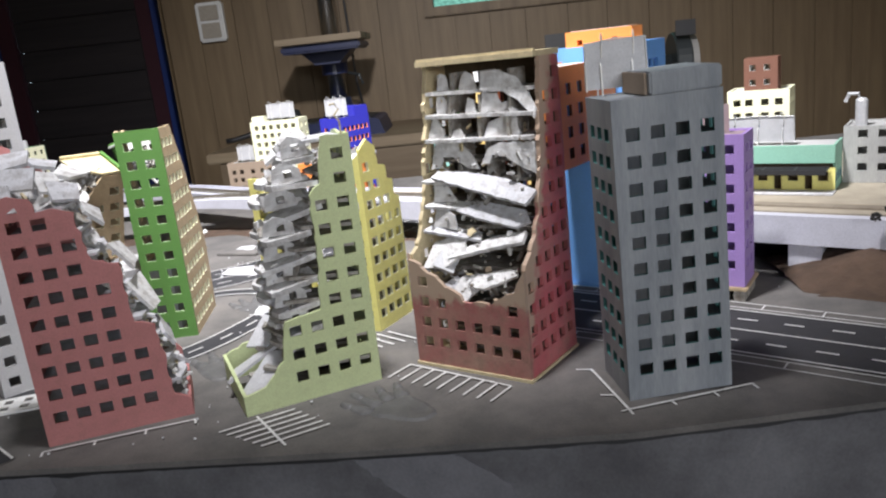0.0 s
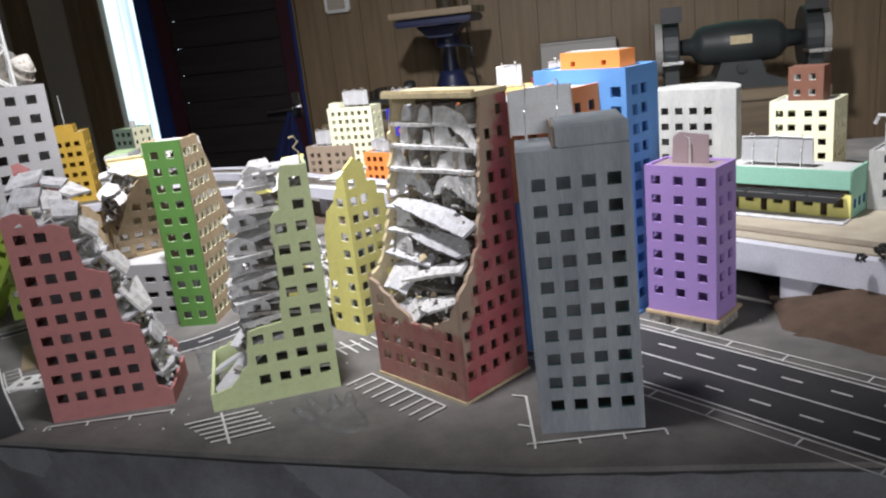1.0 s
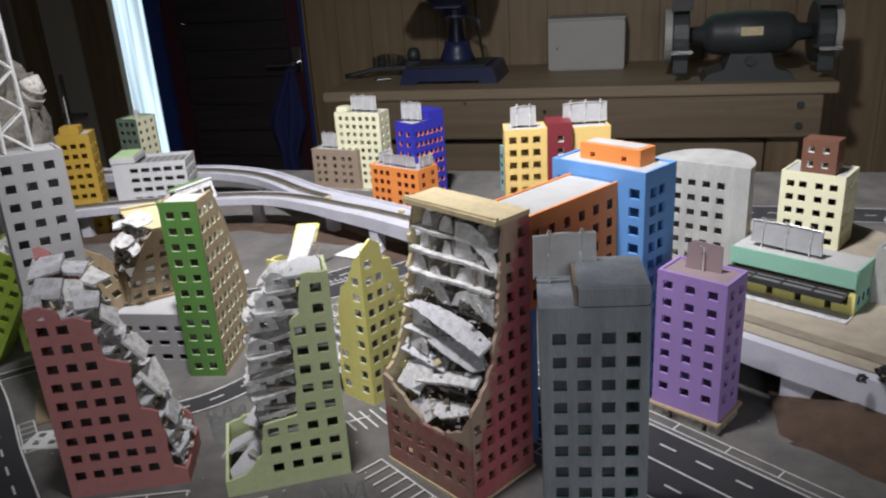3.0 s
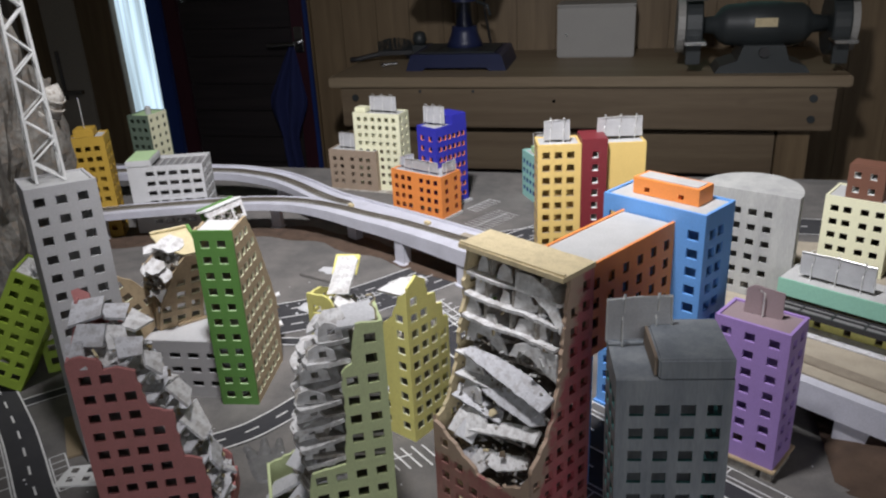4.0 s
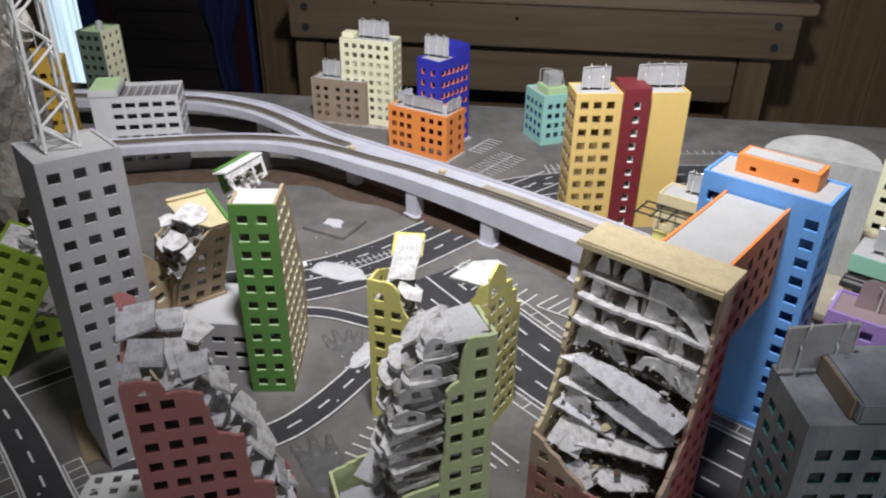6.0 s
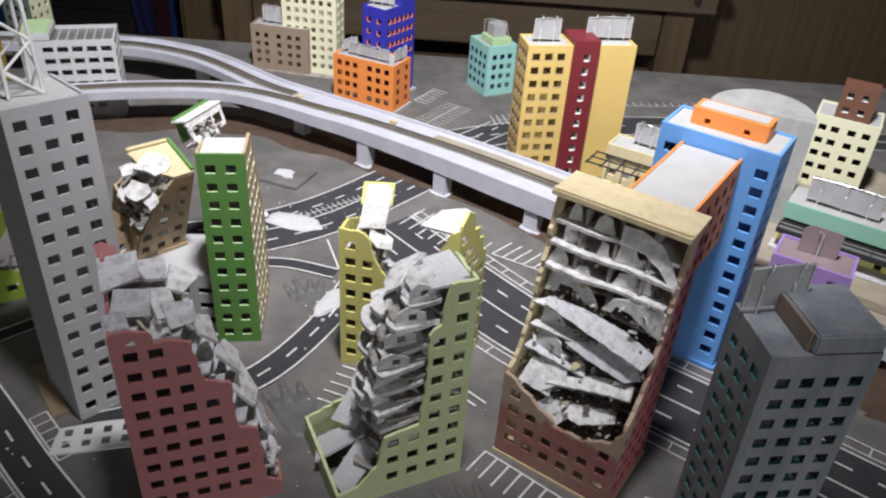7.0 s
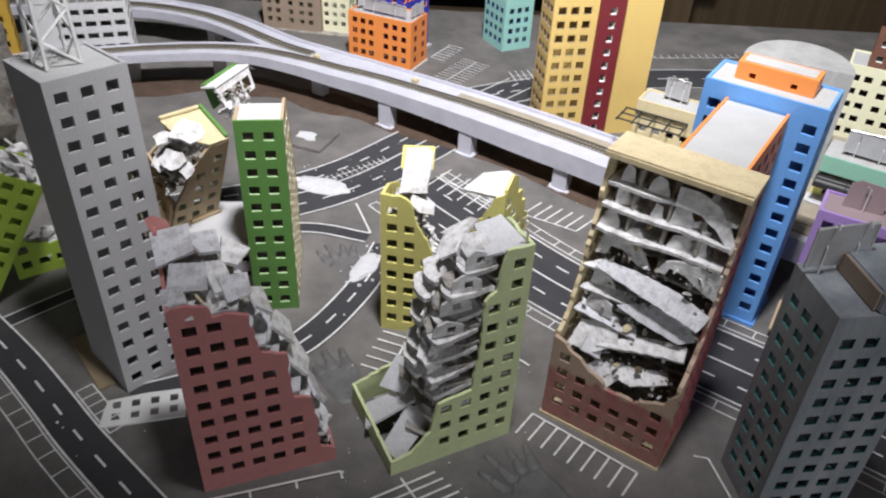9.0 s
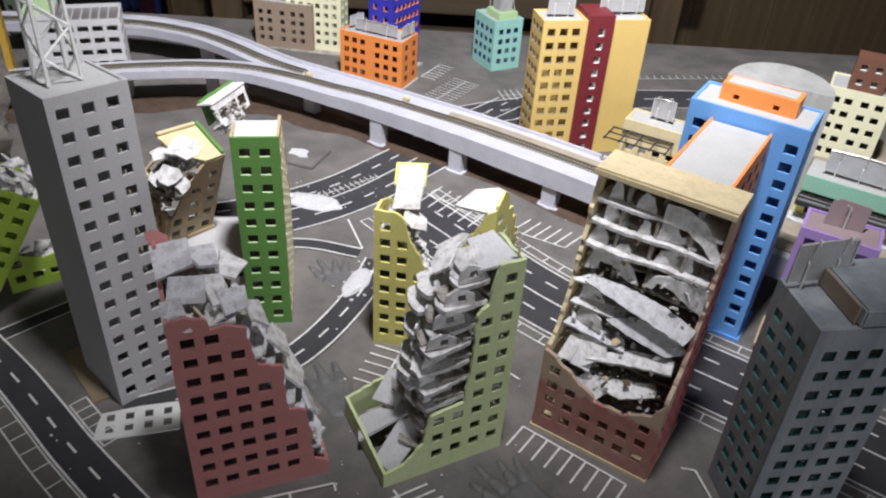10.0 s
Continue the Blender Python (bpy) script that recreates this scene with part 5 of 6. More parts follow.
rubble(rd, rng, 16, lambda r: (lambda x, y: (x, y, rd_top(x) + r.uniform(-0.014, 0.002)))(r.uniform(0.034, 0.080), r.uniform(0.008, 0.046)), 0.0075)
for x, y, z, rx, ry, rz, sx, sy in ((0.009, 0.034, 0.1650, 20, -3, 4, 0.0110, 0.0140), (0.026, 0.038, 0.1625, 14, 16, 24, 0.0105, 0.0105), (0.013, 0.014, 0.1545, 48, 4, -8, 0.0105, 0.0105), (0.027, 0.016, 0.1535, 38, 12, 26, 0.0095, 0.0100), (0.006, 0.0055, 0.1475, 62, -6, -14, 0.0085, 0.0095), (0.036, 0.013, 0.1475, 42, 18, 20, 0.0095, 0.0095), (0.038, 0.033, 0.1560, 8, 24, -12, 0.0115, 0.0105), (0.049, 0.018, 0.1330, 14, 46, 10, 0.0095, 0.0100), (0.060, 0.020, 0.1050, 10, 56, 4, 0.0110, 0.0125), (0.068, 0.024, 0.0780, 8, 60, -8, 0.0120, 0.0130), (0.0755, 0.022, 0.0500, 6, 62, 10, 0.0110, 0.0125), (0.077, 0.034, 0.0280, -6, 40, 14, 0.0100, 0.0090)):
    part("slab", plate(rng, sx, sy, 0.0022, 4, 0.12), rng.choice((slab_grey, debris)), rd, "large pale grey slab", pose(x, y, z, rx, ry, rz))
rubble(rd, rng, 14, lambda r: (lambda x, y: (x, y, min(rd_top(x), 0.150 + 0.02 * (y / d)) + r.uniform(-0.006, 0.003) + 0.010 * (y / d) * (x < 0.05)))(r.uniform(0.004, 0.070), r.uniform(0.007, 0.046)), 0.0062, (slab_grey, debris, dirty_card), tilt=45)
crumbs(rd, rng, 160, lambda r: (lambda x, y: (x, y, rd_top(x) + r.uniform(-0.014, 0.000)))(r.uniform(0.030, 0.081), r.uniform(0.006, 0.047)), 0.0020, debris)

part("paint_scrap", move(plate(rng, 0.0060, 0.0085, 0.0020, 6, 0.25), pose(0.0035, 0.0455, 0.1700, 62, -6, 10)), red_card, rd, "torn red corner left at the top")
crumbs(rd, rng, 60, lambda r: (lambda x, y: (x, y, rd_top(x) + r.uniform(-0.010, 0.004)))(r.uniform(0.050, 0.081), r.uniform(0.006, 0.047)), 0.0016, ochre_edge)

rubble(rd, rng, 46, lambda r: (lambda x, y: (x, y, min(rd_top(x), 0.150 + 0.02 * (y / d)) + r.uniform(-0.005, 0.0035) + 0.010 * (y / d) * (x < 0.05)))(r.uniform(0.004, 0.080), r.uniform(0.005, 0.046)), 0.0034, (debris, debris, slab_grey, ochre_edge, inner_card), tilt=70, th=0.0011)

# light green ruin
rng = random.Random(12)
lg = thing("light_green_ruin", "light green model tower collapsed inside, grey slabs sliding out", "model ruin", pose(-0.1536, -0.0311, 0, 0, 0, 27.2))
w, d = 0.088, 0.070
fo = low([(0, 0), (w, 0), (w, 0.161), (0.0705, 0.161), (0.066, 0.133), (0.0585, 0.127), (0.0585, 0.096), (0.055, 0.056), (0.032, 0.053), (0.0275, 0.029), (0.0145, 0.0155), (0, 0.013)], rng, rough=0.0008)
wall(lg, "front", w, d, fo, lime_card, steps(0.0100, 0.0790, 6), rows_of(0.0165, 10, 0.0148))
wall(lg, "right", w, d, low([(0.0023, 0), (d, 0), (d, 0.060), (0.050, 0.10), (0.040, 0.150), (0.030, 0.161), (0.0023, 0.161)], rng), lime_card, steps(0.012, 0.058, 4), rows_of(0.0165, 10, 0.0148))
wall(lg, "left", w, d, low([(0, 0), (d - 0.0023, 0), (d - 0.0023, 0.0128), (0.03, 0.016), (0, 0.018)], rng, rough=0.0006), lime_card)
wall(lg, "back", w, d, low([(0.0023, 0), (w - 0.0023, 0), (w - 0.0023, 0.018), (0.05, 0.03), (0.0023, 0.055)], rng), lime_card)


def lg_top(x):
    return 0.022 + 0.138 * max(0, min(1, (x - 0.028) / 0.050)) ** 0.62


part("roof_slab", flat(low([(0.058, 0.0025), (w - 0.0024, 0.0025), (w - 0.0024, 0.036), (0.066, 0.033)], rng, rough=0.0012), 0.1578, 0.1596), plaster, lg, "pale roof piece")
for i in range(10):
    z = 0.0095 + 0.0148 * i
    x0 = 0.026 + 0.050 * max(0, (z - 0.022) / 0.138) ** 1.6
    for j in range(2):
        fl = low([(x0 + 0.002 * j, 0.003 + 0.030 * j), (w - 0.004, 0.003 + 0.030 * j), (w - 0.004, 0.031 + 0.028 * j), (x0 + rng.uniform(0, 0.006), 0.030 + 0.028 * j), (x0 - rng.uniform(0.0, 0.010), 0.016 + 0.030 * j)], rng, rough=0.001)
        if j and z > 0.10:
            continue
        part("floor_slab", flat(fl, -0.0011, 0.0011), dirty_card, lg, "", pose(0, 0, z, rng.uniform(-4, 4), rng.uniform(2, 8), 0))
for i, x0 in enumerate((0.0300, 0.0275, 0.0250, 0.0255, 0.0270, 0.0310, 0.0370, 0.0455)):
    z = 0.0455 + 0.0148 * i
    x1 = 0.0575 if i < 5 else 0.066
    for y0, y1, mat in ((0.0030, 0.0210, debris), (0.0215, 0.0420, debris)):
        k = rng.uniform(-0.002, 0.003)
        fl = jag([(x0 + k, y0), ((x0 + x1) / 2, y0 - 0.0008), (x1, y0), (x1, y1), (x0 + 0.003 + k, y1), (x0 - 0.002 + k, (y0 + y1) / 2), (x0 + k, y0)], 0.004, 0.0008, rng)[:-1]
        part("floor_slab", flat([(x - x1, y) for x, y in fl], -0.0022, 0.0012), mat, lg, "", pose(x1, 0, z, rng.uniform(-5, 9), rng.uniform(-13, 3), rng.uniform(-5, 5)))
    # a torn room wall with its doorway still standing on the slab
    q = min(0.021, x1 - x0 - 0.005) * rng.uniform(0.85, 1.05)
    o = [(0, 0), (q, 0), (q * 0.97, 0.0070), (q * 0.72, 0.0105), (q * 0.40, 0.0122), (q * 0.10, 0.0092)]
    c, u = q * rng.uniform(0.50, 0.62), 0.0024
    hole = [[(c - u, 0.0030), (c + u, 0.0030), (c + u, 0.0075), (c - u, 0.0075)]]
    part("partition", panel(jag(o + o[:1], 0.004, 0.0004, rng)[:-1], hole, 0.0014)[:2], debris, lg, "", pose(x0 + 0.001, 0.0045 + rng.uniform(0, 0.002), z + 0.0012, rng.uniform(-8, 10), rng.uniform(-9, 4), rng.uniform(-12, 12)))
    part("partition", plate(rng, 0.0050, 0.0050, 0.0014, 6, 0.3), debris, lg, "", pose(x0 + 0.004, 0.018 + rng.uniform(0, 0.008), z + 0.0055, 78 + rng.uniform(-12, 12), rng.uniform(-20, 20), 70 + rng.uniform(-30, 30)))
    part("slab", plate(rng, 0.0075, 0.0065, 0.0018, 6, 0.25), rng.choice((slab_grey, dirty_card)), lg, "", pose(x0 + 0.007, 0.010 + rng.uniform(0, 0.010), z + 0.0045, rng.uniform(-25, 25), -22 + rng.uniform(-14, 14), rng.uniform(0, 90)))
for x, y, z, rx, ry, rz, sx, sy in ((0.057, 0.014, 0.1600, 34, -16, 8, 0.0090, 0.0085), (0.050, 0.028, 0.1530, 12, -30, -14, 0.0110, 0.0090), (0.064, 0.044, 0.1500, -20, -8, 20, 0.0120, 0.0080)):
    part("slab", plate(rng, sx, sy, 0.0022, 6, 0.2), debris, lg, "pale crumpled slab near the top", pose(x, y, z, rx, ry, rz))
heap(lg, rng, 0.014, w - 0.004, 0.0035, d - 0.004, lambda x, y: lg_top(x) - 0.013 - 0.075 * max(0, (y - 0.030) / 0.04) ** 1.3, 0.005, dirty_card)
rubble(lg, rng, 12, lambda r: (lambda x, y: (x, y, lg_top(x) - (y / 0.07) * 0.02 + r.uniform(-0.012, 0.003)))(r.uniform(0.026, 0.060), r.uniform(0.008, 0.055)), 0.0075, (debris, dirty_card, debris))
for x, y, z, rx, ry, rz, sx, sy in ((0.020, 0.016, 0.020, 8, -34, 8, 0.021, 0.013), (0.016, 0.040, 0.022, -6, -30, -12, 0.022, 0.012), (0.027, 0.050, 0.034, 10, -40, 10, 0.015, 0.012)):
    part("slab", plate(rng, sx, sy, 0.002, 4, 0.06), plaster, lg, "large tilted pale slab", pose(x, y, z, rx, ry, rz))
rubble(lg, rng, 60, lambda r: (lambda x, y: (x, y, lg_top(x) - (y / 0.07) * 0.02 + r.uniform(-0.016, 0.004)))(r.uniform(0.022, 0.066), r.uniform(0.003, 0.045)), 0.0036, (debris, debris, slab_grey, dirty_card, inner_card), tilt=75, th=0.0011)
crumbs(lg, rng, 150, lambda r: (lambda x, y: (x, y, lg_top(x) - (y / 0.07) * 0.02 + r.uniform(-0.014, 0.002)))(r.uniform(0.016, 0.080), r.uniform(0.006, 0.060)), 0.0020, dirty_card)

part("wire", tube([(0.0845, 0.004, 0.160), (0.0845, 0.004, 0.168), (0.0815, 0.004, 0.1715), (0.0850, 0.004, 0.1750), (0.0825, 0.004, 0.1785), (0.0795, 0.004, 0.1780)], 0.0006), ochre_edge, lg, "thin curled yellow wire")

# dark red ruin with the open floors
rng = random.Random(13)
dr = thing("dark_red_ruin", "dark red model tower with its front torn off, floors sagging", "model ruin", pose(-0.0516, 0.030, 0, 0, 0, -32.8))
w, d = 0.086, 0.0634
wall(dr, "front", w, d, low([(0, 0), (w, 0), (w, 0.071), (0.080, 0.061), (0.060, 0.047), (0.040, 0.048), (0.021, 0.063), (0.005, 0.072), (0, 0.077)], rng, rough=0.0022, step=0.003), maroon_card, steps(0.010, 0.076, 6), rows_of(0.0175, 5, 0.0138), th=0.0028)
wall(dr, "right", w, d, low([(0.0029, 0), (d, 0), (d, 0.193), (0.040, 0.193), (0.034, 0.148), (0.026, 0.104), (0.012, 0.080), (0.0029, 0.071)], rng, rough=0.0016, step=0.003), maroon_side, steps(0.0085, 0.056, 5), rows_of(0.0175, 13, 0.0138), th=0.0028)
wall(dr, "left", w, d, low([(0, 0), (d - 0.0029, 0), (d - 0.0029, 0.076), (0.050, 0.085), (0.040, 0.110), (0.032, 0.150), (0.025, 0.193), (0, 0.193)], rng, rough=0.0016, step=0.003), ochre_edge, steps(0.0085, 0.056, 5), rows_of(0.0175, 13, 0.0138), th=0.0028)
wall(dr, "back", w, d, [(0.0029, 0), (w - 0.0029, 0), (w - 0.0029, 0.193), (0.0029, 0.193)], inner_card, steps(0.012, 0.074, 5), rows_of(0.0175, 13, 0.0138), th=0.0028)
part("roof", flat(low([(-0.0006, 0.032), (w + 0.0006, 0.031), (w + 0.0006, d + 0.0006), (-0.0006, d + 0.0006)], rng, rough=0.0005), 0.1932, 0.1965), ochre_edge, dr, "ochre roof strip with a raised rim")
part("rim", box(0, 0.0325, 0.1966, w, 0.0350, 0.1980), ochre_edge, dr)


def dr_front(z):
    """How far from the front the floor edge stands at a height."""
    return 0.006 + 0.032 * max(0, min(1, (z - 0.060) / 0.125)) ** 0.8


def beam(x0, z0, x1, z1, y0, y1, th, mat, label=""):
    """A slab across the opening from one height to another, with a torn front edge."""
    n = math.hypot(x1 - x0, z1 - z0)
    o = jag([(0, y0), (n * 0.3, y0 - 0.002), (n * 0.6, y0 + 0.0015), (n, y0)], 0.0030, 0.0008, rng) + [(n, y1), (0, y1)]
    return part("floor_slab", flat(o, -th / 2, th / 2), mat, dr, label, pose(x0, 0, z0, 0, math.degrees(math.atan2(z0 - z1, x1 - x0)), 0))


def shard(pts, y, mat=None, lean=0.0):
    """An upright torn piece of white card behind the opening, out of its corners in the plane of the front."""
    cx, cz = pts[0]
    part("partition", prism(jag([(x - cx, z - cz) for x, z in pts + pts[:1]], 0.003, 0.0005, rng)[:-1], 0.0015), mat or debris, dr, "", pose(cx, y, cz, lean, 0, rng.uniform(-14, 14)))


# level floors of the upper storeys, with torn cross walls that carry them
for z, z1 in ((0.1755, 0.1755), (0.1610, 0.1605), (0.1455, 0.1465)):
    beam(0.0035, z, w - 0.0035, z1, dr_front(z) - 0.0015, d - 0.004, 0.0023, debris)
for z, top in ((0.1755, 0.0120), (0.1610, 0.0125), (0.1455, 0.0135)):
    for x in (0.0205, 0.0430, 0.0640):
        part("cross_wall", box(x, dr_front(z) + rng.uniform(0.0015, 0.004), z + 0.0014, x + 0.0019, d - 0.006, z + top), dirty_card, dr)
for x in (0.0215, 0.0440, 0.0660):
    part("cross_wall", box(x, dr_front(0.128) + 0.012, 0.120, x + 0.0019, d - 0.006, 0.1440), dirty_card, dr)
for z in (0.1310, 0.1190, 0.1040, 0.0890, 0.0760, 0.0620, 0.0480, 0.0340, 0.0200, 0.0060):
    beam(0.0035, z, w - 0.0035, z, max(dr_front(z) + 0.016, 0.028), d - 0.004, 0.0022, dirty_card)
# white torn partitions standing in the upper storeys
for z, row in ((0.1770, ([(0.0095, 0.1768), (0.0185, 0.1768), (0.0160, 0.1865), (0.0125, 0.1880), (0.0105, 0.1830)], [(0.0275, 0.1768), (0.0405, 0.1768), (0.0370, 0.1860), (0.0320, 0.1880), (0.0290, 0.1840)])),
               (0.1625, ([(0.0100, 0.1623), (0.0210, 0.1623), (0.0190, 0.1680), (0.0150, 0.1740), (0.0105, 0.1735)], [(0.0330, 0.1623), (0.0405, 0.1623), (0.0395, 0.1700), (0.0350, 0.1720)], [(0.0450, 0.1623), (0.0665, 0.1623), (0.0650, 0.1690), (0.0590, 0.1670), (0.0560, 0.1735), (0.0465, 0.1740)])),
               (0.1475, ([(0.0035, 0.1470), (0.0165, 0.1470), (0.0160, 0.1520), (0.0120, 0.1590), (0.0085, 0.1595)], [(0.0220, 0.1470), (0.0330, 0.1470), (0.0290, 0.1530), (0.0240, 0.1515)], [(0.0470, 0.1470), (0.0710, 0.1470), (0.0690, 0.1590), (0.0610, 0.1595), (0.0500, 0.1560)])),
               (0.1325, ([(0.0055, 0.1270), (0.0130, 0.1280), (0.0150, 0.1350), (0.0230, 0.1350), (0.0330, 0.1280), (0.0420, 0.1270), (0.0360, 0.1370), (0.0290, 0.1435), (0.0100, 0.1440)], [(0.0455, 0.1300), (0.0520, 0.1310), (0.0540, 0.1365), (0.0640, 0.1350), (0.0740, 0.1290), (0.0840, 0.1250), (0.0840, 0.1440), (0.0600, 0.1440), (0.0510, 0.1400)])),
               (0.1160, ([(0.0080, 0.1060), (0.0250, 0.1060), (0.0200, 0.1150), (0.0160, 0.1225), (0.0100, 0.1230)],)),
               (0.0980, ([(0.0090, 0.0905), (0.0290, 0.0900), (0.0270, 0.0990), (0.0190, 0.1030), (0.0110, 0.1030)],))):
    for pts in row:
        shard(pts, dr_front(z) + 0.0015 + rng.uniform(0, 0.002), None, rng.uniform(-9, 0))
part("slab", prism(jag([(0.000, 0.006), (0.000, 0.0175), (0.012, 0.0175), (0.024, 0.013), (0.032, 0.005), (0.0385, -0.007), (0.0375, -0.013), (0.027, -0.002), (0.014, 0.0055)], 0.003, 0.0004, rng), 0.0016), debris, dr, "large pale slab slumped through two storeys", pose(0.0460, dr_front(0.176) - 0.0030, 0.1700, -12, 0, 3))


def chip(pts, at, mat, label="", th=0.0020):
    """A broken flat plate out of its corners, laid at an angle."""
    part("slab", flat(jag(pts + pts[:1], 0.003, 0.0004, rng)[:-1], -th, 0.0), mat, dr, label, pose(*at))


# the collapsed middle: long plates sliding down towards the torn front
chip([(0, 0), (0.030, -0.001), (0.072, -0.002), (0.074, 0.010), (0.050, 0.013), (0.022, 0.011), (0.002, 0.006)], (0.0110, dr_front(0.118) - 0.003, 0.1235, 38, 11, -2), slab_grey, "long sloping floor slab", 0.0026)
chip([(0, 0.003), (0.016, 0.000), (0.044, -0.001), (0.052, 0.005), (0.046, 0.012), (0.016, 0.013)], (0.0300, dr_front(0.100) - 0.003, 0.1010, 42, 8, 2), slab_grey, "lens shaped broken floor slab", 0.0026)
chip([(0, 0), (0.026, 0.001), (0.056, 0.000), (0.056, 0.010), (0.030, 0.012), (0.010, 0.006)], (0.0260, dr_front(0.076) - 0.004, 0.0730, 28, -14, 4), debris, "narrow pale slab sloping across", 0.0026)
chip([(0, 0), (0.040, 0.001), (0.040, 0.012), (0.010, 0.010)], (0.0020, dr_front(0.120) - 0.002, 0.1205, 18, 3, 0), debris)
chip([(0, 0), (0.038, 0.000), (0.036, 0.010), (0.004, 0.010)], (0.0040, dr_front(0.105) - 0.001, 0.1045, 14, 2, 3), debris)
chip([(0, 0), (0.044, 0.001), (0.040, 0.010), (0.002, 0.012)], (0.0040, dr_front(0.089) - 0.001, 0.0890, 16, 6, 0), slab_grey)
chip([(0, 0.002), (0.012, -0.002), (0.034, 0.004), (0.033, 0.012), (0.004, 0.011)], (0.0430, dr_front(0.058) - 0.002, 0.0555, 34, -12, 6), debris, "pale slab caught behind the torn front")
chip([(0, 0), (0.018, -0.002), (0.034, 0.008), (0.028, 0.020), (0.006, 0.018)], (0.0070, 0.0070, 0.0660, 52, -10, 0), debris, "white slab leaning on the torn edge")
chip([(0, 0), (0.0140, -0.0010), (0.0150, 0.0115), (0.0020, 0.0125)], (0.0190, 0.0020, 0.0700, 40, 22, 28), plaster, "square grey slab tipped forward")
chip([(0, 0.002), (0.011, 0.000), (0.018, 0.010), (0.016, 0.020), (0.004, 0.016)], (0.0290, 0.0020, 0.0480, 58, 8, 6), debris, "white wedge in the torn notch")
chip([(0, 0), (0.009, 0.000), (0.012, 0.012), (0.002, 0.012)], (0.0220, 0.0050, 0.0560, 46, 40, -12), slab_grey)
rubble(dr, rng, 22, lambda r: (lambda z: (r.uniform(0.006, 0.080), dr_front(z) + r.uniform(0.004, 0.018), z))(r.uniform(0.046, 0.126)), 0.0045, (slab_grey, dirty_card, dirty_card), tilt=50)
rubble(dr, rng, 44, lambda r: (lambda z: (r.uniform(0.006, 0.080), dr_front(z) + r.uniform(0.002, 0.012), z))(r.uniform(0.048, 0.145)), 0.0026, (slab_grey, dirty_card, dirty_card), tilt=65, th=0.0009)
crumbs(dr, rng, 300, lambda r: (lambda z: (r.uniform(0.006, 0.080), dr_front(z) + r.uniform(0.000, 0.014), z))(r.uniform(0.046, 0.150)), 0.0012, dirty_card)
rubble(dr, rng, 36, lambda r: (lambda z: (r.uniform(0.006, 0.080), dr_front(z) + r.uniform(0.000, 0.006), z))(r.uniform(0.050, 0.172)), 0.0032, (debris, debris, ochre_edge, inner_card), tilt=75, th=0.0010)
for z in (0.1815, 0.1665, 0.1515):
    part("paint_scrap", move(lump(rng, 0.0016, 0.6, 1), pose(0.0265, dr_front(z) + 0.0035, z - 0.0045)), green_card, dr, "small bright green scrap")
part("base_strip", box(-0.001, -0.001, 0.0, w + 0.001, d + 0.001, 0.0020), ochre_edge, dr, "ochre strip along the foot")

# green and beige ruin
rng = random.Random(14)
gn = thing("green_ruin", "green fronted model tower with a torn beige side wall", "model ruin", pose(-0.2736, 0.1235, 0, 0, 0, 8))
w, d = 0.0337, 0.078
wall(gn, "front", w, d, [(0, 0), (w, 0), (w, 0.1685), (0, 0.1685)], green_card, [0.0092, 0.0232], rows_of(0.0107, 11, 0.01458), lining=pale_green)
wall(gn, "right", w, d, low([(0.0023, 0), (0.078, 0), (0.082, 0.030), (0.084, 0.066), (0.054, 0.140), (0.036, 0.1685), (0.0023, 0.1685)], rng, rough=0.0008), beige_card, steps(0.0085, 0.078, 7), rows_of(0.0107, 11, 0.01458), lining=cream_card)
wall(gn, "left", w, d, low([(0.040, 0), (d - 0.0023, 0), (d - 0.0023, 0.1685), (0.055, 0.1685), (0.046, 0.11)], rng), beige_card, steps(0.045, 0.072, 3), rows_of(0.0107, 11, 0.01458))
part("roof", box(0.0024, 0.0024, 0.1650, w - 0.0024, 0.030, 0.1670), white_card, gn)
for i in range(11):
    z = 0.0035 + 0.01458 * i
    part("floor_slab", flat(low([(0.0025, 0.0025), (w - 0.0025, 0.0025), (w - 0.0025, min(0.076, 0.034 + (0.1685 - z) * 0.6)), (0.0025, 0.036)], rng), z - 0.0008, z + 0.0008), dirty_card, gn)
rubble(gn, rng, 22, lambda r: (lambda z: (r.uniform(0.012, w - 0.004), 0.032 + (0.1685 - z) * 0.55 + r.uniform(-0.006, 0.004), z))(r.uniform(0.01, 0.165)), 0.006, (debris, beige_card))
# its broken top, tipped over behind
fb = thing("fallen_block", "broken beige and green model storey tipped back behind the green tower", "model ruin", pose(-0.3035, 0.203, 0.136, 0, 0, 69) @ pose(0, 0, 0, -14, -2, 0))
q = 0.044
wall(fb, "front", q, 0.013, low([(0.006, -0.004), (q, 0), (q, 0.018), (0, 0.018), (0.002, 0.006)], rng, rough=0.0014, step=0.003), debris, [0.011, 0.024, 0.036], [0.008], ww=0.0095, wh=0.0085, lining=inner_card)
wall(fb, "right", q, 0.013, [(0.0023, 0), (0.013, 0), (0.013, 0.018), (0.0023, 0.018)], beige_card)
wall(fb, "back", q, 0.013, low([(0.0023, 0.004), (q - 0.0023, 0), (q - 0.0023, 0.018), (0.0023, 0.018)], rng), green_card)
part("roof", box(-0.001, -0.001, 0.0181, q + 0.001, 0.014, 0.0200, 0.0006), white_card, fb, "white roof card")
part("roof_edge", box(0.0, 0.0105, 0.0201, q, 0.014, 0.0218, 0.0005), green_card, fb, "green roof edge")
rubble(fb, rng, 14, lambda r: (r.uniform(0.000, 0.034), r.uniform(-0.005, 0.006), r.uniform(-0.010, 0.008)), 0.0045, tilt=70)
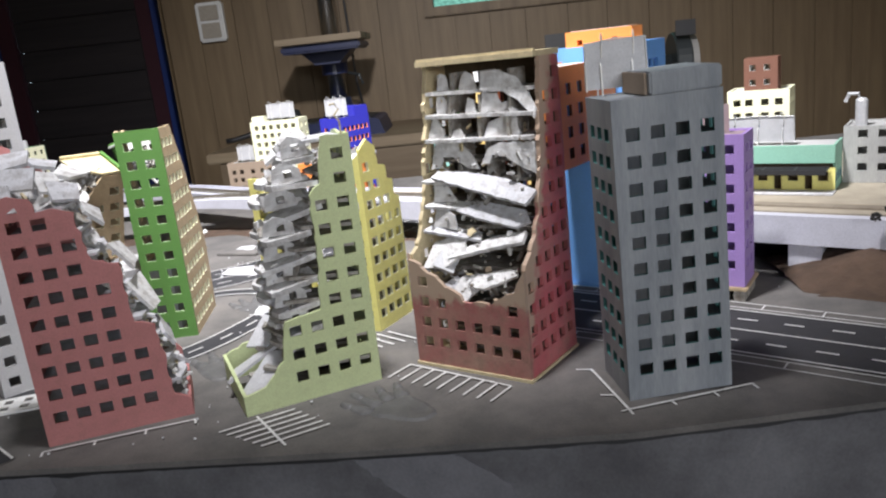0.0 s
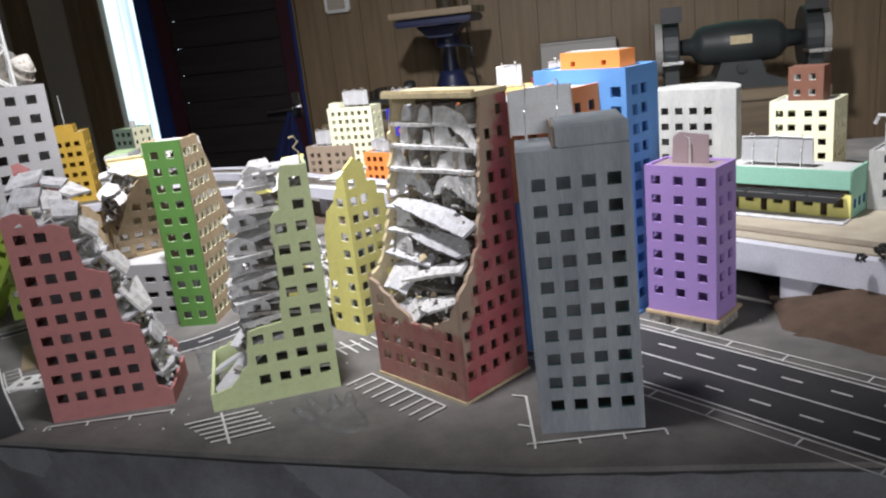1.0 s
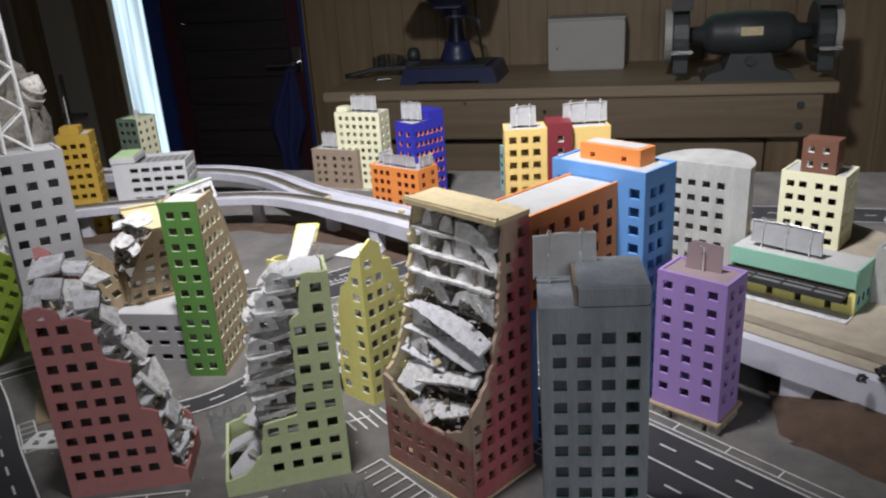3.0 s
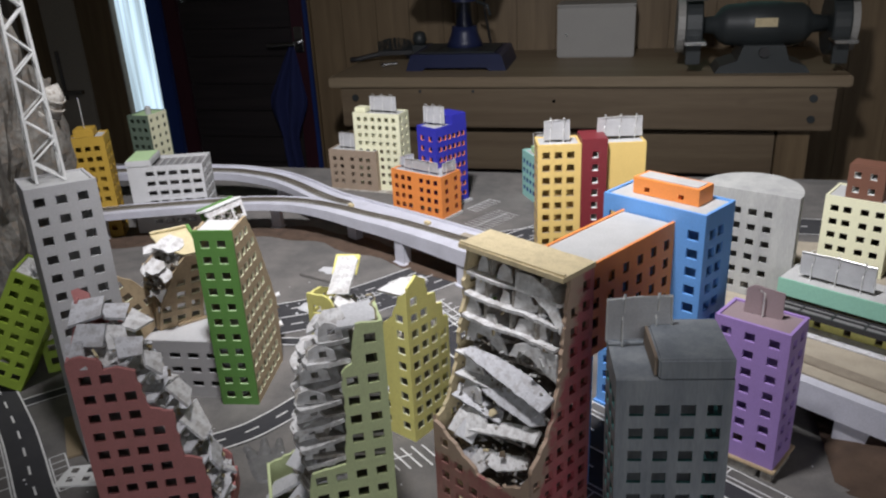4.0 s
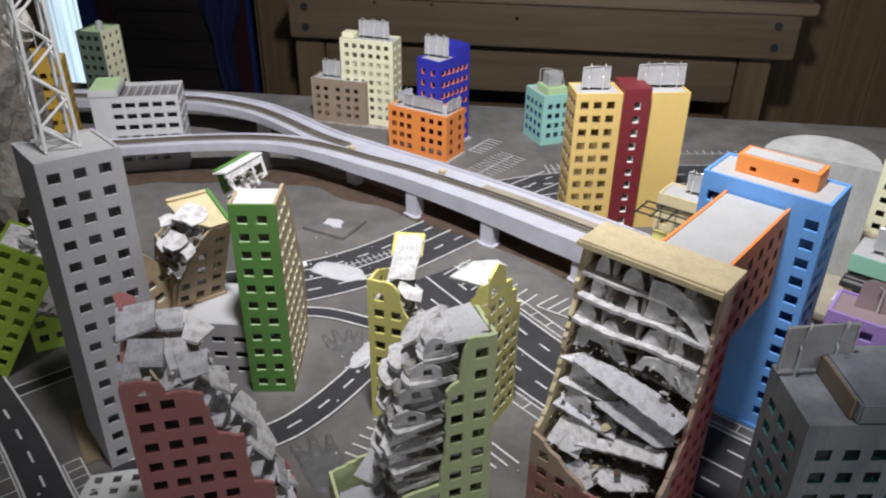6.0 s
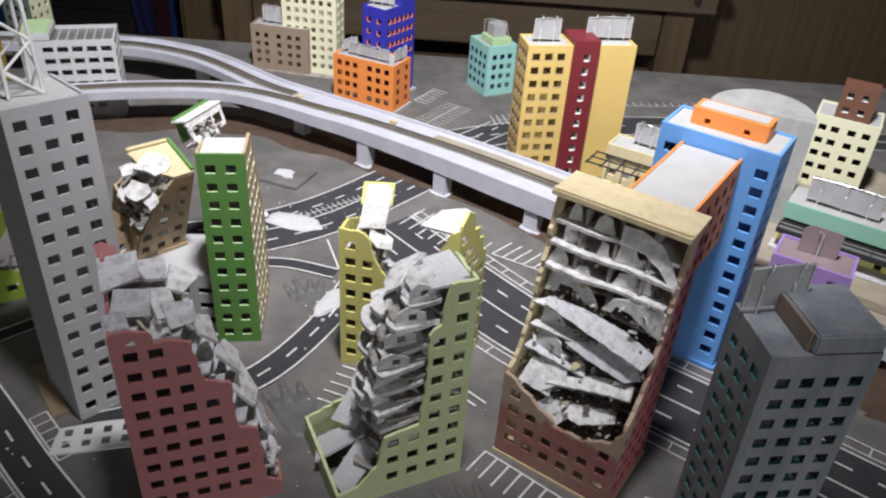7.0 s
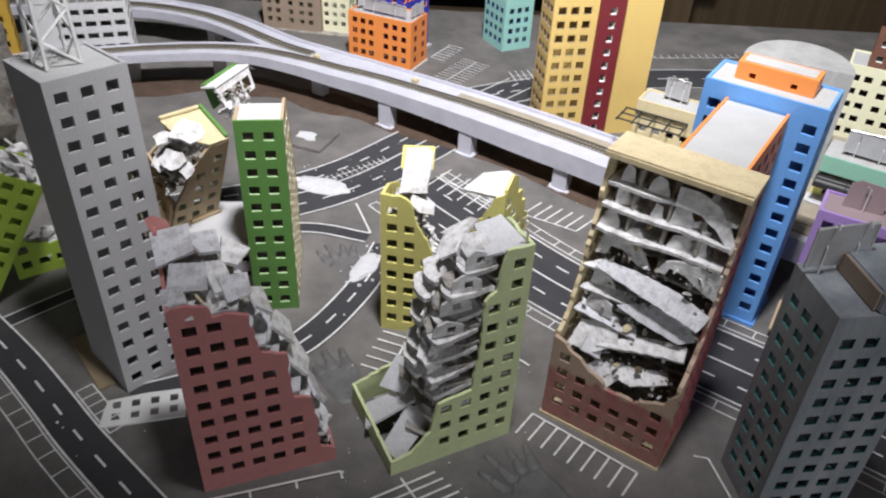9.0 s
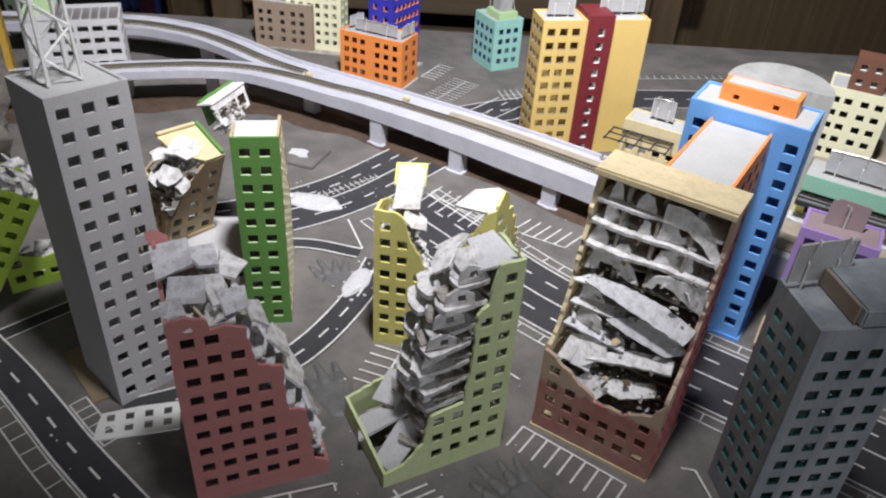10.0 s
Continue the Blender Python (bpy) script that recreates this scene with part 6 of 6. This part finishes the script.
crumbs(fb, rng, 70, lambda r: (r.uniform(0.0, 0.036), r.uniform(-0.005, 0.006), r.uniform(-0.012, 0.012)), 0.0016, dirty_card)
part("rod", tube([(0.012, 0.006, 0.002), (0.018, -0.010, -0.030), (0.018, -0.018, -0.055)], 0.0012), solder, fb, "bent wire holding the piece up")

# beige tower snapped and leaning on the low block
rng = random.Random(15)
bg = thing("beige_ruin", "beige model tower snapped off, leaning forward on the low block", "model ruin", pose(-0.3400, 0.1440, 0.0586, 0, 0, 48) @ pose(0, 0, 0, 20, 2, 0))
w, d, h = 0.043, 0.038, 0.082
wall(bg, "front", w, d, low([(0.002, 0), (w, 0), (w, h), (0.027, h), (0.020, 0.073), (0.013, 0.062), (0.010, 0.046), (0.004, 0.030)], rng, rough=0.0012), beige_card, steps(0.009, 0.0355, 3), rows_of(0.0100, 5, 0.0142), lining=cream_card)
wall(bg, "right", w, d, [(0.0023, 0), (d, 0.016), (d, h), (0.0023, h)], beige_card, steps(0.010, 0.027, 2), rows_of(0.024, 4, 0.0142), lining=cream_card)
wall(bg, "left", w, d, low([(0, 0.016), (d - 0.0023, 0), (d - 0.0023, 0.028), (0.020, 0.044), (0, 0.052)], rng), beige_card)
wall(bg, "back", w, d, low([(0.0023, 0.016), (w - 0.0023, 0.016), (w - 0.0023, 0.052), (w - 0.010, 0.061), (0.024, h), (0.0023, h)], rng, rough=0.0004), beige_card)
part("base_strip", box(0.018, -0.0022, 0.0, w + 0.002, 0.0, 0.0045, 0.0004), beige_card, bg)
part("roof", flat(low([(0.026, 0.0002), (w, 0.0002), (w, d), (0.008, d), (0.010, 0.016)], rng), h + 0.0002, h + 0.0020), yellowed, bg, "yellowed roof piece")
part("roof_rim", box(0.008, d - 0.003, h + 0.0021, w - 0.003, d, h + 0.0046, 0.0005), yellowed, bg)
part("roof_edge", box(w - 0.0028, 0.001, h + 0.0021, w, d, h + 0.0048, 0.0005), green_card, bg, "green roof edge")
for x, y, z, rx, ry, rz, sx, sy in ((0.0200, 0.0170, 0.0845, 1, -3, 30, 0.0135, 0.0120), (0.0030, 0.0090, 0.0700, 8, -26, 14, 0.0085, 0.0090), (0.0050, 0.0240, 0.0780, -4, -18, -10, 0.0075, 0.0070), (0.0100, 0.0010, 0.0650, 40, -24, 8, 0.0060, 0.0055), (-0.0020, 0.0160, 0.0630, 6, -40, 4, 0.0060, 0.0070)):
    part("slab", plate(rng, sx, sy, 0.0020, 9, 0.28), debris, bg, "thick white slab on the broken top", pose(x, y, z, rx, ry, rz))
heap(bg, rng, 0.003, 0.030, 0.003, d - 0.004, lambda x, y: 0.052 + 0.028 * min(1, x / 0.024), 0.005, dirty_card)
rubble(bg, rng, 26, lambda r: (lambda x: (x, r.uniform(0.002, 0.028), 0.050 + 0.032 * (x / 0.026) + r.uniform(-0.008, 0.002)))(r.uniform(-0.002, 0.022)), 0.0042, (dirty_card, debris, inner_card), tilt=55)
crumbs(bg, rng, 110, lambda r: (lambda x: (x, r.uniform(-0.001, 0.028), 0.050 + 0.033 * (x / 0.026) + r.uniform(-0.010, 0.003)))(r.uniform(-0.002, 0.022)), 0.0016, dirty_card)
rubble(bg, rng, 24, lambda r: (lambda x: (x, r.uniform(-0.001, 0.030), 0.051 + 0.033 * (x / 0.026) + r.uniform(-0.006, 0.004)))(r.uniform(-0.004, 0.024)), 0.0030, (debris, slab_grey, inner_card), tilt=75, th=0.0010)
bg2 = thing("beige_stump", "torn beige model wall piece slumped sideways on the low block", "model ruin", pose(-0.3455, 0.1430, 0.0588, 0, 0, 42) @ pose(0, 0, 0, 3, -24, 0))
o = low([(-0.016, -0.006), (0.022, 0.008), (0.022, 0.030), (0.016, 0.050), (0.008, 0.064), (0.004, 0.080), (-0.016, 0.088)], rng, rough=0.001)
part("wall", panel(o, window_holes(steps(-0.009, 0.015, 3), rows_of(0.014, 6, 0.0140), 0.0075, 0.0068, o), 0.0022), beige_card, bg2, lining=cream_card)
# plain dark brown sheet set a little behind the torn wall
part("back_wall", panel([(-0.014, 0.0), (0.014, 0.004), (0.010, 0.040), (-0.014, 0.060)], [], 0.002)[:2], inner_card, bg2, "dark brown sheet behind the torn wall", pose(0, 0.016, 0))
rubble(bg2, rng, 8, lambda r: (r.uniform(-0.010, 0.006), r.uniform(0.002, 0.014), r.uniform(0.050, 0.082)), 0.0045, tilt=70)

# lemon yellow ruin, torn into two halves
rng = random.Random(16)
ly = thing("lemon_ruin", "lemon yellow model tower half torn open, rubble spilling out", "model ruin", pose(-0.1724, 0.1098, 0, 0, 0, -9))
w, d = 0.042, 0.046
wall(ly, "front", w, d, low([(0, 0), (0.041, 0), (0.042, 0.050), (0.039, 0.075), (0.035, 0.090), (0.027, 0.102), (0.022, 0.120), (0.014, 0.125), (0, 0.125)], rng, rough=0.0009), lemon_card, steps(0.0085, 0.034, 3), rows_of(0.0130, 9, 0.0141))
wall(ly, "left", w, d, low([(0, 0), (d - 0.0023, 0), (d - 0.0023, 0.125), (0.026, 0.122), (0, 0.108)], rng), lemon_card, steps(0.009, 0.037, 3), rows_of(0.0130, 8, 0.0141))
wall(ly, "back", w, d, low([(0.0023, 0), (w - 0.0023, 0), (w - 0.0023, 0.110), (0.020, 0.07), (0.0023, 0.04)], rng), lemon_card)
for i in range(8):
    z = 0.006 + 0.0141 * i
    part("floor_slab", flat(low([(0.003, 0.003), (0.039 - 0.0018 * i, 0.003), (0.035 - 0.0018 * i, d - 0.004), (0.003, d - 0.004)], rng), z - 0.0008, z + 0.0008), dirty_card, ly)
tip = part("roof_piece", prism(jag([(0, 0), (0.021, 0.001), (0.023, 0.030), (0.018, 0.034), (0.003, 0.033), (0, 0)], 0.004, 0.0004, rng)[:-1], 0.0014), debris, ly, "white roof slab tipped up", pose(0.010, 0.014, 0.119, -42, -8, -4))
part("roof_rim", box(-0.001, 0.0016, 0.018, 0.023, 0.004, 0.0355, 0.0006), lemon_card, tip, "yellow rim behind the slab")
part("slab", plate(rng, 0.010, 0.008, 0.0018, 6, 0.2), debris, ly, "pale slab under the tipped roof", pose(0.028, 0.012, 0.113, 34, 22, 10))
heap(ly, rng, 0.006, 0.046, 0.004, d - 0.004, lambda x, y: 0.112 - 0.085 * max(0, (x - 0.020) / 0.026) ** 0.8 - 0.12 * y, 0.005, debris)
rubble(ly, rng, 34, lambda r: (lambda x: (x, r.uniform(0.004, 0.040), 0.118 - 0.085 * max(0, (x - 0.018) / 0.028) ** 0.8 + r.uniform(-0.012, 0.003)))(r.uniform(0.020, 0.050)), 0.0062, tilt=50)
crumbs(ly, rng, 150, lambda r: (lambda x: (x, r.uniform(0.004, 0.040), 0.115 - 0.085 * max(0, (x - 0.018) / 0.028) ** 0.8 + r.uniform(-0.012, 0.003)))(r.uniform(0.020, 0.050)), 0.0018, debris)
ly2 = thing("lemon_ruin", "lemon yellow model tower half turned aside, its top stepped and torn", "model ruin", pose(-0.1202, 0.1147, 0, 0, 0, -26))
w, d = 0.038, 0.049
wall(ly2, "front", w, d, low([(0.002, 0), (w, 0), (w, 0.137), (0.030, 0.131), (0.022, 0.112), (0.012, 0.104), (0.006, 0.085), (0.004, 0.050), (0.000, 0.020)], rng, rough=0.0009), lemon_card, steps(0.0085, 0.0295, 2), rows_of(0.0130, 9, 0.0141), lining=cream_card)
wall(ly2, "right", w, d, low([(0.0023, 0), (d, 0), (d, 0.096), (0.0425, 0.099), (0.0420, 0.111), (0.0345, 0.113), (0.0340, 0.123), (0.0245, 0.125), (0.0235, 0.139), (0.013, 0.146), (0.0023, 0.139)], rng, rough=0.0008), lemon_card, steps(0.008, 0.042, 4), rows_of(0.0130, 9, 0.0141), lining=cream_card)
wall(ly2, "back", w, d, low([(0.0023, 0), (w - 0.0023, 0), (w - 0.0023, 0.045), (0.016, 0.075), (0.0023, 0.097)], rng), lemon_card)
for i in range(7):
    z = 0.006 + 0.0141 * i
    part("floor_slab", flat(low([(0.006 + 0.002 * i, 0.003), (w - 0.003, 0.003), (w - 0.003, d - 0.004), (0.010 + 0.002 * i, d - 0.008)], rng), z - 0.0008, z + 0.0008), dirty_card, ly2)
part("slab", flat([(0.004, 0.004), (0.0355, 0.003), (0.0355, 0.030), (0.026, 0.034), (0.010, 0.026)], -0.0010, 0.0010), debris, ly2, "white roof slab under the peak", pose(0, 0, 0.1265, 8, -6, 0))
rubble(ly2, rng, 18, lambda r: (lambda x: (x, r.uniform(0.004, 0.036), 0.030 + 0.085 * (x / 0.03) + r.uniform(-0.014, 0.002)))(r.uniform(0.000, 0.026)), 0.006, tilt=50)
crumbs(ly2, rng, 80, lambda r: (lambda x: (x, r.uniform(0.004, 0.036), 0.030 + 0.085 * (x / 0.03) + r.uniform(-0.014, 0.002)))(r.uniform(0.000, 0.026)), 0.0018, debris)

# bright lime ruin at the edge, tipped
rng = random.Random(17)
lm = thing("lime_ruin", "bright lime green model tower tipped on its edge", "model ruin", pose(-0.479, 0.112, 0.0, 0, 0, 20) @ pose(0, 0, 0, 0, 31, 0) @ pose(-0.045, 0, 0))
block(lm, 0.045, 0.040, 0.118, lime_card2, (steps(0.009, 0.036, 3), rows_of(0.013, 8, 0.0138)), (steps(0.010, 0.030, 2), rows_of(0.013, 8, 0.0138)), roof=debris)
rubble(lm, rng, 14, lambda r: (r.uniform(0.006, 0.042), r.uniform(0.004, 0.034), 0.119 + r.uniform(0, 0.010)), 0.008)
lm2 = thing("lime_stump", "low broken storey of lime green card", "model ruin", pose(-0.475, 0.146, 0.0, 0, 0, 35))
wall(lm2, "front", 0.045, 0.035, low([(0, 0), (0.045, 0), (0.045, 0.030), (0.030, 0.026), (0.012, 0.036), (0, 0.034)], rng), lime_card2, steps(0.009, 0.036, 3), rows_of(0.012, 2))
wall(lm2, "right", 0.045, 0.035, low([(0.0023, 0), (0.035, 0), (0.035, 0.02), (0.02, 0.026), (0.0023, 0.030)], rng), lime_card2, steps(0.010, 0.026, 2), rows_of(0.012, 1))
rubble(lm2, rng, 20, lambda r: (r.uniform(0.004, 0.04), r.uniform(0.004, 0.03), r.uniform(0.010, 0.030)), 0.008)

# rough grey rock behind the tall tower
bm = bmesh.new()
bmesh.ops.create_icosphere(bm, subdivisions=5, radius=1.0)
for p in bm.verts:
    q = p.co.copy()
    p.co *= 1 + 0.30 * noise.noise(q * 2.1) + 0.20 * noise.noise(q * 6) + 0.10 * noise.noise(q * 15) + 0.05 * noise.noise(q * 34)
    p.co = Vector((p.co.x * 0.085, p.co.y * 0.10, max(0.0, p.co.z * 0.22 + 0.12)))
bm.verts.ensure_lookup_table()
rock = [tuple(p.co) for p in bm.verts], [tuple(q.index for q in f.verts) for f in bm.faces]
bm.free()
rock_mat = material("rock_crust", (0.19, 0.18, 0.16), 0.95, grain=200, stain=55, amount=0.9, second=(0.06, 0.05, 0.04), bump=1.0, dirt=0.5)
solid("rock", rock, rock_mat, "tall crusty pale grey rock beside the leaning tower", "rock", pose(-0.612, 0.265, -0.001, 0, 0, 20))
bpipe = thing("bent_pipe", "pale ribbed bent pipe end sticking out from the rock", "pipe", pose(-0.533, 0.30, 0.228))
part("pipe", tube([(-0.03, 0, -0.012), (-0.012, 0, -0.010), (0.004, 0, 0.0), (0.010, 0, 0.014), (0.006, 0, 0.024)], 0.011, 14), dirty_card, bpipe, smooth=True)
for q in ((0.0, -0.004), (0.007, 0.005), (0.010, 0.014)):
    part("rib", tube([(q[0] - 0.001, 0, q[1] - 0.0012), (q[0] + 0.001, 0, q[1] + 0.0012)], 0.0122, 14), dirty_card, bpipe)

# ---- loose things on the ground ----
ff = thing("fallen_facade", "off-white facade strip with windows lying flat on the ground", "model debris", pose(-0.3585, 0.0205, 0.0015, 0, 0, 15) @ pose(0, 0, 0, -90, 0, 0))
o = [(0, -0.026), (0.056, -0.026), (0.056, 0.0), (0.030, 0.0005), (0.004, -0.002), (0.002, -0.010)]
part("wall", panel(o, window_holes(steps(0.010, 0.048, 4), [-0.018, -0.0075], 0.0055, 0.006, o), 0.002), white_card, ff, lining=dirty_card)
solid("wood_strip", box(-0.032, -0.006, 0, 0.032, 0.006, 0.0022, 0.0006), ply, "flat strip of bare wood lying beside the tower", "wood", pose(-0.380, 0.057, 0, 0, 0, -50))


def footprint(m, s, toes, label, mat):
    """A heavy clawed print pressed into the board: a soft worn pad and jointed toes with raised rounded backs."""
    n = 120
    v = []
    for j in range(n):
        for i in range(n):
            x, y = (i / (n - 1) - 0.5) * 0.066, -0.033 + j / (n - 1) * 0.080
            ragged = 0.0016 * noise.noise(Vector((x * 130, y * 130, s * 7))) + 0.0006 * noise.noise(Vector((x * 400, y * 400, s * 3)))
            k = max(0, min(1, (0.006 - y) / 0.024))
            edge = (0.0165 - 0.0055 * k) - math.hypot(x + 0.001 - 0.002 * k, max(0, y - 0.004) + max(0, -0.014 - y)) + ragged
            z = -0.0006 + 0.0015 * max(0, min(1, edge / 0.0035)) - 0.0007 * math.exp(-(((x - 0.004) / 0.006) ** 2 + ((y + 0.015) / 0.005) ** 2))
            for tx, ty, bx, by in toes:
                ux, uy = tx - bx, ty - by
                q = math.hypot(ux, uy)
                t = max(0, min(1, ((x - bx) * ux + (y - by) * uy) / q ** 2))
                r = (0.0050 - 0.0026 * t) * (1 - 0.30 * math.exp(-((t - 0.52) / 0.07) ** 2))
                e = 1 - math.hypot(x - bx - ux * t, y - by - uy * t) / (r + 0.3 * ragged)
                if e > 0:
                    z = max(z, -0.0002 + 0.0022 * math.sqrt(e) * (1 - 0.5 * math.exp(-((t - 0.52) / 0.05) ** 2)))
                elif e > -0.22 and y > 0.010:
                    z = min(z, -0.0006)
            z += 0.00008 * noise.noise(Vector((x * 420, y * 420, 2)))
            v.append((x * s, y * s, z * s))
    f = [(j * n + i, j * n + i + 1, (j + 1) * n + i + 1, (j + 1) * n + i) for j in range(n - 1) for i in range(n - 1)]
    f = [q for q in f if max(v[c][2] for c in q) > -0.0004 * s]
    solid("footprint", (v, f), mat, label, "footprint", m, group="clawed prints in the streets", smooth=True)


print_grey = material("print_grey", (0.150, 0.148, 0.146), 0.6, grain=600, stain=60, amount=0.7, dark=0.55)
FOUR = ((-0.0173, 0.0348, -0.0150, 0.0170), (-0.0045, 0.0405, -0.0055, 0.0185), (0.0100, 0.0335, 0.0045, 0.0175), (0.0205, 0.0280, 0.0130, 0.0140))
THREE = ((-0.0205, 0.0250, -0.0130, 0.0105), (-0.0064, 0.0310, -0.0040, 0.0135), (0.0065, 0.0290, 0.0070, 0.0110))
footprint(pose(-0.058, -0.036, 0.0003, 0, 0, 48), 1.0, FOUR, "clawed grey print pressed into the board by the ruins", print_grey)
footprint(pose(-0.2080, 0.188, 0.0007, 0, 0, 34), 0.85, FOUR, "clawed grey print broken into the curved street", print_grey)
footprint(pose(-0.1960, 0.052, 0.0007, 0, 0, 20), 1.0, THREE, "clawed grey print beside the curved street", print_grey)
rng = random.Random(21)
for x, y, s, a in ((-0.1930, 0.1855, 0.016, 66), (-0.251, 0.314, 0.023, -14)):
    sp = thing("plaster_splash", "broken patch of bare white plaster in the road", "plaster", pose(x, y, 0.0004, 0, 0, a))
    bl = lump(rng, s, 1.0, 4, 0.20)
    part("patch", ([(px * 1.35, py * 0.60, pz * 0.22) for px, py, pz in bl[0]], bl[1]), plaster, sp, smooth=True)
    tagged(part("plaster_grit", join(*[move(lump(rng, 0.0014 * rng.uniform(0.4, 1.4), 0.7, 1), pose(rng.gauss(0, s * 0.9), rng.gauss(0, s * 0.5), 0.0012)) for i in range(22)]), plaster, sp), kind="stuff")
grit = []
for i in range(120):
    cx, cy, sp = rng.choice(((-0.17, -0.02, 0.03), (-0.13, 0.05, 0.04), (-0.2, 0.22, 0.08), (-0.26, 0.33, 0.04), (0.0, 0.2, 0.1), (-0.3, 0.0, 0.05), (-0.1, 0.38, 0.1)))
    grit.append(move(lump(rng, 0.0009 * rng.uniform(0.3, 1.3), 0.8, 1), pose(rng.gauss(cx, sp), max(-0.06, rng.gauss(cy, sp)), 0.0014)))
solid("grit", join(*grit), plaster, "scattered crumbs of white plaster on the streets", "grit", kind="stuff")

# black sponge bushes by the track on the plateau
def bush(x, y, r, seed, label):
    """A small clump of dark sponge: many leafy lumps round a short stem."""
    rg = random.Random(seed)
    b = thing("bush", label, "bush", pose(x, y, PZ), "bushes by the track")
    part("stem", lathe([(r * 0.16, 0), (r * 0.10, r * 0.6)], 8), sleeper_mat, b)
    bits = []
    for i in range(70):
        u, a = rg.uniform(-0.6, 1), rg.uniform(0, 2 * math.pi)
        k = math.sqrt(max(0, 1 - u * u)) * rg.uniform(0.55, 1.05)
        bits.append(move(lump(rg, r * rg.uniform(0.14, 0.30), 0.9, 1, 0.6), pose(r * k * math.cos(a), r * k * math.sin(a), r * (0.95 + 0.85 * u), 0, 0, rg.uniform(0, 360))))
    part("crown", join(*bits), sponge, b)


sponge = material("black_sponge", (0.022, 0.022, 0.02), 0.95, grain=500, stain=90, dark=0.5, bump=1.0)
for i, (x, y, r) in enumerate(((0.281, 0.099, 0.0036), (0.297, 0.103, 0.0062), (0.318, 0.140, 0.0058), (0.330, 0.146, 0.0066))):
    bush(x, y, r, 40 + i, "small black sponge bush on the plateau edge")

# ---- shaded workshop lamp hanging over the board ----
lp = thing("pendant_lamp", "shaded workshop lamp hanging on its cord over the board", "lamp", look(LAMP, AIM))
sh = lathe([(0.135, 0.012), (0.130, 0.016), (0.105, 0.045), (0.055, 0.080), (0.03, 0.10)], 32)
part("shade", (sh[0], sh[1][:-2]), white_card, lp, smooth=True)
part("socket", lathe([(0.02, 0.07), (0.02, 0.13), (0.008, 0.14)], 16), black_frame, lp)
top = look(LAMP, AIM).inverted() @ Vector((LAMP.x, LAMP.y - 0.05, CEIL + 0.002))
part("cord", tube([(0, 0, 0.138), tuple(Vector((0, 0, 0.138)).lerp(top, 0.5) + Vector((0, 0.01, 0.02))), tuple(top)], 0.003), black_frame, lp)
